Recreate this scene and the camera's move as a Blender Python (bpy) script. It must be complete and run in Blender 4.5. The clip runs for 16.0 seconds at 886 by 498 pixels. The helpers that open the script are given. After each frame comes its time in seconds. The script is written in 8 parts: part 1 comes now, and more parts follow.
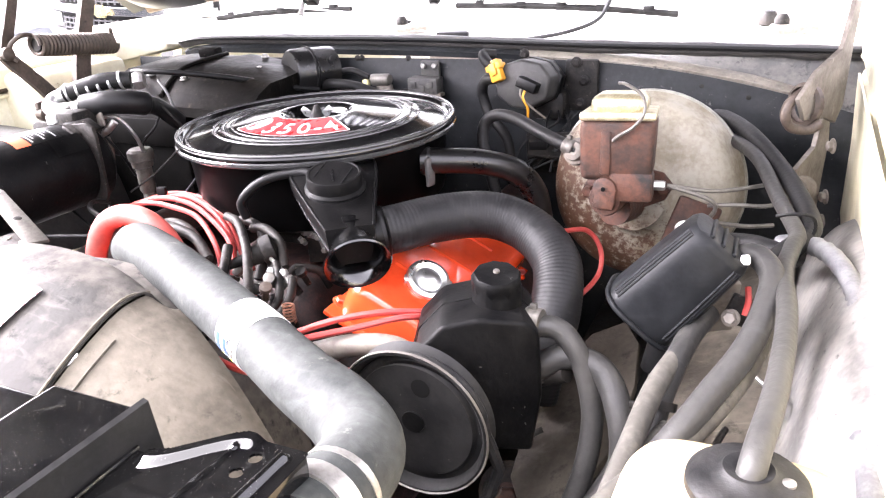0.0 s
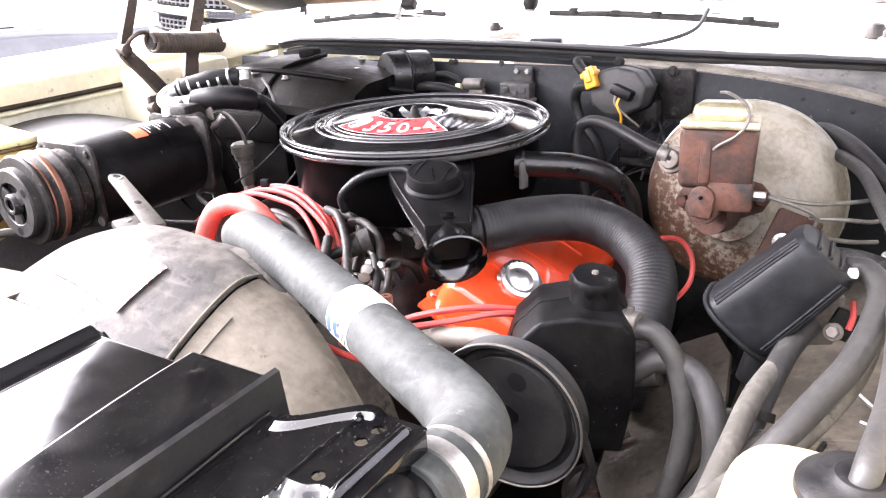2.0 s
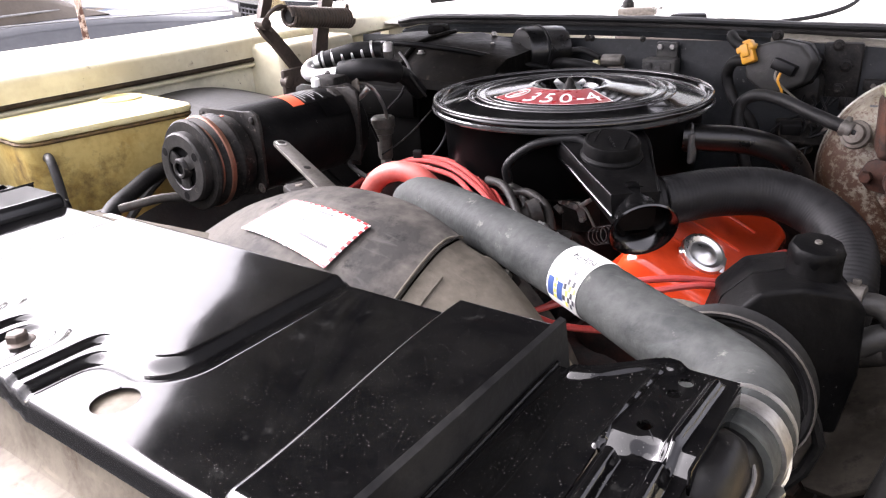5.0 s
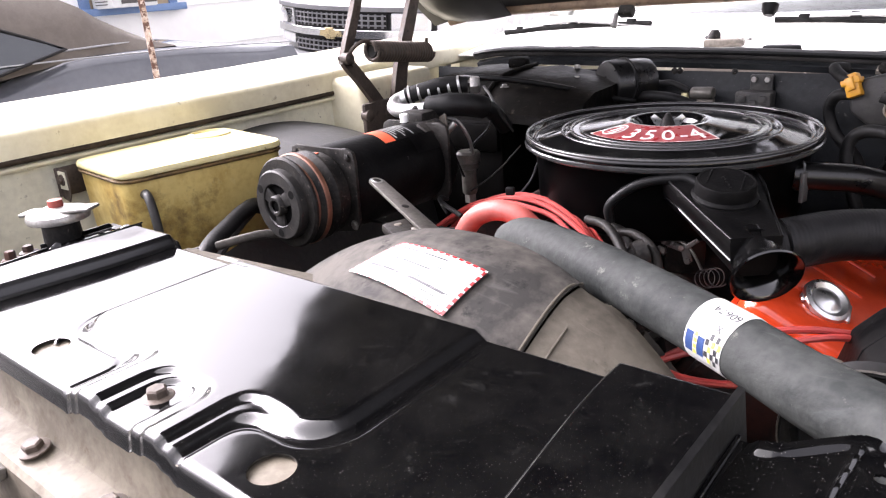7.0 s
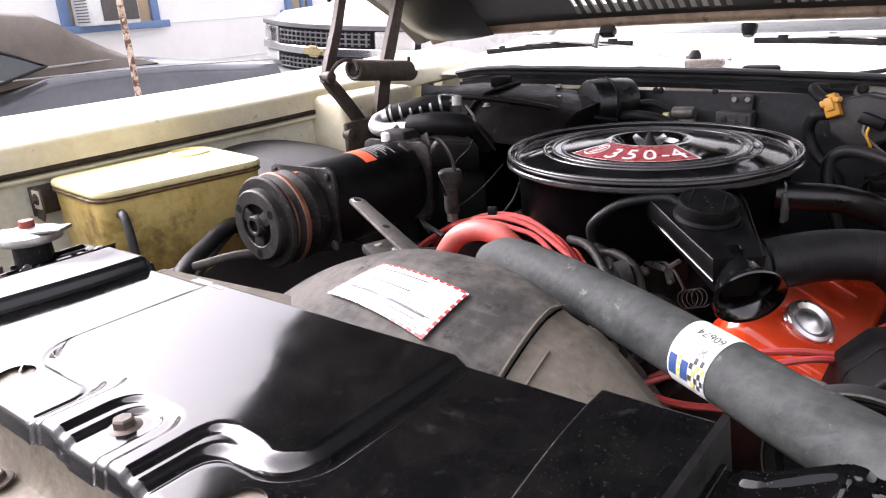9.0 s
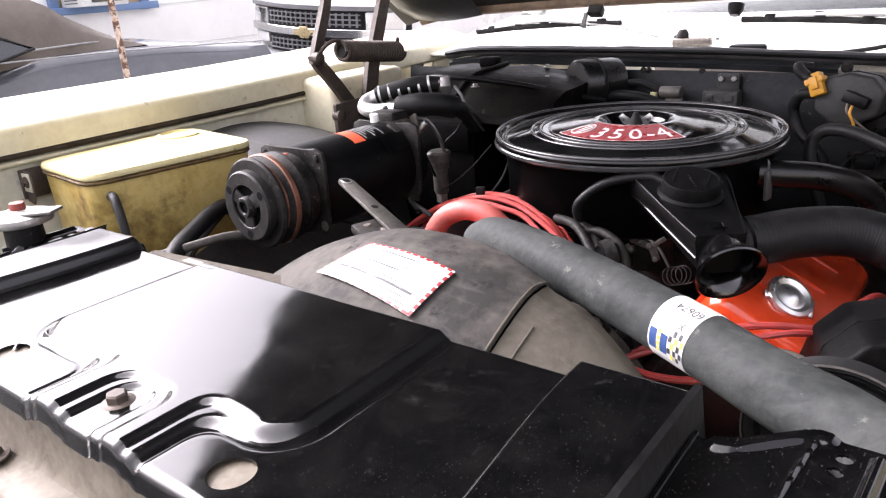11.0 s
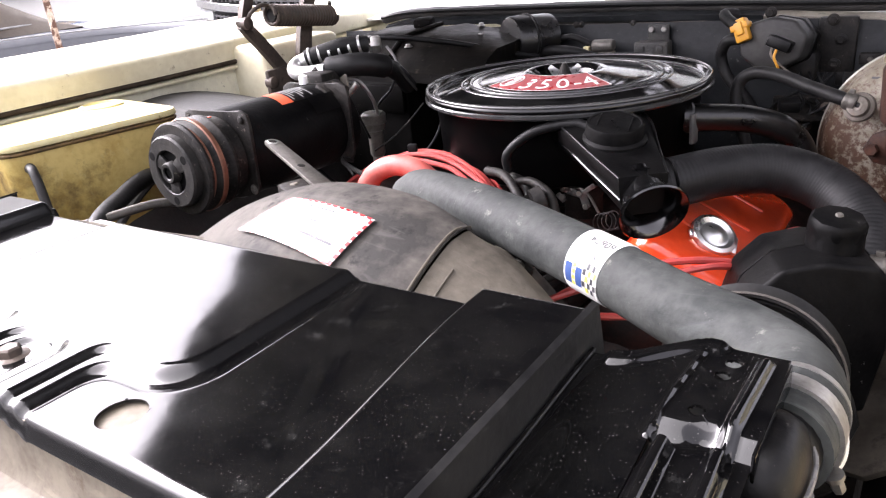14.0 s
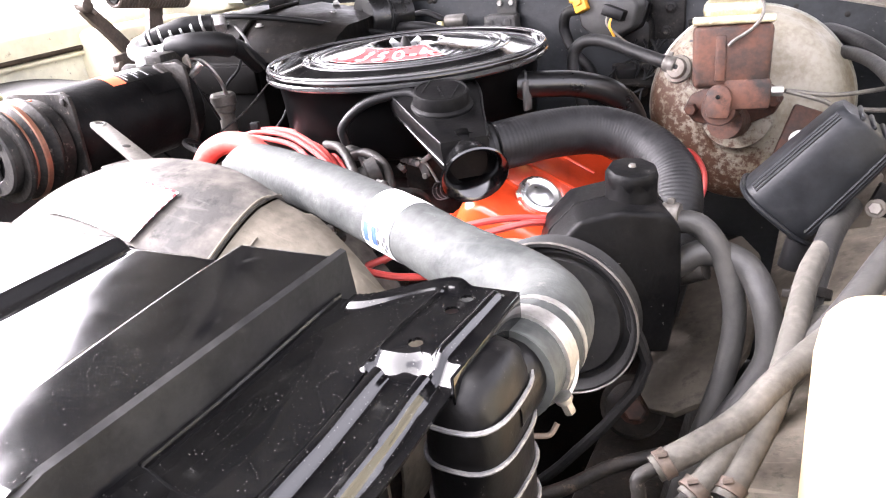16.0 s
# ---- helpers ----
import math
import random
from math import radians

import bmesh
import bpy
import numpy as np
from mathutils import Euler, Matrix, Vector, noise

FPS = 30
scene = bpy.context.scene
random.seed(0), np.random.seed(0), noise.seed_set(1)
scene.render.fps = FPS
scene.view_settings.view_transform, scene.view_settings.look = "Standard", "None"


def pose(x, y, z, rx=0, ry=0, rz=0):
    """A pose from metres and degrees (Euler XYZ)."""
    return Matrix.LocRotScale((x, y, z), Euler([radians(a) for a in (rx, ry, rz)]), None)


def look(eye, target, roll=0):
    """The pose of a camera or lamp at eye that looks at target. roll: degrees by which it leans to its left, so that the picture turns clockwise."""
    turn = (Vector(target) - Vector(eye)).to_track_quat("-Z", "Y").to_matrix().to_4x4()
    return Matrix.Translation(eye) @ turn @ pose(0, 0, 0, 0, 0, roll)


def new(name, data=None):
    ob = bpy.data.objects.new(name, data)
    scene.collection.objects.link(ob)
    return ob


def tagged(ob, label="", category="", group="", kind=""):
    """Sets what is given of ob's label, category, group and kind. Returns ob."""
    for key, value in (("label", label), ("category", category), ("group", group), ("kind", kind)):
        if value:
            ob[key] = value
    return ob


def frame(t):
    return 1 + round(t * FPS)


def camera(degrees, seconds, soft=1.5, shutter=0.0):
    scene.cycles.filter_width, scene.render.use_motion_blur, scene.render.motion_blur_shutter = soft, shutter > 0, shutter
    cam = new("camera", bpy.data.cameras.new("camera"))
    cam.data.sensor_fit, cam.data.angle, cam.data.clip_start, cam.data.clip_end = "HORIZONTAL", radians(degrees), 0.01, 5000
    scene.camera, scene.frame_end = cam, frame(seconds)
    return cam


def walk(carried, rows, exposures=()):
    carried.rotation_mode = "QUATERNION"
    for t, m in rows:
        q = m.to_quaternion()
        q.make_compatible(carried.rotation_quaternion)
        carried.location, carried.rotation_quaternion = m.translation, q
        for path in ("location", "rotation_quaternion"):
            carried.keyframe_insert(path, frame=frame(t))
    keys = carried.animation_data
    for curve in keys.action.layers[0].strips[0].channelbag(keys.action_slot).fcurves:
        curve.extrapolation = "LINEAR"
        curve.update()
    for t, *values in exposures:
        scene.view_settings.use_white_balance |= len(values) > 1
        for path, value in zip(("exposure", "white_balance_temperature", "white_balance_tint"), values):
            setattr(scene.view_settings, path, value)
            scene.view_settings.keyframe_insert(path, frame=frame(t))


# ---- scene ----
cam = camera(62.32, 16.0, 1.2)
PATH = [
    (0, (0.6425, -0.8860, 1.1874), (0.2259, -0.0654, 0.7962), -3.97),
    (0.5, (0.6372, -0.9053, 1.1849), (0.1826, -0.1002, 0.8040), -3.08),
    (1, (0.6317, -0.9115, 1.1868), (0.1527, -0.1230, 0.8009), -3.45),
    (1.5, (0.6290, -0.9167, 1.1863), (0.1471, -0.1269, 0.8070), -3.32),
    (2, (0.6237, -0.9210, 1.1874), (0.1260, -0.1398, 0.8106), -3.35),
    (2.5, (0.6142, -0.9299, 1.1871), (0.0910, -0.1684, 0.8047), -3.71),
    (3, (0.5874, -0.9828, 1.1754), (-0.0527, -0.2958, 0.8315), -3.35),
    (3.5, (0.5726, -0.9970, 1.1691), (-0.0603, -0.2984, 0.8352), -0.62),
    (3.7, (0.5690, -0.9960, 1.1707), (-0.0585, -0.2948, 0.8322), -1.47),
    (5.8, (0.4496, -0.9943, 1.1547), (-0.0902, -0.2472, 0.7669), -3.21),
    (6, (0.4417, -0.9988, 1.1620), (-0.1184, -0.2608, 0.7858), -3.72),
    (6.5, (0.4301, -1.0042, 1.1686), (-0.1465, -0.2715, 0.8070), -3.75),
    (7, (0.4262, -1.0119, 1.1739), (-0.1861, -0.3000, 0.8300), -4.34),
    (7.5, (0.4234, -1.0172, 1.1787), (-0.2055, -0.3130, 0.8491), -4.24),
    (8, (0.4247, -1.0062, 1.1774), (-0.1870, -0.2778, 0.8685), -4.84),
    (8.5, (0.4125, -1.0052, 1.1757), (-0.1939, -0.2759, 0.8588), -2.91),
    (9, (0.4218, -1.0003, 1.1736), (-0.1776, -0.2680, 0.8504), -3.96),
    (9.5, (0.4299, -1.0018, 1.1755), (-0.1710, -0.2761, 0.8405), -4.61),
    (11.8, (0.4390, -1.0065, 1.1715), (-0.1454, -0.2754, 0.8194), -4.07),
    (12, (0.4450, -1.0055, 1.1686), (-0.1461, -0.2803, 0.8154), -4.48),
    (12.5, (0.4518, -0.9960, 1.1580), (-0.1097, -0.2546, 0.7905), -4.46),
    (13, (0.4475, -1.0011, 1.1552), (-0.1160, -0.2633, 0.7835), -4.38),
    (13.5, (0.4460, -0.9895, 1.1521), (-0.1210, -0.2647, 0.7607), -6.79),
    (14, (0.4673, -0.9888, 1.1433), (-0.0757, -0.2397, 0.7637), -5.85),
    (14.5, (0.4921, -1.0037, 1.1365), (-0.0348, -0.2378, 0.7680), -5.85),
    (15, (0.5075, -0.9816, 1.1242), (0.0362, -0.2131, 0.6916), -6.92),
    (15.5, (0.5186, -0.9677, 1.1211), (0.0585, -0.1906, 0.6916), -6.95),
    (16, (0.5559, -0.9511, 1.1137), (0.1090, -0.1524, 0.7108), -6.45),
]
EXPOSURES = [(t, stops, 6500, 16) for t, stops in ((0.0, 3.85), (2.5, 3.55), (3.0, 3.02), (3.7, 2.45), (6.0, 2.3), (9.0, 1.98), (12.5, 2.15), (13.5, 2.3), (14.5, 2.65), (15.0, 3.1), (15.5, 3.65), (16.0, 3.85))]
walk(cam, [(t, look(eye, target, roll)) for t, eye, target, roll in PATH], EXPOSURES)

# ---- world and light ----
world = bpy.data.worlds.new("world")
scene.world = world
world.use_nodes = True
wn = world.node_tree.nodes
wl = world.node_tree.links
sky = wn.new("ShaderNodeTexSky")
sky.sky_type = "NISHITA"
sky.sun_disc = False
sky.sun_elevation = radians(40)
sky.sun_rotation = radians(262)
sky.air_density = 1.0
sky.dust_density = 9.0
sky.ozone_density = 1.0
haze = wn.new("ShaderNodeHueSaturation")
haze.inputs["Saturation"].default_value = 0.12
haze.inputs["Value"].default_value = 1.0
cool = wn.new("ShaderNodeMix")                          # the camera's cool white balance
cool.data_type, cool.blend_type = "RGBA", "MULTIPLY"
cool.inputs["Factor"].default_value = 1.0
cool.inputs["B"].default_value = (1.02, 1.0, 1.07, 1)
wl.new(sky.outputs[0], haze.inputs["Color"])
wl.new(haze.outputs[0], cool.inputs["A"])
wl.new(cool.outputs["Result"], wn["Background"].inputs["Color"])
wn["Background"].inputs["Strength"].default_value = 0.20
sun = new("sun", bpy.data.lights.new("sun", "SUN"))
sun.data.energy = 0.38
sun.data.angle = radians(50)
sun.data.color = (1.0, 0.985, 0.97)
sun.matrix_world = look((0, 0, 0), (0.10, 0.25, -0.95))

# ---- builders ----
GLOSS = {}


def surface(name, base, second=None, scale=20.0, amount=0.5, rough=0.5, rough2=None, metal=0.0, bump=0.0, bump_scale=200.0,
            spots=None, coat=0.0, specular=0.5, piece=0.0, transmission=0.0, lean=None, scratch=0.0, dots=None):
    """A node material: two colours mixed by large and fine noise, spots of a third colour, roughness that varies, and relief."""
    m = bpy.data.materials.new(name)
    m.use_nodes = True
    nodes, links = m.node_tree.nodes, m.node_tree.links
    b = nodes["Principled BSDF"]
    where = nodes.new("ShaderNodeTexCoord").outputs["Object"]
    second = second or [c * 0.8 for c in base]
    big = nodes.new("ShaderNodeTexNoise")
    big.inputs["Scale"].default_value, big.inputs["Detail"].default_value, big.inputs["Roughness"].default_value = scale, 6, 0.65
    links.new(where, big.inputs["Vector"])
    fine = nodes.new("ShaderNodeTexNoise")
    fine.inputs["Scale"].default_value, fine.inputs["Detail"].default_value = scale * 9, 4
    links.new(where, fine.inputs["Vector"])
    add = nodes.new("ShaderNodeMath")
    add.operation = "MULTIPLY_ADD"
    links.new(fine.outputs["Fac"], add.inputs[0])
    add.inputs[1].default_value = 0.35
    links.new(big.outputs["Fac"], add.inputs[2])
    ramp = nodes.new("ShaderNodeMapRange")
    ramp.inputs["From Min"].default_value, ramp.inputs["From Max"].default_value = 0.56, 0.80
    ramp.inputs["To Max"].default_value = amount
    links.new(add.outputs[0], ramp.inputs["Value"])
    mix = nodes.new("ShaderNodeMix")
    mix.data_type = "RGBA"
    mix.inputs["A"].default_value, mix.inputs["B"].default_value = (*base, 1), (*second, 1)
    links.new(ramp.outputs[0], mix.inputs["Factor"])
    colour = mix.outputs["Result"]
    if spots:
        tint, sscale, low, high = spots
        sn = nodes.new("ShaderNodeTexNoise")
        sn.inputs["Scale"].default_value, sn.inputs["Detail"].default_value, sn.inputs["Roughness"].default_value = sscale, 8, 0.7
        links.new(where, sn.inputs["Vector"])
        sr = nodes.new("ShaderNodeMapRange")
        sr.inputs["From Min"].default_value, sr.inputs["From Max"].default_value = low, high
        level = sn.outputs["Fac"]
        if lean:                                        # more of the spots towards one side of the thing
            dot = nodes.new("ShaderNodeVectorMath")
            dot.operation = "DOT_PRODUCT"
            dot.inputs[1].default_value = lean[:3]
            links.new(where, dot.inputs[0])
            shift = nodes.new("ShaderNodeMath")
            shift.operation = "ADD"
            shift.inputs[1].default_value = lean[3]
            links.new(dot.outputs["Value"], shift.inputs[0])
            both = nodes.new("ShaderNodeMath")
            both.operation = "ADD"
            links.new(level, both.inputs[0])
            links.new(shift.outputs[0], both.inputs[1])
            level = both.outputs[0]
        links.new(level, sr.inputs["Value"])
        sm = nodes.new("ShaderNodeMix")
        sm.data_type = "RGBA"
        sm.inputs["B"].default_value = (*tint, 1)
        links.new(sr.outputs[0], sm.inputs["Factor"])
        links.new(colour, sm.inputs["A"])
        colour = sm.outputs["Result"]
    if dots:                                            # single grains of dust, each of its own size
        tint, dscale, size = dots
        cell = nodes.new("ShaderNodeTexVoronoi")
        cell.inputs["Scale"].default_value = dscale
        links.new(where, cell.inputs["Vector"])
        hue = nodes.new("ShaderNodeSeparateColor")
        links.new(cell.outputs["Color"], hue.inputs[0])
        power = nodes.new("ShaderNodeMath")
        power.operation = "POWER"
        power.inputs[1].default_value = 2.0
        links.new(hue.outputs[0], power.inputs[0])
        reach = nodes.new("ShaderNodeMath")
        reach.operation = "MULTIPLY_ADD"
        reach.inputs[1].default_value = size
        links.new(power.outputs[0], reach.inputs[0])
        minus = nodes.new("ShaderNodeMath")
        minus.operation = "MULTIPLY"
        minus.inputs[1].default_value = -1.0
        links.new(cell.outputs["Distance"], minus.inputs[0])
        links.new(minus.outputs[0], reach.inputs[2])
        dr = nodes.new("ShaderNodeMapRange")
        dr.inputs["From Max"].default_value = size * 0.35
        links.new(reach.outputs[0], dr.inputs["Value"])
        dm = nodes.new("ShaderNodeMix")
        dm.data_type = "RGBA"
        dm.inputs["B"].default_value = (*tint, 1)
        links.new(dr.outputs[0], dm.inputs["Factor"])
        links.new(colour, dm.inputs["A"])
        colour = dm.outputs["Result"]
    if piece:
        info = nodes.new("ShaderNodeObjectInfo")
        hs = nodes.new("ShaderNodeHueSaturation")
        pr = nodes.new("ShaderNodeMapRange")
        pr.inputs["To Min"].default_value, pr.inputs["To Max"].default_value = 1 - piece, 1 + piece
        links.new(info.outputs["Random"], pr.inputs["Value"])
        links.new(pr.outputs[0], hs.inputs["Value"])
        links.new(colour, hs.inputs["Color"])
        colour = hs.outputs["Color"]
    if scratch:                                         # pale scuffs, short and crossing
        warp = nodes.new("ShaderNodeMapping")
        warp.inputs["Rotation"].default_value = (0.3, 0.2, 0.9)
        warp.inputs["Scale"].default_value = (14, 120, 60)
        links.new(where, warp.inputs["Vector"])
        sc = nodes.new("ShaderNodeTexNoise")
        sc.inputs["Scale"].default_value, sc.inputs["Detail"].default_value, sc.inputs["Distortion"].default_value = 1.0, 5, 0.6
        links.new(warp.outputs[0], sc.inputs["Vector"])
        cut = nodes.new("ShaderNodeMapRange")
        cut.inputs["From Min"].default_value, cut.inputs["From Max"].default_value = 0.62, 0.75
        cut.inputs["To Max"].default_value = scratch
        links.new(sc.outputs["Fac"], cut.inputs["Value"])
        sx = nodes.new("ShaderNodeMix")
        sx.data_type = "RGBA"
        sx.inputs["B"].default_value = (*[min(0.75, c * 2.6 + 0.015) for c in base], 1)
        links.new(cut.outputs[0], sx.inputs["Factor"])
        links.new(colour, sx.inputs["A"])
        colour = sx.outputs["Result"]
    links.new(colour, b.inputs["Base Color"])
    rr = nodes.new("ShaderNodeMapRange")
    rr.inputs["From Min"].default_value, rr.inputs["From Max"].default_value = 0.35, 0.75
    rr.inputs["To Min"].default_value, rr.inputs["To Max"].default_value = rough, rough2 if rough2 is not None else min(1, rough * 1.4)
    links.new(big.outputs["Fac"], rr.inputs["Value"])
    links.new(rr.outputs[0], b.inputs["Roughness"])
    b.inputs["Metallic"].default_value = metal
    b.inputs["Coat Weight"].default_value = coat
    b.inputs["Coat Roughness"].default_value = 0.05
    b.inputs["Specular IOR Level"].default_value = specular
    b.inputs["Transmission Weight"].default_value = transmission
    if bump:
        bn = nodes.new("ShaderNodeTexNoise")
        bn.inputs["Scale"].default_value, bn.inputs["Detail"].default_value = bump_scale, 5
        links.new(where, bn.inputs["Vector"])
        bp = nodes.new("ShaderNodeBump")
        bp.inputs["Strength"].default_value, bp.inputs["Distance"].default_value = bump, 0.002
        links.new(bn.outputs["Fac"], bp.inputs["Height"])
        links.new(bp.outputs[0], b.inputs["Normal"])
    return m


def mesh_of(name, bm, material, sharp=38):
    me = bpy.data.meshes.new(name)
    bmesh.ops.recalc_face_normals(bm, faces=bm.faces)
    bm.to_mesh(me)
    bm.free()
    me.materials.append(material)
    me.shade_smooth()
    me.set_sharp_from_angle(angle=radians(sharp))
    return me


def base_of(ob):
    at = Vector((0, 0, 0))
    while ob is not None:
        at += ob.location
        ob = ob.parent
    return at


def thing(name, at, label, category, group="", kind=""):
    """An empty at the base of a thing."""
    ob = new(name)
    ob.location = at
    ob.empty_display_size = 0.02
    return tagged(ob, label, category, group, kind)


def part(name, bm, material, parent, label="", sharp=38):
    """One mesh, given in the world's metres, under a thing or a part."""
    at = base_of(parent)
    bmesh.ops.translate(bm, verts=bm.verts, vec=-at)
    ob = new(name, mesh_of(name, bm, material, sharp))
    ob.parent = parent
    return tagged(ob, label)


def single(name, bm, material, label, category, group="", kind="", sharp=38):
    """A thing of one mesh."""
    low = min(v.co.z for v in bm.verts)
    at = Vector((sum(v.co.x for v in bm.verts) / len(bm.verts), sum(v.co.y for v in bm.verts) / len(bm.verts), low))
    bmesh.ops.translate(bm, verts=bm.verts, vec=-at)
    ob = new(name, mesh_of(name, bm, material, sharp))
    ob.location = at
    return tagged(ob, label, category, group, kind)


def along(at, way, up=(0, 0, 1)):
    """A frame at a place whose z runs along way and whose y leans to up."""
    z = Vector(way).normalized()
    x = Vector(up).cross(z)
    if x.length < 1e-4:
        x = Vector((1, 0, 0)).cross(z)
        if x.length < 1e-4:
            x = Vector((0, 1, 0))
    x.normalize()
    y = z.cross(x)
    m = Matrix((x, y, z)).transposed().to_4x4()
    m.translation = at
    return m


def curve_points(pts, steps=8):
    pts = [Vector(p) for p in pts]
    ends = [2 * pts[0] - pts[1], *pts, 2 * pts[-1] - pts[-2]]
    out = []
    for i in range(1, len(ends) - 2):
        a, b, c, d = ends[i - 1:i + 3]
        for k in range(steps):
            s = k / steps
            out.append(0.5 * (2 * b + (c - a) * s + (2 * a - 5 * b + 4 * c - d) * s * s + (3 * b - a - 3 * c + d) * s ** 3))
    out.append(pts[-1])
    return out


def tube(pts, r, sides=14, steps=8, ripple=None, bm=None, smooth=True, flat=1.0):
    """A round hose along a path. ripple(length): a factor on the radius."""
    bm = bm or bmesh.new()
    line = curve_points(pts, steps) if smooth else [Vector(p) for p in pts]
    side = None
    rings, run = [], 0.0
    for i, p in enumerate(line):
        way = (line[min(i + 1, len(line) - 1)] - line[max(i - 1, 0)]).normalized()
        if side is None:
            side = way.orthogonal().normalized()
        side = (side - way * side.dot(way)).normalized()
        other = way.cross(side)
        if i:
            run += (p - line[i - 1]).length
        rad = (r(run) if callable(r) else r) * (ripple(run) if ripple else 1)
        rings.append([bm.verts.new(p + rad * (math.cos(a) * side + flat * math.sin(a) * other)) for a in (2 * math.pi * k / sides for k in range(sides))])
    for a, b in zip(rings, rings[1:]):
        for k in range(sides):
            bm.faces.new((a[k], a[(k + 1) % sides], b[(k + 1) % sides], b[k]))
    bm.faces.new(rings[0][::-1])
    bm.faces.new(rings[-1])
    return bm


def lathe(profile, sides=32, m=None, bm=None, close=True):
    """A turned form: rows of radius and height along z, placed by m."""
    bm = bm or bmesh.new()
    m = m or Matrix()
    rings = []
    for r, h in profile:
        rings.append([bm.verts.new(m @ Vector((r * math.cos(a), r * math.sin(a), h))) for a in (2 * math.pi * k / sides for k in range(sides))])
    for a, b in zip(rings, rings[1:]):
        for k in range(sides):
            bm.faces.new((a[k], a[(k + 1) % sides], b[(k + 1) % sides], b[k]))
    if close:
        bm.faces.new(rings[0][::-1])
        bm.faces.new(rings[-1])
    return bm


def block(size, m=None, bevel=0.004, segments=2, bm=None, taper=1.0):
    """A box with rounded edges about its middle, placed by m; taper narrows its top."""
    one = bmesh.new()
    bmesh.ops.create_cube(one, size=1)
    for v in one.verts:
        k = taper if v.co.z > 0 else 1
        v.co = Vector((v.co.x * size[0] * k, v.co.y * size[1] * k, v.co.z * size[2]))
    if bevel:
        bmesh.ops.bevel(one, geom=one.edges[:], offset=bevel, segments=segments, affect="EDGES", profile=0.5)
    bmesh.ops.transform(one, matrix=m or Matrix(), verts=one.verts)
    return merge(one, bm)


def merge(one, bm):
    if bm is None:
        return one
    me = bpy.data.meshes.new("join")
    one.to_mesh(me)
    one.free()
    bm.from_mesh(me)
    bpy.data.meshes.remove(me)
    return bm


def prism(outline, low, high, m=None, bevel=0.0, bm=None, segments=2):
    """An outline in x and y, raised from low to high, placed by m."""
    one = bmesh.new()
    a = [one.verts.new((x, y, low)) for x, y in outline]
    b = [one.verts.new((x, y, high)) for x, y in outline]
    one.faces.new(a[::-1])
    one.faces.new(b)
    n = len(a)
    for k in range(n):
        one.faces.new((a[k], a[(k + 1) % n], b[(k + 1) % n], b[k]))
    if bevel:
        bmesh.ops.bevel(one, geom=one.edges[:], offset=bevel, segments=segments, affect="EDGES", profile=0.5)
    bmesh.ops.transform(one, matrix=m or Matrix(), verts=one.verts)
    return merge(one, bm)


def loft(rings, bm=None, ends=True, closed=True):
    bm = bm or bmesh.new()
    rows = [[bm.verts.new(p) for p in ring] for ring in rings]
    for a, b in zip(rows, rows[1:]):
        n = len(a)
        for k in range(n if closed else n - 1):
            bm.faces.new((a[k], a[(k + 1) % n], b[(k + 1) % n], b[k]))
    if ends and closed:
        bm.faces.new(rows[0][::-1])
        bm.faces.new(rows[-1])
    return bm


def sheet(us, vs, place, thick=0.0, keep=None, bm=None):
    """A skin over a grid: place(u, v) gives each point; thick gives it a back; keep(u, v) says which cells are there."""
    bm = bm or bmesh.new()
    grid = [[bm.verts.new(place(u, v)) for v in vs] for u in us]
    faces = []
    for i in range(len(us) - 1):
        for j in range(len(vs) - 1):
            if keep is None or keep((us[i] + us[i + 1]) / 2, (vs[j] + vs[j + 1]) / 2):
                faces.append(bm.faces.new((grid[i][j], grid[i + 1][j], grid[i + 1][j + 1], grid[i][j + 1])))
    bmesh.ops.delete(bm, geom=[v for v in bm.verts if not v.link_faces], context="VERTS")
    if thick:
        bmesh.ops.recalc_face_normals(bm, faces=bm.faces)
        bmesh.ops.solidify(bm, geom=bm.faces[:], thickness=thick)
    return bm


def span(a, b, n):
    return [a + (b - a) * i / n for i in range(n + 1)]


def ease(a, b, v):
    s = min(1, max(0, (v - a) / (b - a)))
    return s * s * (3 - 2 * s)


def hexbolt(at, way, r, h, washer=0.0, bm=None):
    """A hexagon head, on a flange if one is given."""
    m = along(at, way)
    bm = bm or bmesh.new()
    if washer:
        lathe([(washer, 0), (washer, h * 0.18), (washer * 0.85, h * 0.3)], 20, m, bm)
    lathe([(r, 0), (r, h * 0.85), (r * 0.82, h)], 6, m, bm)
    return bm


def lettering(text, size, m, depth=0.0004, spacing=1.0, width=1.0):
    """Raised letters as a bmesh, in the built-in font, centred on m."""
    data = bpy.data.curves.new("letters", "FONT")
    data.body, data.size, data.extrude, data.align_x, data.align_y, data.space_character = text, size, depth, "CENTER", "CENTER", spacing
    data.resolution_u = 4
    ob = new("letters", data)
    me = bpy.data.meshes.new_from_object(ob.evaluated_get(bpy.context.evaluated_depsgraph_get()))
    bm = bmesh.new()
    bm.from_mesh(me)
    bpy.data.objects.remove(ob)
    bpy.data.curves.remove(data)
    bpy.data.meshes.remove(me)
    bmesh.ops.transform(bm, matrix=m @ Matrix.Diagonal((width, 1, 1, 1)), verts=bm.verts)
    return bm


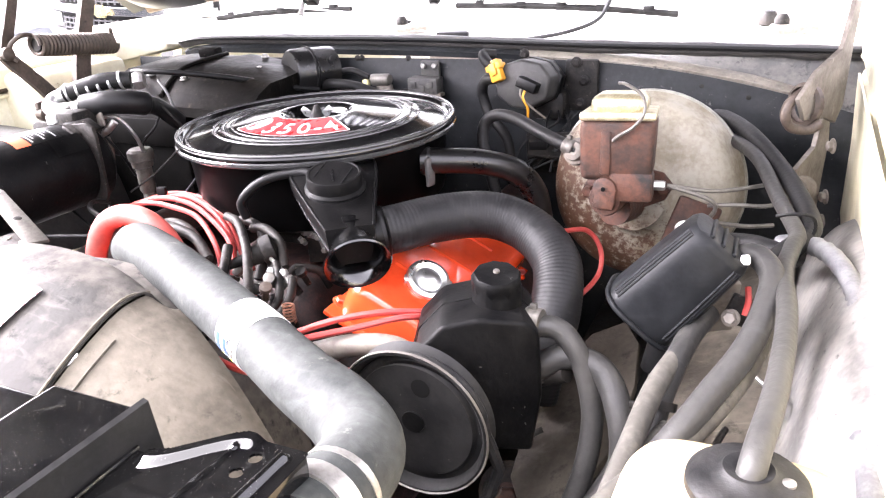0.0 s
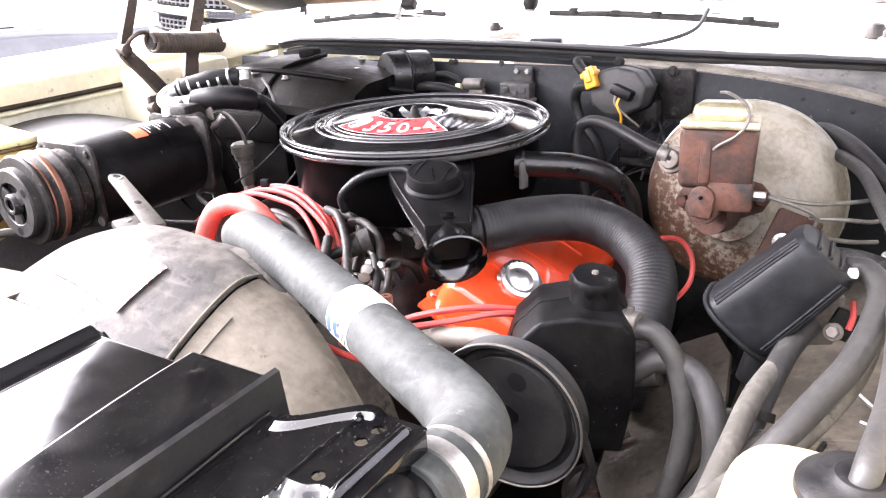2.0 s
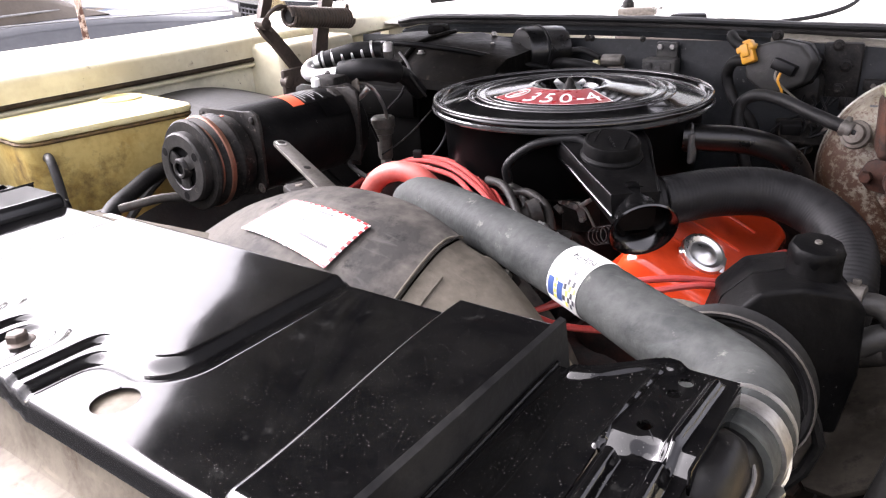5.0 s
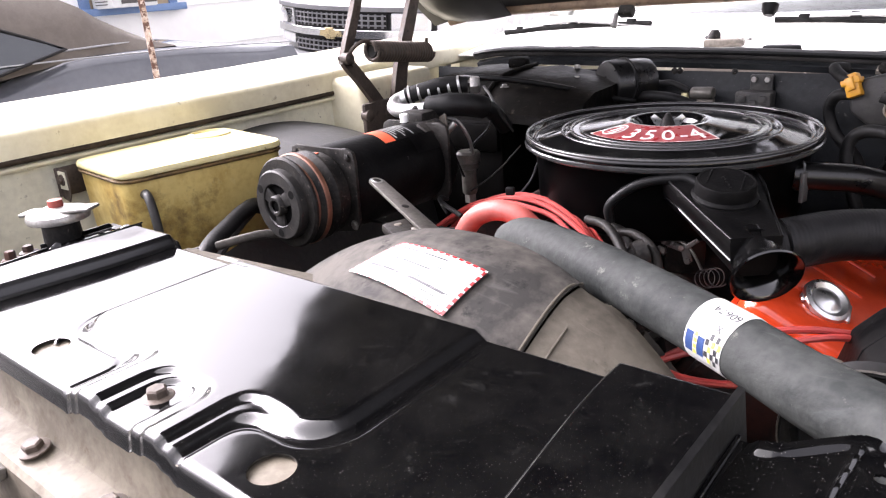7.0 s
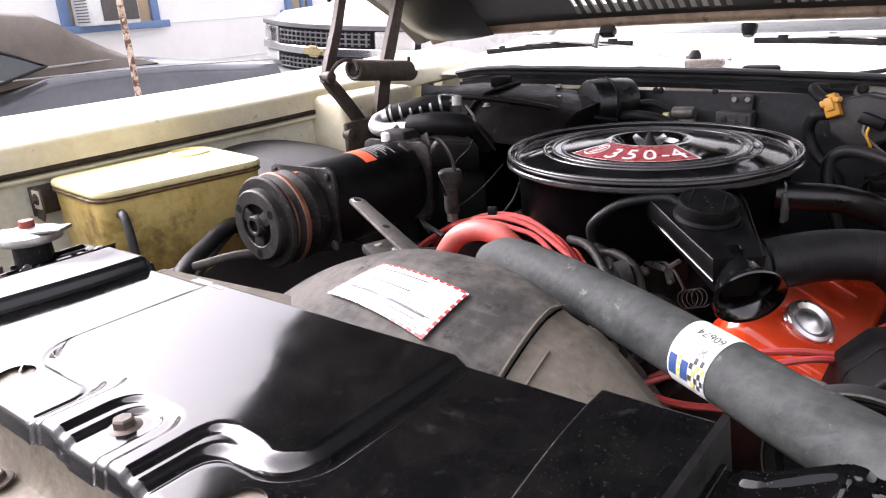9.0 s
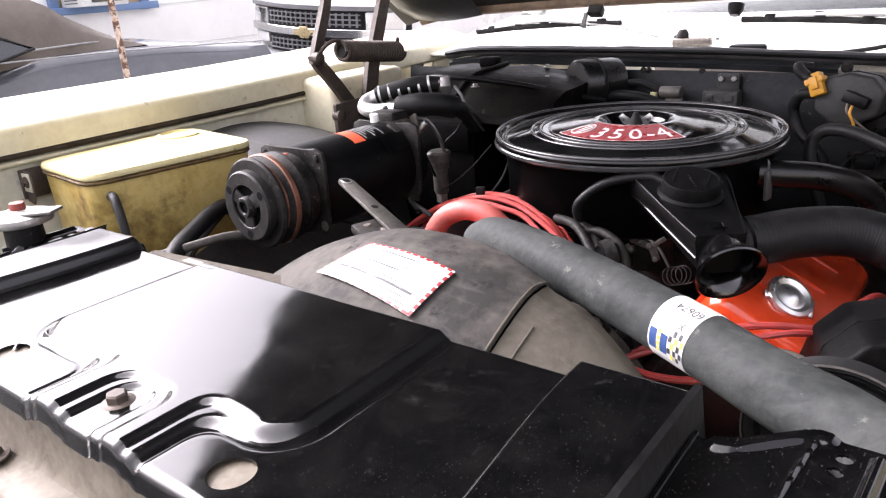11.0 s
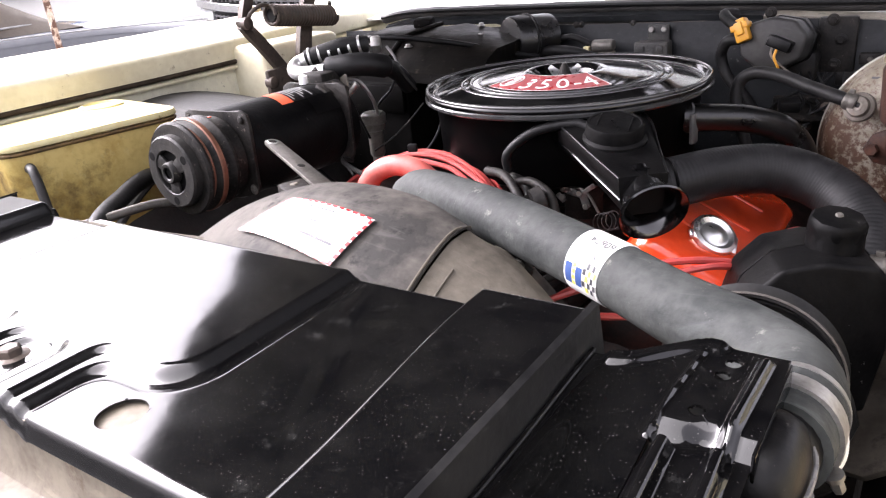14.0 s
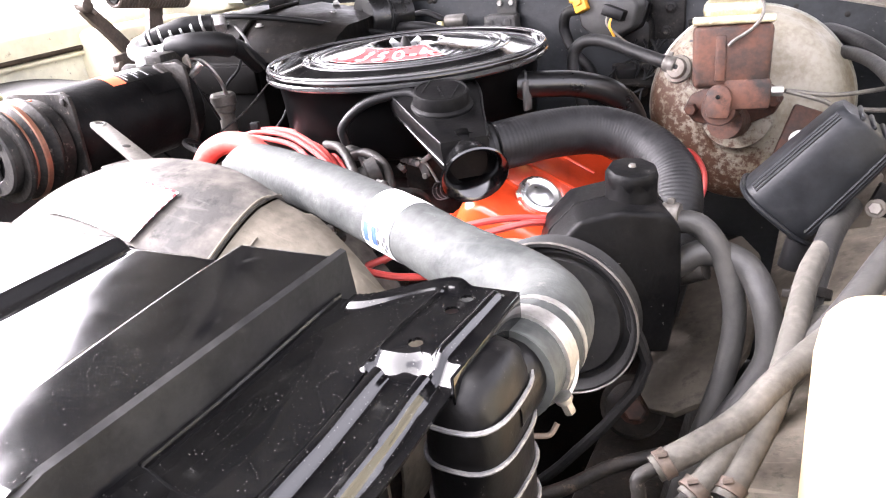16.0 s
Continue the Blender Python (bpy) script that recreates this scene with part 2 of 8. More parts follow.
# ---- materials ----
CLUTCH = surface("worn_grey_clutch_steel", (0.008, 0.0077, 0.0074), (0.022, 0.020, 0.018), 30, 0.9, 0.5, 0.7, metal=0.0, bump=0.4, bump_scale=150, spots=((0.10, 0.085, 0.07), 120, 0.62, 0.70), specular=0.3, scratch=0.3)
WIPER_BLACK = surface("weathered_wiper_rubber", (0.006, 0.006, 0.006), (0.018, 0.018, 0.018), 40, 0.8, 0.75, 0.9, bump=0.2, specular=0.06)
CASE_GLOSS = surface("worn_black_duct_plastic", (0.0012, 0.0011, 0.0010), (0.006, 0.005, 0.004), 20, 0.9, 0.40, 0.65, bump=0.5, bump_scale=60, specular=0.07, spots=((0.045, 0.038, 0.030), 60, 0.60, 0.70), scratch=0.3)
CASE_BLACK = surface("dull_black_case", (0.0012, 0.0011, 0.0010), (0.004, 0.0036, 0.0032), 30, 0.8, 0.5, 0.7, bump=0.3, bump_scale=110, specular=0.06, spots=((0.05, 0.045, 0.038), 80, 0.66, 0.72))
CREAM = surface("cream_paint", (0.68, 0.64, 0.47), (0.55, 0.50, 0.34), 9, 0.8, 0.32, 0.5, bump=0.06, spots=((0.22, 0.18, 0.11), 46, 0.625, 0.70), coat=0.25, scratch=0.06)
CREAM_IN = surface("cream_inner_paint", (0.74, 0.72, 0.57), (0.55, 0.53, 0.41), 9, 0.9, 0.45, 0.65, bump=0.12, spots=((0.16, 0.145, 0.11), 75, 0.62, 0.70), scratch=0.2)
WHITE_TOP = surface("white_body_paint", (0.80, 0.79, 0.74), (0.72, 0.70, 0.63), 5, 0.6, 0.22, 0.35, coat=0.5)
SUPPORT = surface("faded_support_paint", (0.135, 0.116, 0.088), (0.075, 0.062, 0.045), 16, 0.95, 0.55, 0.8, bump=0.3, bump_scale=90, spots=((0.055, 0.036, 0.022), 34, 0.60, 0.72), specular=0.3, scratch=0.3)
GLOSS_BLACK = surface("gloss_black_enamel", (0.0012, 0.0012, 0.0014), (0.0036, 0.0035, 0.0034), 26, 0.9, 0.06, 0.13, spots=((0.020, 0.020, 0.019), 60, 0.60, 0.78), dots=((0.058, 0.055, 0.052), 700, 0.28), bump=0.02, bump_scale=30, specular=0.5, scratch=0.05)
LID_BLACK = surface("air_cleaner_black", (0.0014, 0.0014, 0.0016), (0.004, 0.004, 0.004), 30, 0.5, 0.14, 0.24, bump=0.01, bump_scale=40, specular=0.8)
BODY_BLACK = surface("air_cleaner_body_black", (0.0005, 0.0005, 0.0006), (0.0014, 0.0013, 0.0013), 30, 0.6, 0.32, 0.48, bump=0.02, bump_scale=60, specular=0.05, spots=((0.02, 0.019, 0.017), 90, 0.68, 0.74))
# greyer base paints the sky's glint onto the lid beads
LID_GLINT = surface("glint_grey_lid_bead", (0.026, 0.026, 0.027), (0.045, 0.045, 0.044), 30, 0.7, 0.14, 0.24, bump=0.02, bump_scale=60, specular=0.8, scratch=0.05)
GLOSS_WORN = surface("worn_black_enamel", (0.0022, 0.0022, 0.0025), (0.008, 0.0078, 0.0077), 26, 0.9, 0.26, 0.36, spots=((0.10, 0.095, 0.09), 700, 0.63, 0.70), bump=0.06, bump_scale=90)
LID_TOP = surface("hazed_black_lid_paint", (0.0016, 0.0016, 0.0018), (0.009, 0.009, 0.009), 20, 0.8, 0.07, 0.14, bump=0.02, bump_scale=40, scratch=0.06)
SATIN_BLACK = surface("satin_black_paint", (0.0018, 0.0018, 0.0020), (0.0055, 0.0052, 0.005), 25, 0.7, 0.30, 0.48, bump=0.12, spots=((0.06, 0.056, 0.052), 160, 0.64, 0.70), specular=0.16, scratch=0.14)
DUSTY_BLACK = surface("dusty_black_metal", (0.0045, 0.0042, 0.004), (0.022, 0.0195, 0.017), 28, 0.95, 0.52, 0.75, bump=0.45, bump_scale=160, spots=((0.11, 0.095, 0.08), 110, 0.61, 0.69), specular=0.2, scratch=0.25)
GRIME = surface("greasy_dark_metal", (0.0045, 0.004, 0.0037), (0.018, 0.0145, 0.0115), 34, 0.9, 0.5, 0.8, bump=0.6, bump_scale=120, spots=((0.05, 0.037, 0.026), 70, 0.60, 0.70), specular=0.2)
RUBBER = surface("grey_black_rubber", (0.0055, 0.0055, 0.0058), (0.018, 0.0175, 0.017), 28, 0.8, 0.45, 0.65, bump=0.25, bump_scale=220, specular=0.2, scratch=0.28)
RUBBER_DUST = surface("dusty_rubber_hose", (0.020, 0.0196, 0.019), (0.040, 0.0385, 0.0355), 14, 0.8, 0.45, 0.62, bump=0.3, bump_scale=180, specular=0.32, scratch=0.3)
HOSE_GREY = surface("weathered_grey_hose", (0.0185, 0.0205, 0.0200), (0.046, 0.049, 0.0465), 14, 0.95, 0.62, 0.82, bump=0.3, bump_scale=170, spots=((0.12, 0.12, 0.105), 50, 0.62, 0.72), specular=0.2, scratch=0.45)
CORRUGATED = surface("dark_corrugated_hose", (0.0055, 0.0055, 0.006), (0.016, 0.016, 0.0165), 60, 0.6, 0.45, 0.65, bump=0.15, specular=0.25, scratch=0.12)
# pale grey for a worn edge and for painted highlights on the tank bands
GREY_WEAR_GLINT = surface("scuffed_grey_and_glint", (0.07, 0.07, 0.072), (0.16, 0.155, 0.15), 60, 0.9, 0.35, 0.6, bump=0.3, bump_scale=200, scratch=0.3)
SHROUD = surface("dusty_shroud_plastic", (0.028, 0.0265, 0.0245), (0.082, 0.075, 0.066), 9, 1.0, 0.65, 0.85, bump=0.4, bump_scale=110, spots=((0.012, 0.0118, 0.0112), 30, 0.58, 0.68), specular=0.12, scratch=0.4)
SHROUD_TAN = surface("tan_dust_plastic", (0.068, 0.060, 0.048), (0.12, 0.107, 0.086), 12, 0.9, 0.65, 0.85, bump=0.4, bump_scale=110, spots=((0.030, 0.027, 0.022), 34, 0.60, 0.70), specular=0.12, scratch=0.35)
ORANGE = surface("engine_orange_enamel", (0.70, 0.062, 0.016), (0.54, 0.042, 0.012), 16, 0.6, 0.16, 0.28, bump=0.08, bump_scale=60, spots=((0.16, 0.022, 0.01), 70, 0.68, 0.78), coat=0.5)
# engine orange taken near black: shade of the depths in the colour
ORANGE_DARK = surface("grimy_darkened_orange", (0.035, 0.010, 0.007), (0.008, 0.006, 0.0055), 26, 1.0, 0.55, 0.8, bump=0.4)
RED_WIRE = surface("red_plug_wire", (0.40, 0.045, 0.038), (0.30, 0.042, 0.038), 60, 0.7, 0.38, 0.55, bump=0.05)
RED_HOSE = surface("faded_red_silicone_hose", (0.38, 0.064, 0.052), (0.44, 0.12, 0.10), 20, 0.8, 0.42, 0.6, bump=0.1)
CHROME = surface("chrome_plate", (0.80, 0.80, 0.80), (0.66, 0.66, 0.66), 40, 0.5, 0.26, 0.40, metal=1.0)
STEEL = surface("dull_zinc_steel", (0.42, 0.41, 0.39), (0.26, 0.25, 0.235), 40, 0.8, 0.35, 0.55, metal=0.9, bump=0.15)
ALUMINIUM = surface("bare_aluminium_hose", (0.72, 0.72, 0.71), (0.5, 0.49, 0.47), 35, 0.7, 0.3, 0.45, metal=0.85, bump=0.1)
GOLD = surface("gold_zinc_lid", (0.52, 0.47, 0.32), (0.30, 0.25, 0.14), 45, 0.8, 0.3, 0.45, metal=0.75, bump=0.2, spots=((0.58, 0.57, 0.52), 60, 0.57, 0.68), scratch=0.2)
RUST_IRON = surface("rusted_cast_iron", (0.022, 0.0125, 0.0095), (0.074, 0.030, 0.018), 20, 0.95, 0.55, 0.8, bump=0.6, bump_scale=140, spots=((0.010, 0.0085, 0.0078), 34, 0.54, 0.66), specular=0.3, scratch=0.25)
RUST_SHELL = surface("rust_flaked_zinc_shell", (0.26, 0.24, 0.195), (0.16, 0.135, 0.095), 18, 0.95, 0.45, 0.75, bump=0.6, bump_scale=150, spots=((0.060, 0.026, 0.012), 110, 0.48, 0.60), lean=(-1.3, -0.1, -1.2, 0.115))
ZINC_SHELL = surface("aged_zinc_shell", (0.23, 0.225, 0.19), (0.14, 0.135, 0.115), 12, 0.9, 0.35, 0.55, metal=0.35, bump=0.25, spots=((0.06, 0.05, 0.036), 50, 0.60, 0.69), scratch=0.2)
BROWN_STEEL = surface("brown_worn_steel", (0.042, 0.031, 0.024), (0.10, 0.075, 0.058), 24, 0.8, 0.55, 0.75, bump=0.25, metal=0.1, spots=((0.02, 0.013, 0.01), 60, 0.58, 0.68), scratch=0.2)
TAN_FLANGE = surface("tan_painted_flange", (0.26, 0.185, 0.12), (0.15, 0.10, 0.065), 14, 0.9, 0.5, 0.7, bump=0.2, spots=((0.05, 0.035, 0.025), 40, 0.58, 0.68))
SHIELD_TAN = surface("oily_tan_shield", (0.034, 0.029, 0.023), (0.062, 0.054, 0.043), 12, 0.9, 0.65, 0.85, bump=0.4, bump_scale=110, spots=((0.012, 0.011, 0.009), 26, 0.56, 0.68), specular=0.2, scratch=0.2)
RELAY_GREY = surface("dusty_grey_relay", (0.026, 0.026, 0.026), (0.060, 0.057, 0.052), 30, 0.95, 0.5, 0.75, bump=0.5, bump_scale=140, spots=((0.012, 0.012, 0.012), 70, 0.56, 0.66), specular=0.3, scratch=0.4)
RUBBER_TAN = surface("tan_dusted_rubber", (0.050, 0.047, 0.041), (0.105, 0.098, 0.086), 18, 0.9, 0.6, 0.8, bump=0.4, bump_scale=160, spots=((0.02, 0.019, 0.018), 40, 0.60, 0.70), specular=0.2, scratch=0.35)
PUMP_BLACK = surface("worn_black_pump_paint", (0.0020, 0.0020, 0.0022), (0.006, 0.0058, 0.0056), 30, 0.8, 0.45, 0.62, bump=0.25, bump_scale=140, spots=((0.11, 0.105, 0.10), 120, 0.66, 0.71), specular=0.08, scratch=0.22)
# side walls of the cover: greyer and rougher than its top
WALL_BLACK = surface("greyer_black_side_wall", (0.0045, 0.0045, 0.0048), (0.012, 0.0118, 0.0115), 30, 0.9, 0.42, 0.6, bump=0.15, bump_scale=140, specular=0.2, scratch=0.2)
TAN_LIP = surface("dusty_tan_cowl_lip", (0.22, 0.20, 0.165), (0.11, 0.098, 0.08), 22, 0.9, 0.5, 0.75, bump=0.35, bump_scale=90, spots=((0.03, 0.027, 0.024), 50, 0.58, 0.68), scratch=0.35)
GAP_BROWN = surface("dark_brown_gap", (0.020, 0.014, 0.010), (0.055, 0.042, 0.030), 30, 0.9, 0.7, 0.85, bump=0.3, bump_scale=120, specular=0.15)
BUTTON_RED = surface("faded_red_button", (0.26, 0.045, 0.03), (0.18, 0.035, 0.025), 60, 0.8, 0.5, 0.7)
LIP_GREY = surface("worn_grey_cowl_lip", (0.065, 0.064, 0.062), (0.13, 0.123, 0.113), 20, 0.9, 0.5, 0.75, bump=0.35, bump_scale=90, spots=((0.02, 0.02, 0.021), 50, 0.56, 0.66), scratch=0.35)
GREY_HINGE = surface("dusty_grey_hinge_steel", (0.17, 0.152, 0.13), (0.095, 0.08, 0.065), 24, 0.9, 0.5, 0.75, bump=0.3, metal=0.2, scratch=0.3)
FIREWALL = surface("dark_blue_grey_firewall", (0.0050, 0.0060, 0.0072), (0.014, 0.016, 0.018), 14, 0.9, 0.42, 0.65, bump=0.5, bump_scale=60, spots=((0.10, 0.10, 0.095), 95, 0.635, 0.71), specular=0.28, scratch=0.25)
YELLOW = surface("yellowed_plastic", (0.60, 0.47, 0.17), (0.40, 0.27, 0.07), 11, 1.0, 0.34, 0.5, bump=0.12, spots=((0.13, 0.08, 0.025), 9, 0.55, 0.68), scratch=0.15)
YELLOW_TOP = surface("pale_yellow_plastic_lid", (0.72, 0.65, 0.36), (0.60, 0.50, 0.20), 12, 0.8, 0.35, 0.5, bump=0.08, spots=((0.30, 0.21, 0.07), 34, 0.64, 0.72))
BOTTLE = surface("cream_translucent_bottle", (0.43, 0.335, 0.20), (0.36, 0.27, 0.15), 9, 0.7, 0.42, 0.55, bump=0.05, specular=0.3)
APRON = surface("dusty_tan_apron", (0.105, 0.092, 0.074), (0.046, 0.040, 0.032), 10, 1.0, 0.65, 0.88, bump=0.5, bump_scale=90, spots=((0.018, 0.016, 0.013), 30, 0.57, 0.69), specular=0.2, scratch=0.35)
WHEELHOUSE = surface("grey_plastic_wheelhouse", (0.10, 0.097, 0.093), (0.19, 0.18, 0.165), 14, 0.95, 0.5, 0.7, bump=0.2, bump_scale=90, specular=0.3, scratch=0.3, spots=((0.03, 0.029, 0.027), 60, 0.61, 0.69))
CANISTER = surface("dark_grey_black_plastic", (0.0055, 0.006, 0.0068), (0.013, 0.014, 0.0155), 16, 0.7, 0.38, 0.52, bump=0.12, specular=0.14, scratch=0.2)
WHITE_LABEL = surface("white_paper_label", (0.62, 0.62, 0.60), (0.54, 0.53, 0.51), 30, 0.5, 0.5, bump=0.05)
RED_LABEL = surface("red_label_ink", (0.26, 0.020, 0.022), (0.19, 0.017, 0.018), 40, 0.5, 0.25)
ORANGE_LABEL = surface("orange_label_ink", (0.62, 0.10, 0.04), (0.5, 0.09, 0.05), 40, 0.5, 0.4)
# near-black for the shade inside holes and recesses
VOID = surface("unlit_recess_black", (0.003, 0.003, 0.003), None, 40, 0.3, 0.9, specular=0.1)
DARK_STEEL = surface("dark_bare_steel", (0.12, 0.112, 0.10), (0.07, 0.064, 0.056), 40, 0.9, 0.4, 0.6, metal=0.4, bump=0.2)
# pale metallic base puts the bright sky reflection into the pane
SKY_GLASS = surface("bright_sky_glass", (0.55, 0.57, 0.58), None, 2, 0.3, 0.04, metal=0.8)
INK = surface("dark_ink", (0.03, 0.03, 0.035), None, 40, 0.3, 0.5)
GREY_INK = surface("grey_ink", (0.25, 0.25, 0.25), None, 40, 0.3, 0.5)
BLUE_INK = surface("blue_ink", (0.02, 0.05, 0.16), None, 40, 0.3, 0.5)
YELLOW_INK = surface("yellow_ink", (0.62, 0.55, 0.08), None, 40, 0.3, 0.5)
WHITE_INK = surface("white_ink", (0.82, 0.82, 0.80), (0.74, 0.74, 0.72), 60, 0.3, 0.35)
YELLOW_CLIP = surface("yellow_connector_plastic", (0.62, 0.30, 0.02), (0.5, 0.22, 0.02), 60, 0.6, 0.35)
COPPER = surface("copper_pulley_rim", (0.20, 0.09, 0.055), (0.12, 0.06, 0.04), 40, 0.8, 0.4, 0.6, metal=0.5)
ASPHALT = surface("pale_worn_concrete", (0.34, 0.333, 0.32), (0.25, 0.245, 0.235), 0.8, 0.8, 0.8, 0.95, bump=0.3, bump_scale=300)
STUCCO = surface("white_stucco_wall", (0.88, 0.87, 0.84), (0.80, 0.79, 0.76), 1.2, 0.6, 0.8, 0.95, bump=0.2, bump_scale=120)
BLUE_TRIM = surface("blue_window_trim", (0.12, 0.20, 0.36), (0.18, 0.26, 0.42), 5, 0.6, 0.5)
TAN_BLIND = surface("tan_window_board", (0.45, 0.34, 0.22), (0.38, 0.28, 0.17), 4, 0.6, 0.6)
UNIT_WHITE = surface("white_metal_casing", (0.72, 0.72, 0.70), (0.6, 0.6, 0.58), 8, 0.6, 0.45)
UNIT_DARK = surface("dark_grille_mesh", (0.07, 0.065, 0.06), (0.11, 0.10, 0.095), 40, 0.8, 0.6)
TRUCK_PAINT = surface("pale_silver_truck_paint", (0.62, 0.61, 0.59), (0.54, 0.53, 0.51), 4, 0.5, 0.25, 0.35, coat=0.4)
TRUCK_GREY = surface("grey_plastic_bumper", (0.11, 0.11, 0.115), (0.16, 0.16, 0.165), 6, 0.6, 0.45)
BLACK_PLASTIC = surface("matt_black_plastic", (0.004, 0.004, 0.0043), (0.011, 0.011, 0.011), 30, 0.6, 0.42, 0.58, bump=0.1, specular=0.2, scratch=0.14)
BADGE = surface("gold_badge_plating", (0.55, 0.45, 0.26), None, 30, 0.4, 0.25, metal=0.9)
CAR_PAINT = surface("dark_grey_car_paint", (0.055, 0.058, 0.066), (0.075, 0.078, 0.085), 3, 0.6, 0.16, 0.3, coat=0.6)
VINYL = surface("brown_vinyl_roof", (0.085, 0.070, 0.055), (0.065, 0.052, 0.042), 9, 0.7, 0.6, 0.75, bump=0.3, bump_scale=500)
TRIM_CHROME = surface("worn_chrome_trim", (0.6, 0.6, 0.6), (0.45, 0.45, 0.45), 30, 0.6, 0.15, 0.25, metal=1.0)
POLE = surface("rust_chipped_white_pole", (0.52, 0.44, 0.37), (0.30, 0.20, 0.14), 22, 0.9, 0.6, 0.8, bump=0.4, bump_scale=60, spots=((0.075, 0.03, 0.016), 34, 0.48, 0.53))
HOOD_UNDER = surface("black_hood_underside", (0.006, 0.006, 0.0065), (0.014, 0.0135, 0.013), 9, 0.8, 0.42, 0.6, bump=0.12, bump_scale=60)
SEAL = surface("worn_cowl_rubber", (0.018, 0.0175, 0.017), (0.05, 0.046, 0.043), 20, 0.8, 0.5, 0.7, bump=0.4, bump_scale=90, scratch=0.3)
TAPE = surface("wrapped_grey_loom_tape", (0.075, 0.075, 0.078), (0.15, 0.15, 0.15), 40, 0.8, 0.4, 0.6, bump=0.3, bump_scale=110)


def grey_slopes(m, tint, rough, steep=0.97, full=0.88):
    """Paint made greyer and rougher where the pressed sheet slopes."""
    nodes, links = m.node_tree.nodes, m.node_tree.links
    b = nodes["Principled BSDF"]
    up = nodes.new("ShaderNodeSeparateXYZ")
    links.new(nodes.new("ShaderNodeTexCoord").outputs["Normal"], up.inputs[0])
    level = nodes.new("ShaderNodeMath")
    level.operation = "ABSOLUTE"
    links.new(up.outputs["Z"], level.inputs[0])
    slope_fac = nodes.new("ShaderNodeMapRange")
    slope_fac.inputs["From Min"].default_value, slope_fac.inputs["From Max"].default_value = steep, full
    links.new(level.outputs[0], slope_fac.inputs["Value"])
    for slot, kind, value in (("Base Color", "RGBA", (*tint, 1)), ("Roughness", "FLOAT", rough)):
        old = b.inputs[slot].links[0].from_socket
        mix = nodes.new("ShaderNodeMix")
        mix.data_type = kind
        links.new(slope_fac.outputs[0], mix.inputs[0])
        a, c = (6, 7) if kind == "RGBA" else (2, 3)
        links.new(old, mix.inputs[a])
        mix.inputs[c].default_value = value
        links.new(mix.outputs[2 if kind == "RGBA" else 0], b.inputs[slot])


GLOSS_PLAIN = GLOSS_BLACK.copy()
GLOSS_PLAIN.name = "gloss_black_bracket_enamel"
grey_slopes(GLOSS_BLACK, (0.006, 0.006, 0.0063), 0.26, 0.90, 0.80)
PULLEY = surface("scuffed_grey_black_pulley", (0.0055, 0.0055, 0.0058), (0.013, 0.0128, 0.0125), 30, 0.9, 0.5, 0.7, bump=0.25, bump_scale=140, spots=((0.09, 0.085, 0.08), 150, 0.66, 0.72), specular=0.2, scratch=0.3)


def glass_material(name, tint, rough=0.0):
    m = bpy.data.materials.new(name)
    m.use_nodes = True
    b = m.node_tree.nodes["Principled BSDF"]
    b.inputs["Base Color"].default_value = (*tint, 1)
    b.inputs["Transmission Weight"].default_value = 1.0
    b.inputs["Roughness"].default_value = rough
    b.inputs["IOR"].default_value = 1.5
    return m


GLASS = glass_material("clear_glass", (0.9, 0.95, 0.92))
LAMP_GLASS = glass_material("headlight_glass", (0.95, 0.95, 0.95), 0.1)

# ---- setting: ground, wall ----
bm = bmesh.new()
sheet([-600, -60, -12, -4, 0, 4, 12, 60, 600], [-600, -60, -12, -4, 0, 4, 12, 60, 600], lambda u, v: (u, v, 0), bm=bm)
single("ground", bm, ASPHALT, "pale worn concrete of a parking lot", "ground", kind="structure")

WALL_X = -9.0
wall = single("wall_building", block((0.3, 26, 3.6), pose(WALL_X - 0.15, 6, 1.8), 0.01), STUCCO, "white painted building wall in daylight", "wall", kind="structure")
for k, zz in enumerate((0.55, 1.1, 1.65, 2.2)):
    bm = block((0.02, 26, 0.015), pose(WALL_X + 0.004, 6, zz), 0.003)
    part("board_joint", bm, UNIT_WHITE, wall)


def window_unit(name, y, z, w, h):
    th = thing(name, (WALL_X, y, z), "blue-trimmed window in the white building wall", "window", kind="structure")
    x = WALL_X + 0.03
    for dy in (-w / 2, w / 2):
        part("window_frame", block((0.09, 0.11, h + 0.1), pose(x, y + dy, z + h / 2), 0.008), BLUE_TRIM, th)
    part("window_frame", block((0.09, w, 0.11), pose(x, y, z + h), 0.008), BLUE_TRIM, th)
    part("window_sill", block((0.16, w + 0.3, 0.09), pose(x + 0.03, y, z), 0.01), BLUE_TRIM, th)
    part("pane", block((0.02, w - 0.1, h - 0.05), pose(x - 0.01, y, z + h / 2), 0.002), TAN_BLIND, th, "tan board behind the pane")
    part("mullion", block((0.05, 0.05, h), pose(x + 0.015, y + w * 0.12, z + h / 2), 0.004), BLUE_TRIM, th)
    return th


window_unit("window_1", 4.13, 1.10, 1.2, 1.5)
window_unit("window_2", 7.27, 1.12, 0.42, 1.3)
unit = thing("air_conditioner", (WALL_X, 3.92, 1.13), "boxy white air conditioner with a dark grille in the window", "air conditioner")
part("casing", block((0.5, 0.60, 0.40), pose(WALL_X + 0.3, 3.92, 1.335), 0.02), UNIT_WHITE, unit)
part("grille", block((0.02, 0.46, 0.33), pose(WALL_X + 0.556, 3.97, 1.345), 0.006), UNIT_DARK, unit, "dark mesh grille")
for k in range(9):
    part("vent_slat", block((0.3, 0.006, 0.012), pose(WALL_X + 0.3, 3.617, 1.18 + k * 0.035), 0.002), UNIT_DARK, unit)

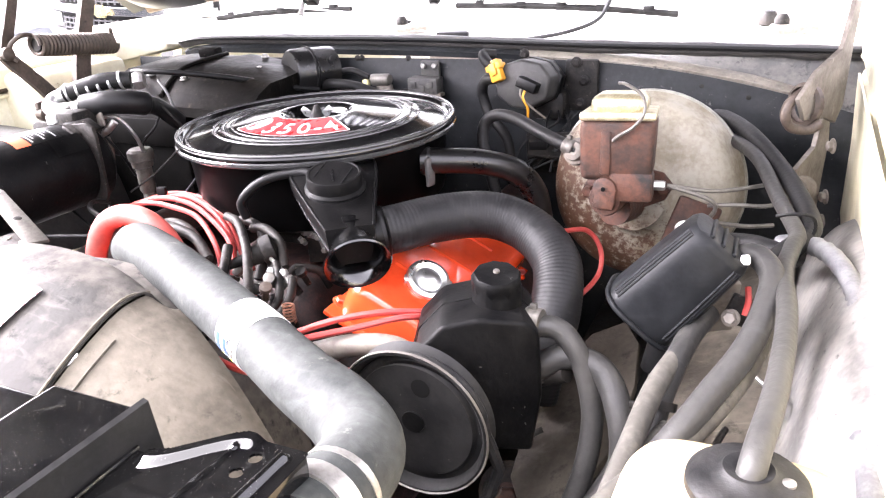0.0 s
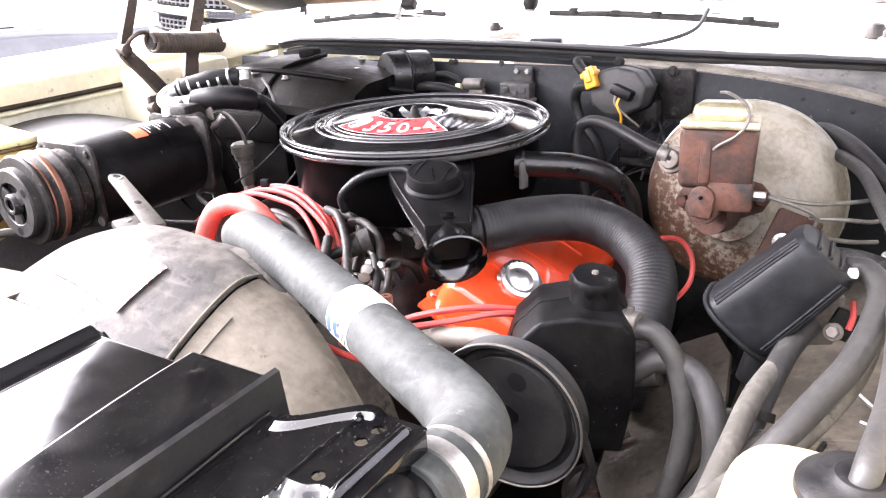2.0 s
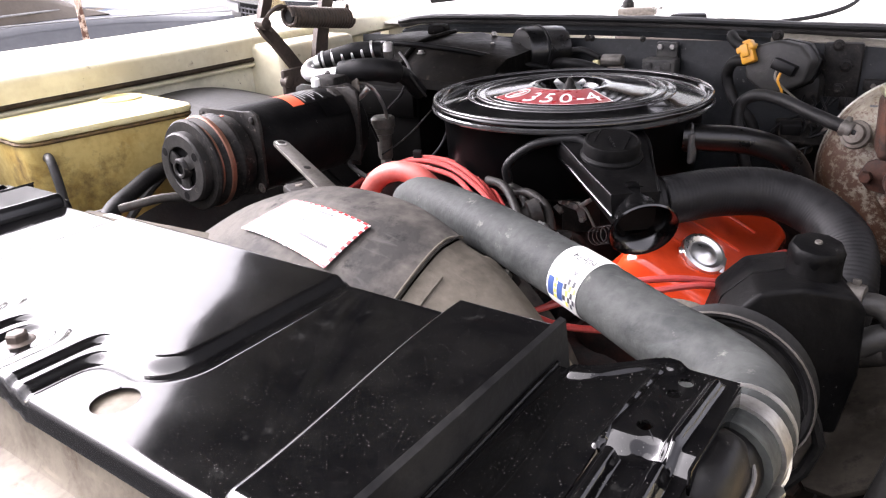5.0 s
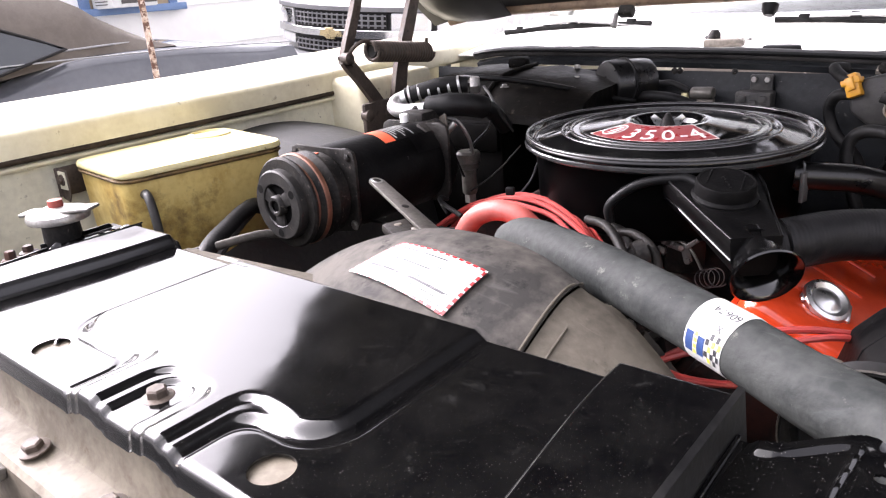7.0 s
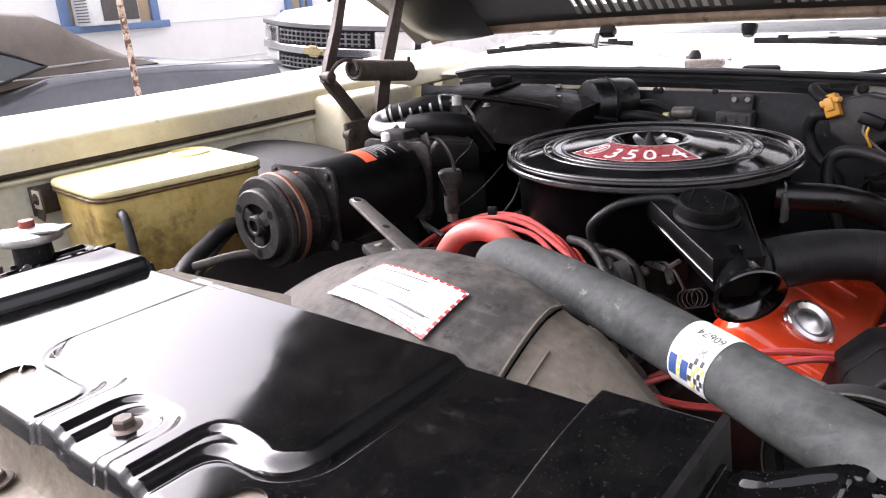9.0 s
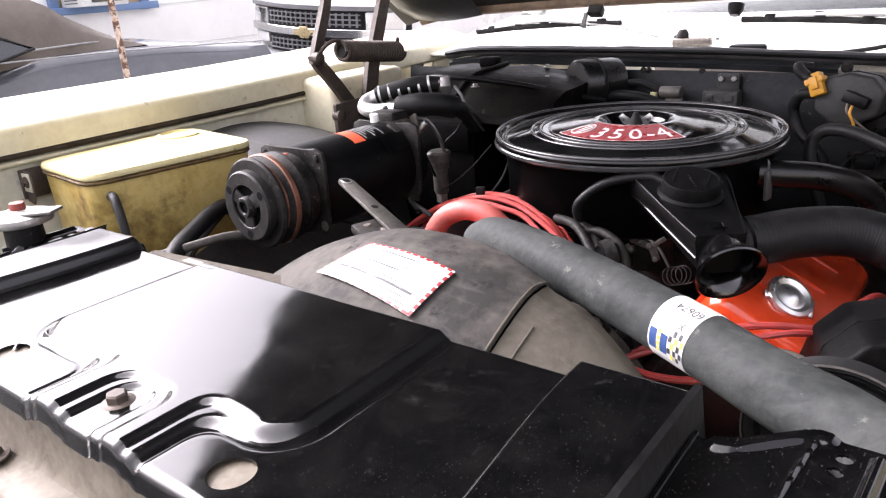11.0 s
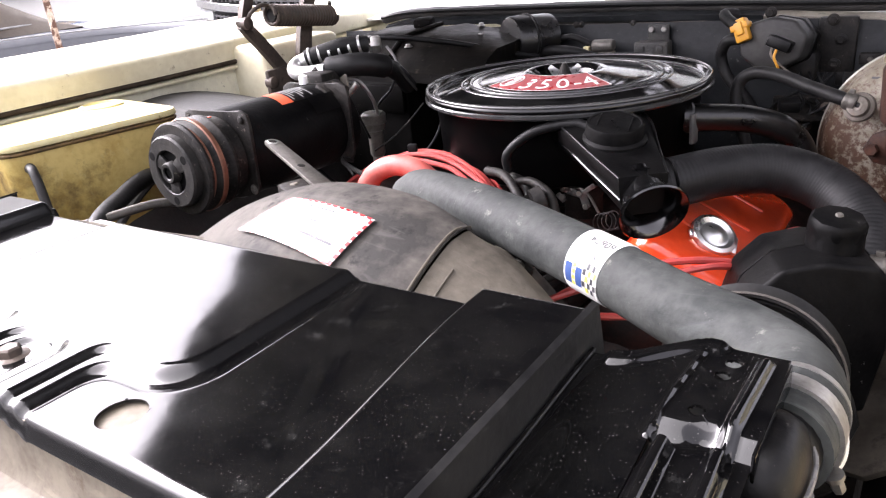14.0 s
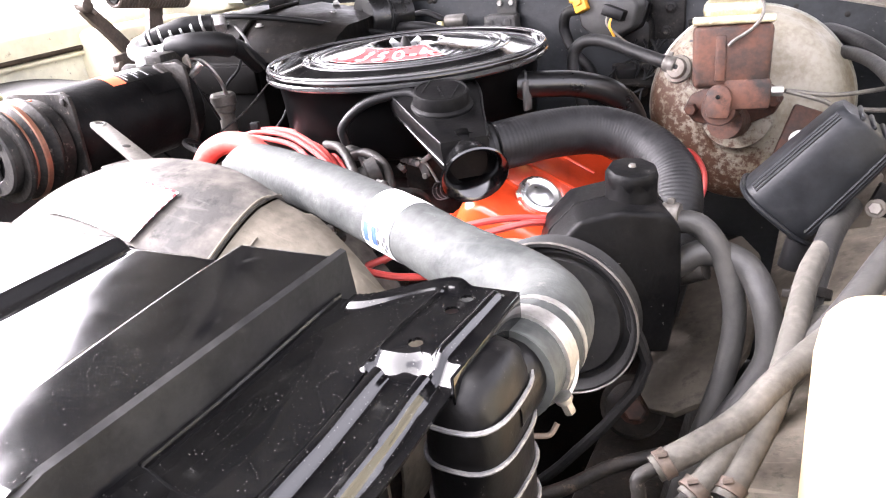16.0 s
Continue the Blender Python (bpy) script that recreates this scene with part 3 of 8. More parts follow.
# ---- rusty pole ----
pole = thing("pole", (-3.25, 1.06, 0), "thin white metal pole with chipped paint and rust", "pole")
part("shaft", tube([(-3.25, 1.06, 0), (-3.252, 1.065, 0.9), (-3.25, 1.06, 1.4), (-3.254, 1.066, 1.72)], 0.0165, 10, 6, lambda s: 1 + 0.04 * math.sin(60 * s) * math.sin(17 * s)), POLE, pole)
part("foot_plate", block((0.14, 0.14, 0.012), pose(-3.25, 1.06, 0.006), 0.003), POLE, pole)


# ---- the parked saloon with the vinyl roof ----
def saloon():
    th = thing("parked_car", (-4.6, 0.9, 0), "dark grey parked car with a brown vinyl roof, beyond the fender", "car")
    side = -3.95                                        # its near flank
    ys = span(-2.2, 2.62, 26)

    def belt(y):
        return 0.91 - 0.09 * ease(1.5, 2.62, y) - 0.11 * ease(1.1, 0.5, y) - 0.03 * ease(0.0, -2.2, y)

    rings = []
    for y in ys:
        b = belt(y)
        inn = 0.10 + 0.14 * ease(2.0, 2.62, y)
        rings.append([(side, y, 0.28), (side + 0.03, y, 0.5), (side, y, b - 0.12), (side - 0.06, y, b - 0.02), (side - inn - 0.1, y, b + 0.015),
                      (side - 0.9, y, b + 0.05 - 0.05 * ease(1.9, 2.62, y)), (side - 1.8 + inn, y, b), (side - 1.86, y, b - 0.15), (side - 1.86, y, 0.28)])
    part("body", loft(rings), CAR_PAINT, th, sharp=50)
    # roof: rows along the length, sloping to the rear deck
    rings = []
    for y, z, half in ((-1.05, 1.0, 0.80), (-0.65, 1.19, 0.70), (-0.2, 1.265, 0.66), (0.4, 1.283, 0.645), (0.85, 1.275, 0.64), (1.10, 1.25, 0.65), (1.18, 1.205, 0.68), (1.27, 1.13, 0.71), (1.42, 1.045, 0.73), (1.70, 0.905, 0.78)):
        c = side - 0.92
        b = 0.90 - 0.10 * ease(1.1, 0.5, y)
        rings.append([(c + 0.83, y, b), (c + (0.83 + half) / 2, y, (b + z) / 2), (c + half, y, z - 0.03), (c + half * 0.8, y, z), (c, y, z + 0.02), (c - half * 0.8, y, z), (c - half, y, z - 0.03), (c - 0.83, y, b)])
    part("roof", loft(rings), VINYL, th, "brown vinyl roof", sharp=60)
    # side window and its trim lie in the flank of the roof
    def flank(y, k):
        z1 = 1.19 - 0.05 * ease(0.2, 1.0, y)
        return (side - 0.07 - 0.155 * k, y, 0.95 + (z1 - 0.95) * k)
    w = bmesh.new()
    outline = [(-0.9, -0.5), (-0.6, 0.85), (-0.1, 0.95), (0.35, 0.92), (0.62, 0.74), (0.86, 0.28), (0.97, 0.0), (0.75, -0.25), (0.5, -0.48)]
    a = [w.verts.new(Vector(flank(y, k)) + Vector((0.012, 0, 0.004))) for y, k in outline]
    b = [w.verts.new(Vector(flank(y, k)) + Vector((-0.01, 0, 0))) for y, k in outline]
    w.faces.new(a)
    w.faces.new(b[::-1])
    for k in range(len(a)):
        w.faces.new((a[k], a[(k + 1) % len(a)], b[(k + 1) % len(a)], b[k]))
    part("side_window", w, BLACK_GLASS, th, "dark side window")
    part("window_trim", tube([Vector(flank(y, k)) + Vector((0.014, 0, 0.006)) for y, k in outline + outline[:1]], 0.009, 8, 1, smooth=False), BLACK_PLASTIC, th)
    part("division_bar", tube([Vector(flank(0.13, 0.03)) + Vector((0.018, 0, 0.004)), Vector(flank(-0.02, 0.93)) + Vector((0.018, 0, 0.004))], 0.010, 8, 2), BLACK_PLASTIC, th)
    part("roof_moulding", tube([(side - 0.075, 0.9, 0.945), (side - 0.12, 1.3, 0.95), (side - 0.2, 1.6, 0.945), (side - 0.6, 1.68, 0.95), (side - 1.2, 1.68, 0.95)], 0.006, 8, 6), DULL_TRIM, th)
    part("belt_moulding", tube([(side - 0.02, -2.0, 0.87), (side - 0.015, 0, 0.905), (side - 0.02, 1.5, 0.885), (side - 0.05, 2.6, 0.83)], 0.005, 6, 6), DULL_TRIM, th)
    for y in (-1.35, 2.0):
        wheel = part("wheel", lathe([(0.20, -0.1), (0.31, -0.1), (0.33, -0.06), (0.33, 0.06), (0.31, 0.1), (0.20, 0.1)], 28, along((side - 0.02, y, 0.33), (1, 0, 0))), BLACK_PLASTIC, th)
        part("rim", lathe([(0.19, 0.07), (0.20, 0.1), (0.16, 0.1), (0.06, 0.13), (0.03, 0.13)], 24, along((side - 0.02, y, 0.33), (1, 0, 0))), TRIM_CHROME, wheel)
    return th


DULL_TRIM = surface("dull_grey_trim", (0.30, 0.30, 0.30), (0.2, 0.2, 0.2), 20, 0.6, 0.35, 0.5, metal=0.6)
BLACK_GLASS = surface("dark_tinted_glass", (0.02, 0.024, 0.026), (0.03, 0.034, 0.036), 3, 0.5, 0.03, 0.05, specular=0.9)
saloon()


# ---- the pickup by the wall ----
def pickup():
    th = thing("pickup_truck", (-6.9, 6.2, 0), "pale silver pickup truck with a black grille, parked facing the car", "truck")
    M = pose(-5.24, 4.10, -0.03, 0, 0, 9.4) @ pose(0, 0, 0, 0, 5.0, 0)    # local: x across, -y the nose; parked on a camber

    def add(name, bm, mat, parent=th, label=""):
        for v in bm.verts:                              # the nose is bowed
            if v.co.y < 0.6:
                v.co.y += 0.35 * min(1.0, abs(v.co.x) / 0.95) ** 2 * ease(0.6, 0.1, v.co.y)
        bmesh.ops.transform(bm, matrix=M, verts=bm.verts)
        return part(name, bm, mat, parent, label)

    rings = []
    for y, z, half in ((0.02, 0.98, 0.86), (0.10, 1.08, 0.92), (0.5, 1.14, 0.95), (1.3, 1.18, 0.96), (1.4, 1.2, 0.96), (2.0, 1.72, 0.80), (3.2, 1.76, 0.80), (3.6, 1.2, 0.95), (5.4, 1.2, 0.95)):
        rings.append([(-half, y, 0.5), (-half, y, z - 0.12), (-half * 0.9, y, z - 0.02), (0, y, z + 0.03), (half * 0.9, y, z - 0.02), (half, y, z - 0.12), (half, y, 0.5)])
    add("body", loft(rings), TRUCK_PAINT)
    def strip(w, d, h, x, y, z):
        """A bar across the nose, cut finely enough to follow its bow."""
        rows = []
        for u in span(-w / 2, w / 2, 16):
            rows.append([(x + u, y - d / 2, z - h * 0.42), (x + u, y - d / 2, z + h * 0.42), (x + u, y - d * 0.4, z + h / 2), (x + u, y + d / 2, z + h / 2), (x + u, y + d / 2, z - h / 2), (x + u, y - d * 0.4, z - h / 2)])
        return loft(rows)

    # grille: shell, bars, mesh strips
    add("grille_backing", strip(1.12, 0.05, 0.44, 0, 0.0, 0.81), BLACK_PLASTIC, th, "black grille")
    add("grille_bar", strip(1.90, 0.06, 0.075, 0, -0.035, 0.80), TRIM_CHROME, th, "chrome cross bar")
    add("grille_surround", strip(1.88, 0.05, 0.045, 0, -0.03, 1.03), TRUCK_GREY)
    for k in range(3):
        add("grille_slat", strip(1.1, 0.03, 0.012, 0, -0.03, 0.88 + 0.045 * k), TRUCK_GREY)
        add("grille_slat", strip(1.1, 0.03, 0.012, 0, -0.03, 0.62 + 0.045 * k), TRUCK_GREY)
    for k in range(17):
        add("grille_rib", block((0.014, 0.026, 0.13), pose(-0.52 + 0.065 * k, -0.028, 0.92), 0.003), TRUCK_GREY)
        add("grille_rib", block((0.014, 0.026, 0.11), pose(-0.52 + 0.065 * k, -0.028, 0.67), 0.003), TRUCK_GREY)
    add("badge", prism([(-0.13, -0.03), (-0.05, -0.03), (-0.04, -0.055), (0.055, -0.055), (0.05, -0.03), (0.13, -0.03), (0.11, 0.03), (0.045, 0.03), (0.04, 0.055), (-0.055, 0.055), (-0.05, 0.03), (-0.11, 0.03)], 0, 0.02, pose(0, -0.068, 0.80, 90), 0.004), BADGE)
    for s in (-1, 1):
        add("lamp_bezel", block((0.40, 0.05, 0.22), pose(s * 0.755, 0.01, 0.912), 0.015), BLACK_PLASTIC)
        lamp = add("headlight", block((0.33, 0.07, 0.17), pose(s * 0.755, 0.0, 0.915), 0.02), LAMP_SHELL, th, "clear rectangular headlight")
        add("lens", block((0.30, 0.012, 0.14), pose(s * 0.755, -0.042, 0.915), 0.004), LAMP_GLASS, lamp)
        add("indicator", block((0.33, 0.06, 0.10), pose(s * 0.755, -0.005, 0.70), 0.015), LAMP_SHELL)
    add("bumper", strip(1.98, 0.26, 0.19, 0, -0.08, 0.49), TRUCK_GREY, th, "grey plastic bumper")
    add("bumper_lip", strip(1.7, 0.14, 0.14, 0, -0.03, 0.34), BLACK_PLASTIC)
    for s in (-1, 1):
        for y in (0.85, 4.4):
            add("wheel", lathe([(0.2, -0.11), (0.34, -0.11), (0.37, -0.07), (0.37, 0.07), (0.34, 0.11), (0.2, 0.11)], 28, along((s * 0.84, y, 0.37), (1, 0, 0))), BLACK_PLASTIC)
        add("wing_mirror", block((0.18, 0.1, 0.2), pose(s * 1.08, 1.75, 1.25), 0.03), BLACK_PLASTIC)
    add("windscreen", loft([[(-0.82, 1.42, 1.225), (0.82, 1.42, 1.225), (0.82, 1.45, 1.22), (-0.82, 1.45, 1.22)], [(-0.7, 1.95, 1.69), (0.7, 1.95, 1.69), (0.7, 1.99, 1.68), (-0.7, 1.99, 1.68)]]), SKY_GLASS)
    return th


LAMP_SHELL = surface("bright_lamp_reflector", (0.75, 0.75, 0.75), (0.62, 0.62, 0.62), 30, 0.5, 0.18, 0.3, metal=0.5)
pickup()

# ---- the car's own body round the engine bay ----
FX = -0.735                                             # inner edge of the fender on the passenger side


def fender(s, name, label):
    """s = -1: passenger side, 1: driver side."""
    th = thing(name, (s * 0.85, -0.2, 0.35), label, "car fender")
    edge = 0.735 if s < 0 else 0.722
    prof = [(edge - 0.002, 0.976), (edge, 1.004), (edge + 0.004, 1.010), (edge + 0.012, 1.013), (edge + 0.075, 1.030), (edge + 0.135, 1.040), (edge + 0.175, 1.030), (edge + 0.205, 1.00), (edge + 0.225, 0.94), (edge + 0.235, 0.80), (edge + 0.225, 0.60), (edge + 0.20, 0.36)]
    ys = span(-1.12, 0.62, 24)

    def place(y, k):
        x, z = prof[k]
        drop = 0.02 * ease(-0.7, -1.12, y) * (1 if k > 1 else 0.6)
        return (s * (x - 0.02 * ease(0.3, 0.62, y)), y, z - drop + 0.010 * ease(-0.2, 0.6, y))
    part("skin", sheet(ys, list(range(len(prof))), place, 0.004), CREAM, th)
    lip = [(edge - 0.002, 0.976), (edge + 0.022, 0.974), (edge + 0.024, 0.966)]
    part("inner_flange", sheet(ys, [0, 1, 2], lambda y, k: (s * lip[k][0], y, lip[k][1] + 0.010 * ease(-0.2, 0.6, y)), 0.003), CREAM, th)
    return th


fl = fender(-1, "fender", "cream painted passenger-side front fender with a rolled inner edge")
fr = fender(1, "fender", "cream painted driver-side front fender beside the battery bay")
# dark tube draws the shaded gap between flange and inner panel
part("gap_strip", tube([(-0.7335, y, 0.9685 + 0.010 * ease(-0.2, 0.6, y)) for y in span(-1.1, 0.05, 12)], 0.0046, 8, 2), GAP_BROWN, fl, "dark brown strip drawn for the shaded gap under the flange")

# inner fender panels
inner = thing("inner_fender", (-0.74, -0.3, 0.6), "grey-cream inner fender panel, dusty and stained", "car panel")
part("panel", sheet(span(-1.05, 0.03, 20), span(0, 1, 8), lambda y, k: (-0.745 + 0.010 * k, y, 0.966 - 0.24 * k), 0.003), CREAM_IN, inner)
part("upper_lip", tube([(-0.7335, y, 0.9580 + 0.010 * ease(-0.2, 0.6, y)) for y in span(-1.05, 0.03, 12)], 0.0042, 8, 2), CREAM, inner, "pale rolled lip")
part("rear_box", block((0.11, 0.22, 0.19), pose(-0.70, 0.135, 0.905), 0.015, 3), CREAM, inner, "cream boxed cowl corner")
wh = thing("wheelhouse", (-0.6, -0.1, 0.5), "black arched wheelhouse on the passenger side", "wheelhouse")
part("arch", sheet(span(-0.56, 0.23, 30), span(0, 1, 12), lambda y, k: (-0.735 + 0.26 * k, y, 0.58 + 0.360 * math.sqrt(max(0.0, 1 - ((y + 0.165) / 0.40) ** 2)) - 0.05 * k * k - 0.16 * ease(0.75, 1.0, k)), 0.003), RUBBER_DUST, wh)
part("edge_bead", tube([(-0.505, y, 0.552 + 0.360 * math.sqrt(max(0.0, 1 - ((y + 0.165) / 0.40) ** 2))) for y in span(-0.5, 0.18, 16)], 0.006, 8, 2), RUBBER_DUST, wh)

ap = thing("fender_apron", (0.6, -0.3, 0.6), "tan dusty inner apron with stamped ribs on the driver side", "car panel")
part("panel", sheet(span(-0.95, 0.16, 26), span(0, 1, 14), lambda y, k: (0.515 + 0.145 * k - 0.03 * ease(-0.35, -0.6, y) * (1 - k), y, 0.690 + 0.05 * k + 0.035 * k * ease(-0.2, 0.1, y) + 0.004 * math.sin(9 * y + 5 * k)), 0.004), APRON, ap)
part("stamped_rib", tube([(0.615, -0.28, 0.752), (0.605, -0.33, 0.748), (0.625, -0.335, 0.752)], 0.003, 6, 4), DUSTY_BLACK, ap)
whr = thing("wheelhouse", (0.68, -0.2, 0.6), "dark grey rounded plastic wheelhouse on the driver side", "wheelhouse")
part("arch", sheet(span(-0.56, 0.14, 24), span(0, 1, 16), lambda y, k: (0.645 + 0.085 * k, y, 0.70 + (0.138 * math.sin(min(1, k * 1.25) * math.pi / 2) + 0.0) * math.sqrt(max(0.0, 1 - ((y + 0.21) / 0.40) ** 2)) + 0.05 * k), 0.004), WHEELHOUSE, whr)
innr = thing("inner_fender", (0.72, -0.2, 0.7), "pale cream inner fender side on the driver side", "car panel")
part("panel", sheet(span(-0.95, 0.33, 20), span(0, 1, 6), lambda y, k: (0.716 + 0.01 * k, y, 0.97 - 0.24 * k), 0.003), CREAM, innr)
part("rear_box", block((0.05, 0.26, 0.23), pose(0.742, 0.20, 0.865), 0.01), CREAM, innr)

# firewall
fw = thing("firewall", (0.04, 0.33, 0.4), "dark blue-grey grimy firewall with stamped dents and holes", "firewall", kind="structure")


def fire_place(x, z):
    d = 0.0
    d += 0.012 * ease(0.92, 0.98, z)
    d += 0.02 * ease(0.32, 0.40, x) * ease(0.93, 0.86, z)
    over = max(0.0, x - 0.25)
    z = 0.30 + (z - 0.30) * (0.685 - 0.30 * over * over - 0.02 * over) / 0.685
    d += 0.0035 * math.exp(-(((x - 0.52) % 0.11 - 0.05) / 0.012) ** 2 - (((z - 0.90) % 0.05 - 0.025) / 0.008) ** 2) * ease(0.38, 0.42, x)
    return (x, 0.322 + d + 0.002 * math.sin(11 * x + 3 * z), z)


part("panel", sheet(span(-0.70, 0.75, 48), span(0.30, 0.985, 24), fire_place, 0.004), FIREWALL, fw)
part("embossed_panel", block((0.13, 0.012, 0.05), pose(0.615, 0.345, 0.885), 0.006, 3), FIREWALL, fw)
for x, z in ((0.42, 0.945), (0.445, 0.93), (0.50, 0.945), (0.50, 0.925), (0.53, 0.935), (0.53, 0.915), (0.57, 0.93), (-0.02, 0.985), (-0.12, 0.985), (-0.13, 0.985), (0.10, 0.965), (0.36, 0.96)):
    part("rivet", lathe([(0.006, 0), (0.006, 0.002), (0.003, 0.004)], 10, along((x, 0.333, z), (0, -1, 0))), DUSTY_BLACK, fw)

# cowl lip, rubber seal, cowl panel, windshield
lip_line = [(-0.66, 0.44, 0.985), (-0.55, 0.40, 0.999), (-0.3, 0.372, 1.002), (0.0, 0.362, 1.000), (0.253, 0.360, 0.991), (0.422, 0.361, 0.978), (0.548, 0.363, 0.959), (0.622, 0.366, 0.941), (0.68, 0.38, 0.92)]
cowl = thing("cowl", (0.0, 0.6, 0.9), "white cowl panel below the windshield with a worn painted lip", "car cowl")
cl = curve_points(lip_line, 8)
cl_dark, cl = [p for p in cl if p.x < 0.20], [p for p in cl if p.x > 0.17]
part("dark_lip", loft([[(p.x, p.y - 0.010, p.z - 0.014), (p.x, p.y - 0.012, p.z - 0.004), (p.x, p.y, p.z + 0.002), (p.x, p.y + 0.05, p.z - 0.002), (p.x, p.y + 0.05, p.z - 0.02)] for p in cl_dark]), FIREWALL, cowl)
part("lip", loft([[(p.x, p.y - 0.016, p.z - 0.012), (p.x, p.y - 0.018, p.z - 0.004), (p.x, p.y, p.z + 0.002), (p.x, p.y + 0.05, p.z - 0.002), (p.x, p.y + 0.05, p.z - 0.02)] for p in cl]), TAN_LIP, cowl, "dusty tan lip of the cowl")
part("gutter", sheet(span(0.20, 0.75, 20), span(0, 1, 4), lambda x, k: (x, 0.372 + 0.035 * k, 0.992 - 0.30 * max(0, x - 0.25) ** 2 * (1 - k) - 0.028 * ease(0.30, 0.70, x) * (1 - k) - 0.006 - 0.004 * k), 0.002), LIP_GREY, cowl, "grey gutter behind the lip")
part("top", sheet(span(-0.76, 0.76, 30), span(0, 1, 8), lambda x, k: (x, 0.44 + 0.34 * k - 0.10 * k * (x / 0.76) ** 2 * -1, 0.988 + 0.012 * ease(0.3, -0.3, x) + 0.055 * k), 0.004), WHITE_TOP, cowl)
seal = thing("cowl_seal", (0, 0.40, 0.98), "worn dark rubber seal along the cowl edge", "rubber seal")
seal_line = [(-0.66, 0.43, 1.000), (-0.55, 0.402, 1.012), (-0.3, 0.385, 1.013), (0.0, 0.378, 1.010), (0.3, 0.380, 1.000), (0.55, 0.388, 0.993), (0.74, 0.40, 0.986)]
part("strip", tube(seal_line, 0.011, 10, 10, lambda s: 1 + 0.10 * math.sin(23 * s) * math.sin(61 * s)), SEAL, seal)
part("bead", tube([(x, y - 0.012, z + 0.004) for x, y, z in seal_line], 0.005, 8, 10), BLACK_PLASTIC, seal)

ws = thing("windshield", (0, 0.95, 1.04), "raked car windshield reflecting the bright sky", "windshield")
part("pane", sheet(span(-0.72, 0.72, 24), span(0, 1, 10), lambda x, k: (x * (1 - 0.12 * k), 0.80 + 0.14 * (x / 0.72) ** 2 + 0.62 * k, 1.045 + 0.46 * k), 0.006), GLASS, ws)
part("lower_moulding", tube([(x, 0.79 + 0.14 * (x / 0.72) ** 2, 1.043) for x in span(-0.74, 0.74, 14)], 0.010, 8, 3), TRIM_CHROME, ws)
for s in (-1, 1):
    part("pillar", tube([(s * 0.74, 0.93, 1.04), (s * 0.68, 1.28, 1.29), (s * 0.645, 1.55, 1.5)], 0.028, 10, 6), WHITE_TOP, ws)
roof = thing("car_cabin", (0, 1.6, 0.6), "cream car cabin with a white roof behind the windshield", "car body")
part("roof", sheet(span(-0.66, 0.66, 16), span(1.40, 2.9, 14), lambda x, y: (x, y, 1.50 + 0.06 * math.sin((y - 1.40) / 1.5 * math.pi * 0.75) - 0.06 * (x / 0.66) ** 4), 0.02), WHITE_TOP, roof)
part("dashboard", block((1.36, 0.35, 0.14), pose(0, 1.10, 0.98), 0.04, 3), BLACK_PLASTIC, roof)
for s in (-1, 1):
    part("door", sheet(span(0.64, 2.8, 10), span(0, 1, 6), lambda y, k: (s * (0.90 + 0.05 * math.sin(math.pi * k)), y, 0.35 + 0.65 * k), 0.03), CREAM, roof)
part("seat", block((1.3, 0.6, 0.55), pose(0, 1.9, 0.65), 0.08, 3), VINYL, roof)
part("floor_pan", block((1.8, 4.6, 0.05), pose(0, 1.4, 0.27), 0.01), BLACK_PLASTIC, roof)


def wiper(pts, name_at):
    th = thing("windshield_wiper", name_at, "black windshield wiper lying at the foot of the glass", "wiper", "wipers")
    a, b = Vector(pts[0]), Vector(pts[1])
    mid = (a + b) / 2
    d = (b - a).normalized()
    part("blade", tube([a, (a * 3 + b) / 4 + Vector((0, 0, .004)), mid + Vector((0, 0, .005)), (a + b * 3) / 4 + Vector((0, 0, .004)), b], 0.0055, 8, 4, flat=1.3), WIPER_BLACK, th)
    m = along(mid + Vector((0, 0, 0.012)), (0, 0, 1), d)
    L = (b - a).length
    part("bridge", tube([a * 0.9 + b * 0.1 + Vector((0, 0, .006)), mid + Vector((0, 0, .018)), a * 0.1 + b * 0.9 + Vector((0, 0, .006))], 0.0055, 8, 4), DULL_TRIM, th, "grey bridge")
    part("spine", tube([a * 0.7 + b * 0.3 + Vector((0, 0, .016)), a * 0.3 + b * 0.7 + Vector((0, 0, .016))], 0.004, 8, 4), WIPER_BLACK, th)
    for k in (0.12, 0.32, 0.5, 0.68, 0.88):
        p = a * (1 - k) + b * k
        part("clip", block((0.012, 0.02, 0.014), along(p + Vector((0, 0, 0.006)), (0, 0, 1), d), 0.002), WIPER_BLACK, th)
    arm = [mid + Vector((0, -0.004, 0.02)), mid + Vector(pts[2]) * 0.5 + Vector((0, 0, 0.02)), mid + Vector(pts[2])]
    part("arm", tube(arm, 0.007, 8, 5, flat=0.6), DULL_TRIM, th)
    part("pivot", lathe([(0.017, 0), (0.017, 0.012), (0.012, 0.022), (0.006, 0.024)], 16, pose(*(mid + Vector(pts[2]) - Vector((0, 0, 0.012))))), DUSTY_BLACK, th)
    return th


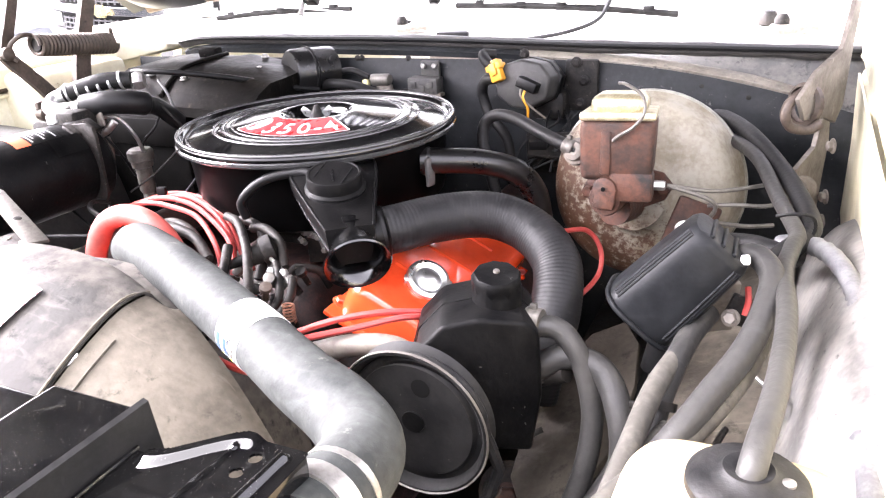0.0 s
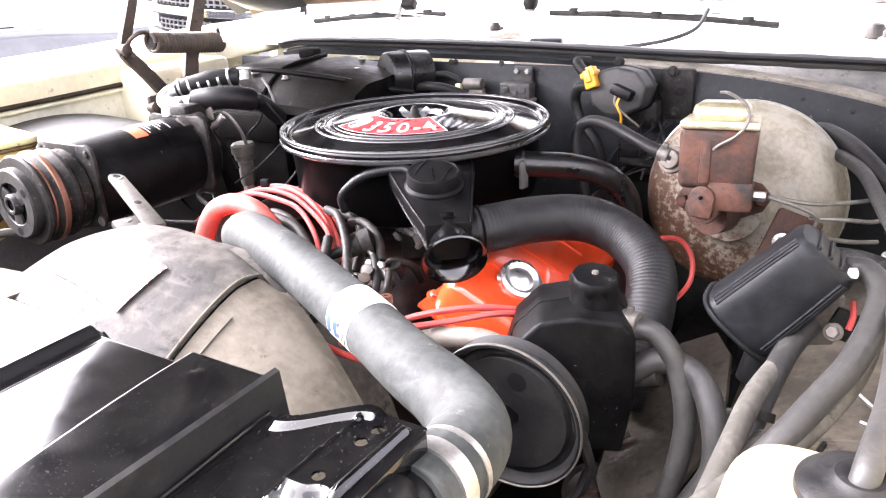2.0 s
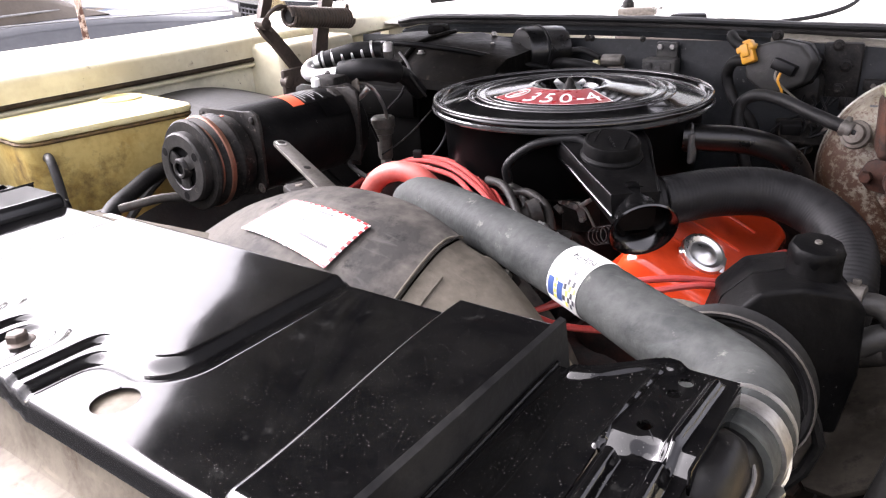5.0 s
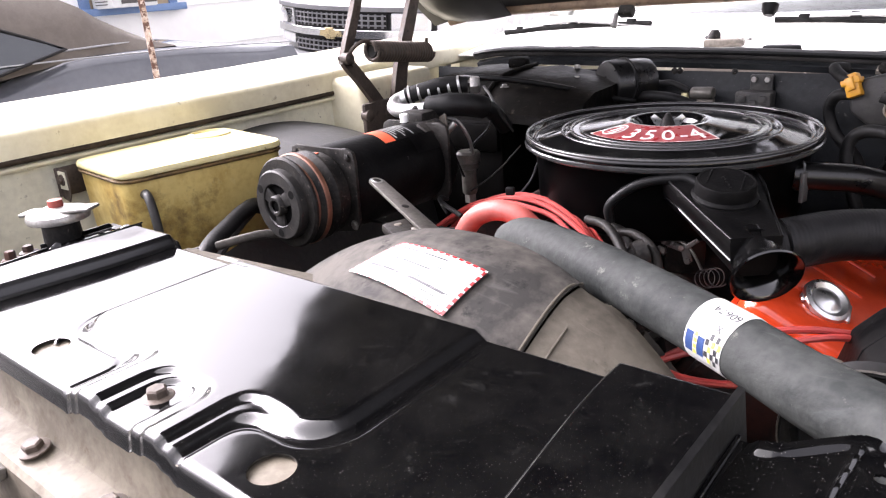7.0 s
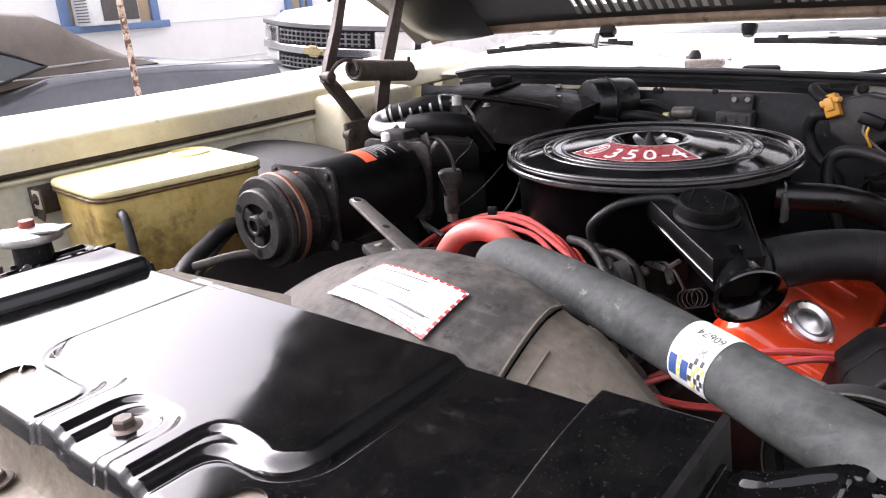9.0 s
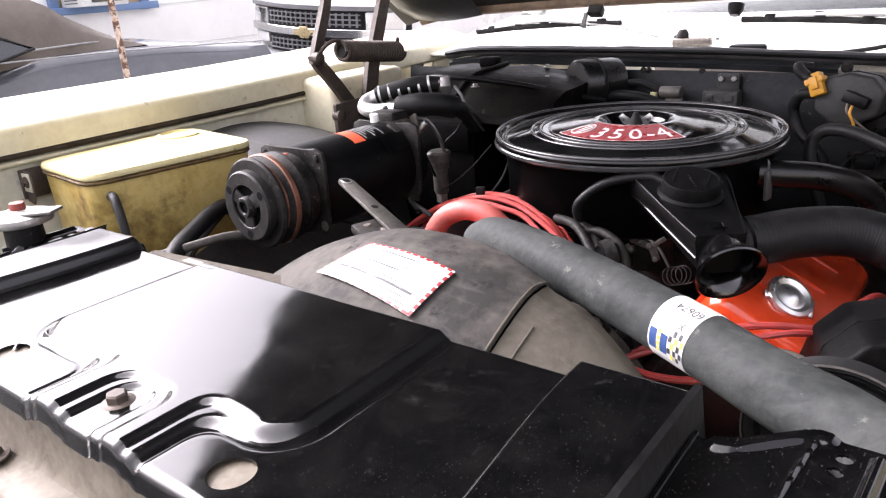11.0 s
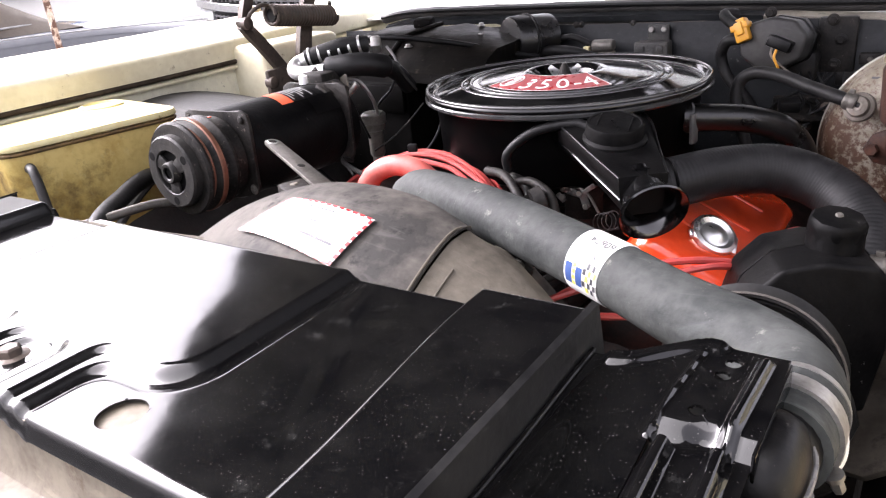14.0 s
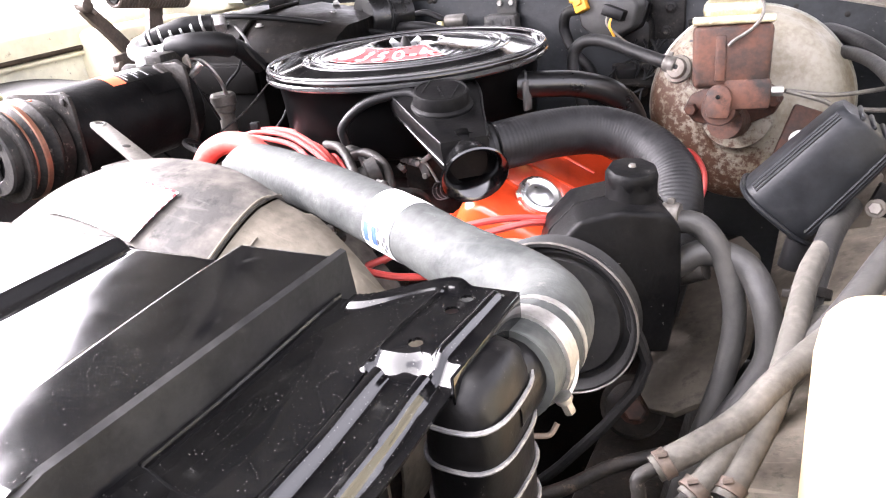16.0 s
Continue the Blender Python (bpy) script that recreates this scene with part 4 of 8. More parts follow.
wiper([(-0.68, 0.58, 1.037), (-0.29, 0.58, 1.052), (0.33, 0.0, -0.030)], (-0.5, 0.58, 1.02))
wiper([(-0.03, 0.58, 1.053), (0.42, 0.58, 1.028), (0.38, 0.0, -0.02)], (0.2, 0.58, 1.02))
for x, z in ((-0.10, 1.018), (0.62, 1.01)):
    cap = thing("wiper_linkage", (x, 0.50, z - 0.02), "dusty wiper linkage pivot on the cowl", "wiper pivot")
    part("bracket", block((0.075, 0.03, 0.016), pose(x, 0.50, z, 0, 0, 8), 0.004), GREY_HINGE, cap)
    part("spindle", lathe([(0.012, 0), (0.012, 0.012), (0.007, 0.02)], 14, pose(x - 0.02, 0.50, z + 0.005)), DUSTY_BLACK, cap)
    for dx in (0.035, 0.05):
        part("bolt", hexbolt((x + dx, 0.495, z + 0.004), (0, 0, 1), 0.005, 0.006), STEEL, cap)
for x, y, z in ((0.03, 0.43, 1.003),):
    single("drain_cover", prism([(-0.035, -0.012), (0.035, -0.012), (0.028, 0.014), (-0.028, 0.014)], 0, 0.018, pose(x, y, z), 0.005), BLACK_PLASTIC, "small black cover on the cowl", "cover")
single("washer_hose", tube([(0.16, 0.46, 1.0), (0.24, 0.47, 1.012), (0.29, 0.50, 1.03), (0.30, 0.55, 1.06)], 0.004, 8, 6), BLACK_PLASTIC, "thin black washer hose on the cowl", "hose")

# hood, held open above the bay
HOOD = pose(0, 0.40, 1.088) @ pose(0, 0, 0, -38)        # local: y towards the rear edge, -y to the nose
hood = thing("hood", (0, 0.40, 1.09), "open car hood with a dark underside and slotted rear edge", "car hood")


def hood_part(name, bm, mat, label=""):
    bmesh.ops.transform(bm, matrix=HOOD, verts=bm.verts)
    return part(name, bm, mat, hood, label)


def hood_top(x, y):
    edge = ease(0.60, 0.75, abs(x))
    return (x, y - 0.02 * (1 - (x / 0.7) ** 2) * ease(-0.2, 0.0, y), 0.035 - 0.028 * edge * edge - 0.02 * (abs(x) / 0.7) ** 2)


def wide(x, y, z):
    """The hood widens from its rear edge to its flanks."""
    return (x * (1 + 0.125 * ease(-0.12, -0.42, y) * ease(0.5, 0.7, abs(x))), y, z)


slots = []
for x0, x1 in ((-0.33, -0.01), (0.05, 0.37)):
    n = 15
    for k in range(n):
        slots.append(x0 + (x1 - x0) * (k + 0.5) / n)
SLOT = [-0.75, -0.70, -0.62, -0.5]
for c in slots:
    SLOT += [c - 0.0058, c + 0.0058]
SLOT += [0.5, 0.62, 0.70, 0.75]


def slot_keep(x, y):
    return not (-0.115 < y < -0.035 and any(abs(x - c) < 0.005 for c in slots))


hood_part("outer_skin", sheet(SLOT, [-1.45, -1.2, -0.9, -0.6, -0.3, -0.115, -0.035, 0.0], lambda x, y: wide(*hood_top(x, y)), 0.0015, slot_keep), WHITE_TOP, "white outer skin")
hood_part("inner_panel", sheet(SLOT, [-1.43, -1.2, -0.9, -0.6, -0.3, -0.115, -0.035, -0.01], lambda x, y: wide(x * 0.985, y, hood_top(x, y)[2] - 0.010), 0.0015, slot_keep), HOOD_UNDER, "black underside")
hood_part("rear_channel", tube([(x, -0.008, hood_top(x, 0)[2] - 0.012) for x in span(-0.70, 0.70, 14)], 0.012, 10, 2), TAN_FLANGE, "tan rear flange")
for s in (-1, 1):
    hood_part("side_rail", sheet(span(-1.4, -0.02, 14), span(0, 1, 6), lambda y, k: wide(s * (0.52 + 0.22 * k), y, -0.012 - 0.05 * math.sin(math.pi * k) * ease(-1.4, -1.1, y) * ease(0.02, -0.10, y)), 0.002), HOOD_UNDER)
for x in (-0.5, 0.5, 0.0):
    hood_part("brace", block((0.05, 1.1, 0.03), pose(x, -0.75, -0.004), 0.012), HOOD_UNDER)
for y in (-0.30, -0.95):
    hood_part("cross_brace", block((1.25, 0.06, 0.03), pose(0, y, -0.004), 0.012), HOOD_UNDER)
hood_part("bump_stop", lathe([(0.014, 0), (0.014, 0.01), (0.009, 0.02)], 12, along((0.015, -0.012, -0.002), (0, 0.3, -1))), BLACK_PLASTIC)
hood_part("latch_clip", block((0.03, 0.02, 0.02), pose(-0.25, -0.02, -0.012), 0.004), DUSTY_BLACK)
hood_part("latch_stud", lathe([(0.005, 0), (0.005, 0.02), (0.007, 0.022), (0.007, 0.028)], 10, along((-0.27, -0.02, -0.016), (0, 0.2, -1))), STEEL)


# hinges with their springs
def hinge(s, mat, label):
    x = s * 0.625
    th = thing("hinge_linkage", (x, 0.10, 0.86), label, "hood hinge", "hood hinges")
    def bar(pts, w, t=0.006):
        """A flat bar through points in the y-z plane."""
        line = curve_points([(x, *p) for p in pts], 4)
        rings = []
        for i, p in enumerate(line):
            d = (line[min(i + 1, len(line) - 1)] - line[max(i - 1, 0)]).normalized()
            nrm = Vector((1, 0, 0)).cross(d)
            ww = w(i / (len(line) - 1)) if callable(w) else w
            rings.append([p + nrm * ww - Vector((t, 0, 0)), p + nrm * ww + Vector((t, 0, 0)), p - nrm * ww + Vector((t, 0, 0)), p - nrm * ww - Vector((t, 0, 0))])
        b = loft(rings)
        return b
    part("lower_link", bar([(0.080, 0.908), (0.058, 0.936), (0.013, 0.993), (-0.026, 1.038), (-0.034, 1.056)], 0.012), mat, th)
    part("front_arm", bar([(-0.034, 1.036), (-0.024, 1.065), (-0.004, 1.108), (0.014, 1.15), (0.05, 1.25)], lambda k: 0.011 - 0.002 * k), mat, th)
    part("rear_arm", bar([(0.098, 0.925), (0.108, 0.965), (0.124, 1.022), (0.150, 1.085), (0.174, 1.14), (0.20, 1.20)], lambda k: 0.019 - 0.007 * k), mat, th)
    part("base_plate", block((0.012, 0.15, 0.10), pose(x - s * 0.006, 0.070, 0.908), 0.006), mat, th)
    for y, z in ((0.004, 0.934), (0.062, 0.932), (0.108, 0.955), (-0.034, 1.048)):
        part("pivot", lathe([(0.0115, -0.008), (0.0115, 0.008), (0.007, 0.011)], 14, along((x - s * 0.009, y, z), (-s, 0, 0))), BROWN_STEEL, th)
    # coil spring from the front pin to the rear arm
    coil = []
    for k in range(22 * 12 + 1):
        a = 2 * math.pi * k / 12
        coil.append((x + s * 0.0 + 0.017 * math.cos(a) - s * 0.03, 0.008 + 0.166 * k / 264, 1.057 - 0.020 * k / 264 + 0.017 * math.sin(a)))
    part("spring", tube(coil, 0.0042, 6, 1, smooth=False), BROWN_STEEL if s < 0 else mat, th, "coiled tension spring")
    part("spring_core", tube([(x - s * 0.03, 0.012, 1.057), (x - s * 0.03, 0.17, 1.038)], 0.012, 10, 2), BLACK_PLASTIC, th)
    hook = [(x - s * 0.03, 0.010, 1.074), (x - s * 0.026, -0.008, 1.076), (x - s * 0.015, -0.024, 1.064), (x - s * 0.01, -0.030, 1.046), (x - s * 0.018, -0.022, 1.034)]
    part("spring_hook", tube(hook, 0.004, 8, 5), BROWN_STEEL, th)
    part("spring_hook", tube([(x - s * 0.03, 0.173, 1.03), (x - s * 0.02, 0.19, 1.035), (x - s * 0.01, 0.196, 1.048), (x - s * 0.016, 0.19, 1.062)], 0.004, 8, 5), BROWN_STEEL, th)
    return th


hinge(-1, BROWN_STEEL, "brown steel hood hinge with a coil spring on the passenger side")

# ---- radiator support, cover and radiator ----
sup = thing("radiator_support", (0, -0.90, 0.80), "faded tan radiator support rail with hex bolts", "car panel")
part("rail", sheet(span(-0.78, 0.78, 40), [0, 1, 2, 3, 4, 5, 6], lambda x, k: (x, (-0.838, -0.845, -0.848, -0.852, -0.878, -0.882, -0.882)[k], (0.925, 0.905, 0.878, 0.8725, 0.870, 0.866, 0.80)[k] + 0.002 * math.sin(5 * x)), 0.004), SUPPORT, sup)
for x in (-0.31, -0.108, 0.004, 0.19, 0.35):
    part("bolt", hexbolt((x, -0.864, 0.8735), (0, -0.15, 1), 0.0076, 0.0075, 0.0115), BROWN_STEEL, sup)
for x in (-0.124, 0.138):
    part("upper_flange", block((0.13, 0.085, 0.002), pose(x - 0.01, -0.812, 0.9335), 0.0006), SUPPORT, sup)
part("latch_plate", block((0.06, 0.03, 0.010), pose(-0.150, -0.897, 0.862, -12), 0.002), STEEL, sup)
# drop below the rail takes dark metal for the shade there
part("lower_panel", sheet(span(-0.78, 0.78, 10), [0, 1, 2], lambda x, k: (x, -0.884 - 0.01 * k, (0.80, 0.60, 0.34)[k]), 0.004), GRIME, sup)
# added nose: shelf darkens the gap, unseen face blocks low sky from reflections
nose = thing("nose_block", (0, -1.05, 0.45), "dark panel added ahead of the radiator support to block light", "grille panel")
part("shelf", sheet(span(-0.80, 0.80, 16), span(-1.16, -0.900, 6), lambda x, y: (x, y, 0.70 - 0.10 * ease(-1.08, -1.16, y)), 0.004), GRIME, nose)
part("face", sheet(span(-0.80, 0.80, 16), span(0.34, 0.86, 6), lambda x, z: (x, -1.165, z), 0.006), GRIME, nose)

cover = thing("radiator_cover", (0, -0.745, 0.90), "glossy black stamped radiator cover panel bolted to the support", "radiator cover")
Z = 0.938


def bar_field(x, y, x0, y0, x1, y1, r, soft):
    """1 inside a rounded bar, 0 outside."""
    dx, dy = x1 - x0, y1 - y0
    k = max(0, min(1, ((x - x0) * dx + (y - y0) * dy) / (dx * dx + dy * dy)))
    d = math.hypot(x - x0 - k * dx, y - y0 - k * dy)
    return ease(r + soft, r - soft, d)


def rounded(x, y, cx, cy, hx, hy, r):
    qx, qy = abs(x - cx) - hx + r, abs(y - cy) - hy + r
    return math.hypot(max(qx, 0), max(qy, 0)) + min(max(qx, qy), 0) - r


def pad(x, y):
    """How far a place lies outside the raised pad, with its tongue towards the bolt."""
    a = rounded(x, y, 0.003, -0.705, 0.141, 0.094, 0.024)
    b = rounded(x, y, 0.020, -0.82, 0.057, 0.075, 0.010)
    k = max(0.0, min(1.0, 0.5 + 0.5 * (b - a) / 0.018))
    return b + (a - b) * k - 0.018 * k * (1 - k)


def cover_z(x, y, step=None):
    z = Z
    d = pad(x, y)
    # the pad's rolled shoulder and the crease at its foot
    two = ease(-0.785, -0.80, y) * ease(0.125, 0.09, x) * ease(-0.06, -0.03, x)
    s = max(0.0, min(1.0, (0.0050 - d) / 0.0095))
    s = 0.6 * s + 0.4 * s * s * (3 - 2 * s)
    z += 0.0068 * (s * (1 - two) + two * 0.5 * (ease(0.007, 0.001, d) + ease(-0.005, -0.011, d))) - 0.0012 * math.exp(-((d - 0.0095) / 0.0022) ** 2) * ease(-0.650, -0.675, y)
    # the tongue: two steps down to the bolt, a rise, then a terrace on the far side
    seat = rounded(x, y, 0.022, -0.845, 0.030, 0.045, 0.018)
    z -= 0.0030 * ease(0.003, -0.004, seat)
    seat = rounded(x, y, 0.021, -0.845, 0.0165, 0.040, 0.015)
    z -= 0.0032 * ease(0.0025, -0.003, seat)
    # raised end sections, their edges a little askew
    z += 0.013 * ease(0.243, 0.2505, abs(x if step is None else step))
    # slow waves of the pressed steel
    z += 0.0003 * math.sin(31 * x + 2) * math.sin(37 * y + 1)
    # rolled edges
    z -= 0.002 * ease(-0.850, -0.8545, y) + 0.013 * ease(-0.8540, -0.857, y)
    z -= 0.010 * ease(-0.652, -0.644, y)
    return z


HOLES = ((0.138, -0.829, 0.0135), (-0.124, -0.829, 0.0135))


def near_hole(x, y):
    """Pulls the grid onto the rims of the round holes."""
    for hx, hy, r in HOLES:
        d = math.hypot(x - hx, y - hy)
        if abs(d - r) < 0.0017 and d > 0:
            return hx + (x - hx) * r / d, hy + (y - hy) * r / d
    return x, y


def cover_place(x, y):
    x, y = near_hole(x, y)
    u = abs(x)
    askew = 0.017 * ease(-0.66, -0.86, y) * ease(0.20, 0.24, u) * ease(0.315, 0.26, u)
    z = cover_z(x, y, x)
    return (x + math.copysign(askew, x), y, z)


xs = span(-0.318, 0.318, 360)
ys = [-0.857, -0.8563, -0.8555, -0.8545, -0.8535, -0.852, -0.850, -0.848] + span(-0.846, -0.643, 112)
part("panel", sheet(xs, ys, cover_place, 0.0016, lambda x, y: all(math.hypot(x - a, y - b) > r - 0.0004 for a, b, r in HOLES)), GLOSS_BLACK, cover, sharp=55)
# drop flanges and end brackets either side
for s in (-1, 1):
    part("side_wall", sheet(span(-0.856, -0.643, 12), [0, 1, 2, 3], lambda y, k: (s * (0.3168, 0.3205, 0.3242, 0.333)[k], y, (Z + 0.0138, Z + 0.0125, Z - 0.026, Z - 0.030)[k] - 0.004 * ease(-0.846, -0.854, y)), 0.0016), WALL_BLACK, cover, "greyer black side wall")
    part("wall_bead", tube([(s * 0.3240, y, Z - 0.0070 - 0.003 * ease(-0.665, -0.765, y)) for y in span(-0.805, -0.660, 12)], 0.0015, 6, 2), GLOSS_BLACK, cover)

    def end_z(x, y):
        u = abs(x)
        z = Z - 0.008 - (0.003 + 0.008 * ease(0.327, 0.345, u)) * ease(-0.665, -0.765, y) * (1 if u < 0.3745 else 0)
        z += 0.0022 * bar_field(u, y, 0.372, -0.712, 0.378, -0.640, 0.0012, 0.0018)
        z += 0.0045 * bar_field(u, y, 0.406, -0.712, 0.409, -0.638, 0.0028, 0.0025)
        z += 0.0042 * ease(0.014, 0.004, -0.661 + 0.034 * ease(0.335, 0.385, u) - y) * ease(0.330, 0.336, u) * ease(0.392, 0.384, u)
        z -= 0.0085 * ease(-0.698, -0.7125, y) * ease(0.3735, 0.3755, u)
        z -= 0.0060 * math.exp(-((u - 0.397) / 0.009) ** 2 - ((y + 0.7030) / 0.0060) ** 2)
        return z
    ENDS = [(s * 0.394, -0.6425, 0.0042), (s * 0.392, -0.656, 0.0042), (s * 0.389, -0.690, 0.0042)]

    def end_place(x, y, rings=ENDS):
        for hx, hy, r in rings:
            d = math.hypot(x - hx, y - hy)
            if abs(d - r) < 0.0009 and d > 0:
                x, y = hx + (x - hx) * r / d, hy + (y - hy) * r / d
        return (x, y, end_z(x, y))
    back = lambda x, y, rings=ENDS: all(math.hypot(x - a, y - b) > r - 0.0002 for a, b, r in rings) and (y > -0.713 or abs(x) < 0.374) and y < -0.662 + 0.034 * ease(0.335, 0.385, abs(x)) + 0.001
    end = part("end_bracket", sheet(span(s * 0.3232, s * 0.419, 80), span(-0.858, -0.628, 200), end_place, 0.0016, back), GLOSS_PLAIN, cover, "black end bracket with punched holes")
    part("flange", block((0.002, 0.082, 0.022), pose(s * 0.4195, -0.672, Z - 0.019), 0.0006), GLOSS_PLAIN, end)
    tongue_z = lambda u, y: Z - 0.0165 - 0.0025 * ease(-0.713, -0.765, y) - 0.05 * ease(-0.855, -0.880, y) + 0.0065 * bar_field(u, y, 0.384, -0.88, 0.380, -0.713, 0.004, 0.003) + 0.0075 * bar_field(u, y, 0.409, -0.88, 0.405, -0.713, 0.004, 0.003)
    part("front_tongue", sheet(span(s * 0.374, s * 0.4185, 40), span(-0.875, -0.7125, 34), lambda x, y: (x, y, tongue_z(abs(x), y)), 0.0016), GLOSS_PLAIN, cover)
    part("front_flap", sheet(span(s * 0.326, s * 0.376, 14), [-0.872, -0.868, -0.862, -0.84, -0.82, -0.808, -0.8055, -0.805], lambda x, y: (x, y, Z - 0.0150 - 0.010 * ease(-0.865, -0.873, y) - 0.0025 * ease(-0.8065, -0.805, y) + 0.0075 * ease(0.345, 0.327, abs(x))), 0.0014), GLOSS_BLACK, cover)
part("bolt", hexbolt((0.0165, -0.8235, Z - 0.0006), (0, 0, 1), 0.0069, 0.008, 0.0106), BROWN_STEEL, cover, "weathered hex flange bolt")
part("sticker_strip", block((0.045, 0.008, 0.0006), pose(-0.135, -0.655, Z + 0.0062, -6), 0.0002), GREY_INK, cover)

rad = thing("radiator", (0, -0.75, 0.42), "black radiator with ribbed plastic end tanks", "radiator")
part("core", block((0.70, 0.055, 0.45), pose(0, -0.755, 0.67), 0.004), GRIME, rad)
for s in (-1, 1):
    rings = []
    for z, k in ((0.45, 1.0), (0.80, 1.0), (0.885, 1.0), (0.905, 0.97), (0.918, 0.86), (0.925, 0.62), (0.927, 0.3)):
        rings.append([(s * 0.4175 + 0.022 * k * math.copysign(abs(math.cos(a)) ** 0.7, math.cos(a)), -0.685 + 0.032 * k * math.copysign(abs(math.sin(a)) ** 0.7, math.sin(a)), z) for a in (2 * math.pi * i / 28 for i in range(28))])
    tank = part("end_tank", loft(rings), SATIN_BLACK, rad, "black rounded end tank with cast bands")
    # the bands' highlights are painted on as pale grey
    for z in (0.904, 0.881, 0.855, 0.83, 0.805, 0.775, 0.745):
        band = [(s * 0.4175 + 0.0230 * math.copysign(abs(math.cos(a)) ** 0.7, math.cos(a)), -0.685 + 0.0330 * math.copysign(abs(math.sin(a)) ** 0.7, math.sin(a)), z) for a in (2 * math.pi * i / 28 for i in range(29))]
        part("band", tube(band, 0.0013, 6, 1), GREY_WEAR_GLINT, tank, "cast band with its bright reflection painted pale grey")
part("outlet_neck", tube([(0.418, -0.685, 0.893), (0.418, -0.670, 0.893), (0.419, -0.635, 0.892)], 0.0225, 20, 4), SATIN_BLACK, rad)
part("drain_clip", tube([(0.432, -0.655, 0.858), (0.440, -0.650, 0.857), (0.443, -0.645, 0.862)], 0.0016, 8, 4), BROWN_STEEL, rad)

RC = pose(-0.420, -0.686, 0.950) @ Matrix.Diagonal((0.9, 0.9, 0.85, 1))
part("filler_neck", lathe([(0.024, -0.04), (0.022, 0.0), (0.030, 0.002), (0.030, 0.006)], 24, RC), DUSTY_BLACK, rad)
rcap = part("pressure_cap", lathe([(0.034, 0.002), (0.037, 0.003), (0.038, 0.008), (0.036, 0.013), (0.026, 0.0145), (0.018, 0.018), (0.014, 0.020), (0.002, 0.021)], 28, RC), STEEL, rad, "dull silver pressure cap with a lever")
part("lever", block((0.098, 0.026, 0.005), RC @ pose(0.006, 0, 0.0155, 0, -4, 30), 0.002), STEEL, rcap)
part("button", lathe([(0.0095, 0.019), (0.0085, 0.029), (0.002, 0.030)], 16, RC), BUTTON_RED, rcap)
for k, (x, y) in enumerate(((-0.405, -0.728), (-0.432, -0.722), (-0.42, -0.745))):
    part("mount_bolt", hexbolt((x, y, 0.921), (0, 0, 1), 0.006, 0.006 + 0.003 * k, 0.010), RUST_IRON, rad, "rusty mounting bolt")

# ---- fan shroud ----
sh = thing("fan_shroud", (0, -0.55, 0.42), "dusty grey plastic fan shroud with a paper label", "fan shroud")


def shroud_z(x, y):
    u = abs(x + 0.014)
    ring = 0.931 - 0.105 * (u / 0.262) ** 2.1
    flat = 0.830 - 0.020 * (u / 0.30) ** 2
    k = min(1, max(0, (y + 0.655) / 0.165))
    k = 1 - (1 - k) ** 1.35
    z = flat * (1 - k) + ring * k
    z -= 0.035 * ease(-0.455, -0.425, y) ** 2
    return z


def rim_y(x):
    """How far back the rim of the shroud reaches."""
    return -0.43 - (0.62 if x < 0 else 0.50) * max(0, abs(x) - 0.05) ** 1.35


def shroud_place(u, v):
    x = u
    back = rim_y(x)
    front = -0.655
    y = front + (back - front) * v
    z = shroud_z(x, y) - 0.028 * ease(0.86, 1.0, v) ** 2 * (1 - 0.75 * ease(0.11, 0.15, x))
    if 0.118 < x < 0.30:
        z -= 0.004
    return (x, y, z)


part("top_shell", sheet(span(-0.30, 0.118, 60), span(0, 1, 30), shroud_place, 0.003), SHROUD, sh)
part("side_shell", sheet(span(0.1185, 0.305, 30), span(0, 1, 30), shroud_place, 0.003), SHROUD_TAN, sh, "tan dust-covered side of the shroud")
for dx, r in ((0.0, 0.0014), (0.020, 0.0012)):
    part("seam_rib", tube([Vector(shroud_place(0.116 + dx, v)) + Vector((0, 0, 0.001)) for v in span(0.03, 0.93 - 14 * dx, 8)], r, 6, 3), SHROUD_TAN, sh)
part("side_shelf", sheet(span(-0.385, -0.125, 20), span(0, 1, 6), lambda x, k: (x, -0.655 + (0.117 + 0.11 * (x + 0.385)) * k, 0.884 - 0.003 * k - 0.012 * ease(0.97, 1.0, k)), 0.003), SHROUD_TAN, sh, "flat dusty shelf beside the shroud ring")
part("throat", sheet(span(0, 2 * math.pi, 48), span(-0.50, -0.40, 4), lambda a, y: (0.235 * math.cos(a), y, 0.66 + 0.235 * math.sin(a)), 0.003), SHROUD, sh)
part("front_face", sheet(span(-0.34, 0.34, 20), span(0.45, 0.90, 16), lambda x, z: (x, -0.668, z), 0.003, lambda x, z: x * x + (z - 0.66) ** 2 > 0.22 ** 2), SHROUD, sh)
part("rim_bracket", block((0.050, 0.012, 0.010), pose(0.150, -0.442, 0.868, 0, 22, -22), 0.003), DUSTY_BLACK, sh, "small dusty bracket on the rim")
for dx in (0.0, 0.022):
    part("bracket_nut", hexbolt((0.138 + dx, -0.444 - 0.4 * dx, 0.876 - 0.4 * dx), (0.3, -0.2, 1), 0.0048, 0.006, 0.007), DARK_STEEL, sh)


def on_shroud(u, v, lift):
    """A place on the shroud's skin, from plan x and y."""
    back = rim_y(u)
    t = (v + 0.655) / (back + 0.655)
    p = Vector(shroud_place(u, t))
    return p + Vector((0, 0, lift))


LBL = [(-0.101, -0.547), (0.038, -0.569), (0.052, -0.516), (-0.060, -0.507)]


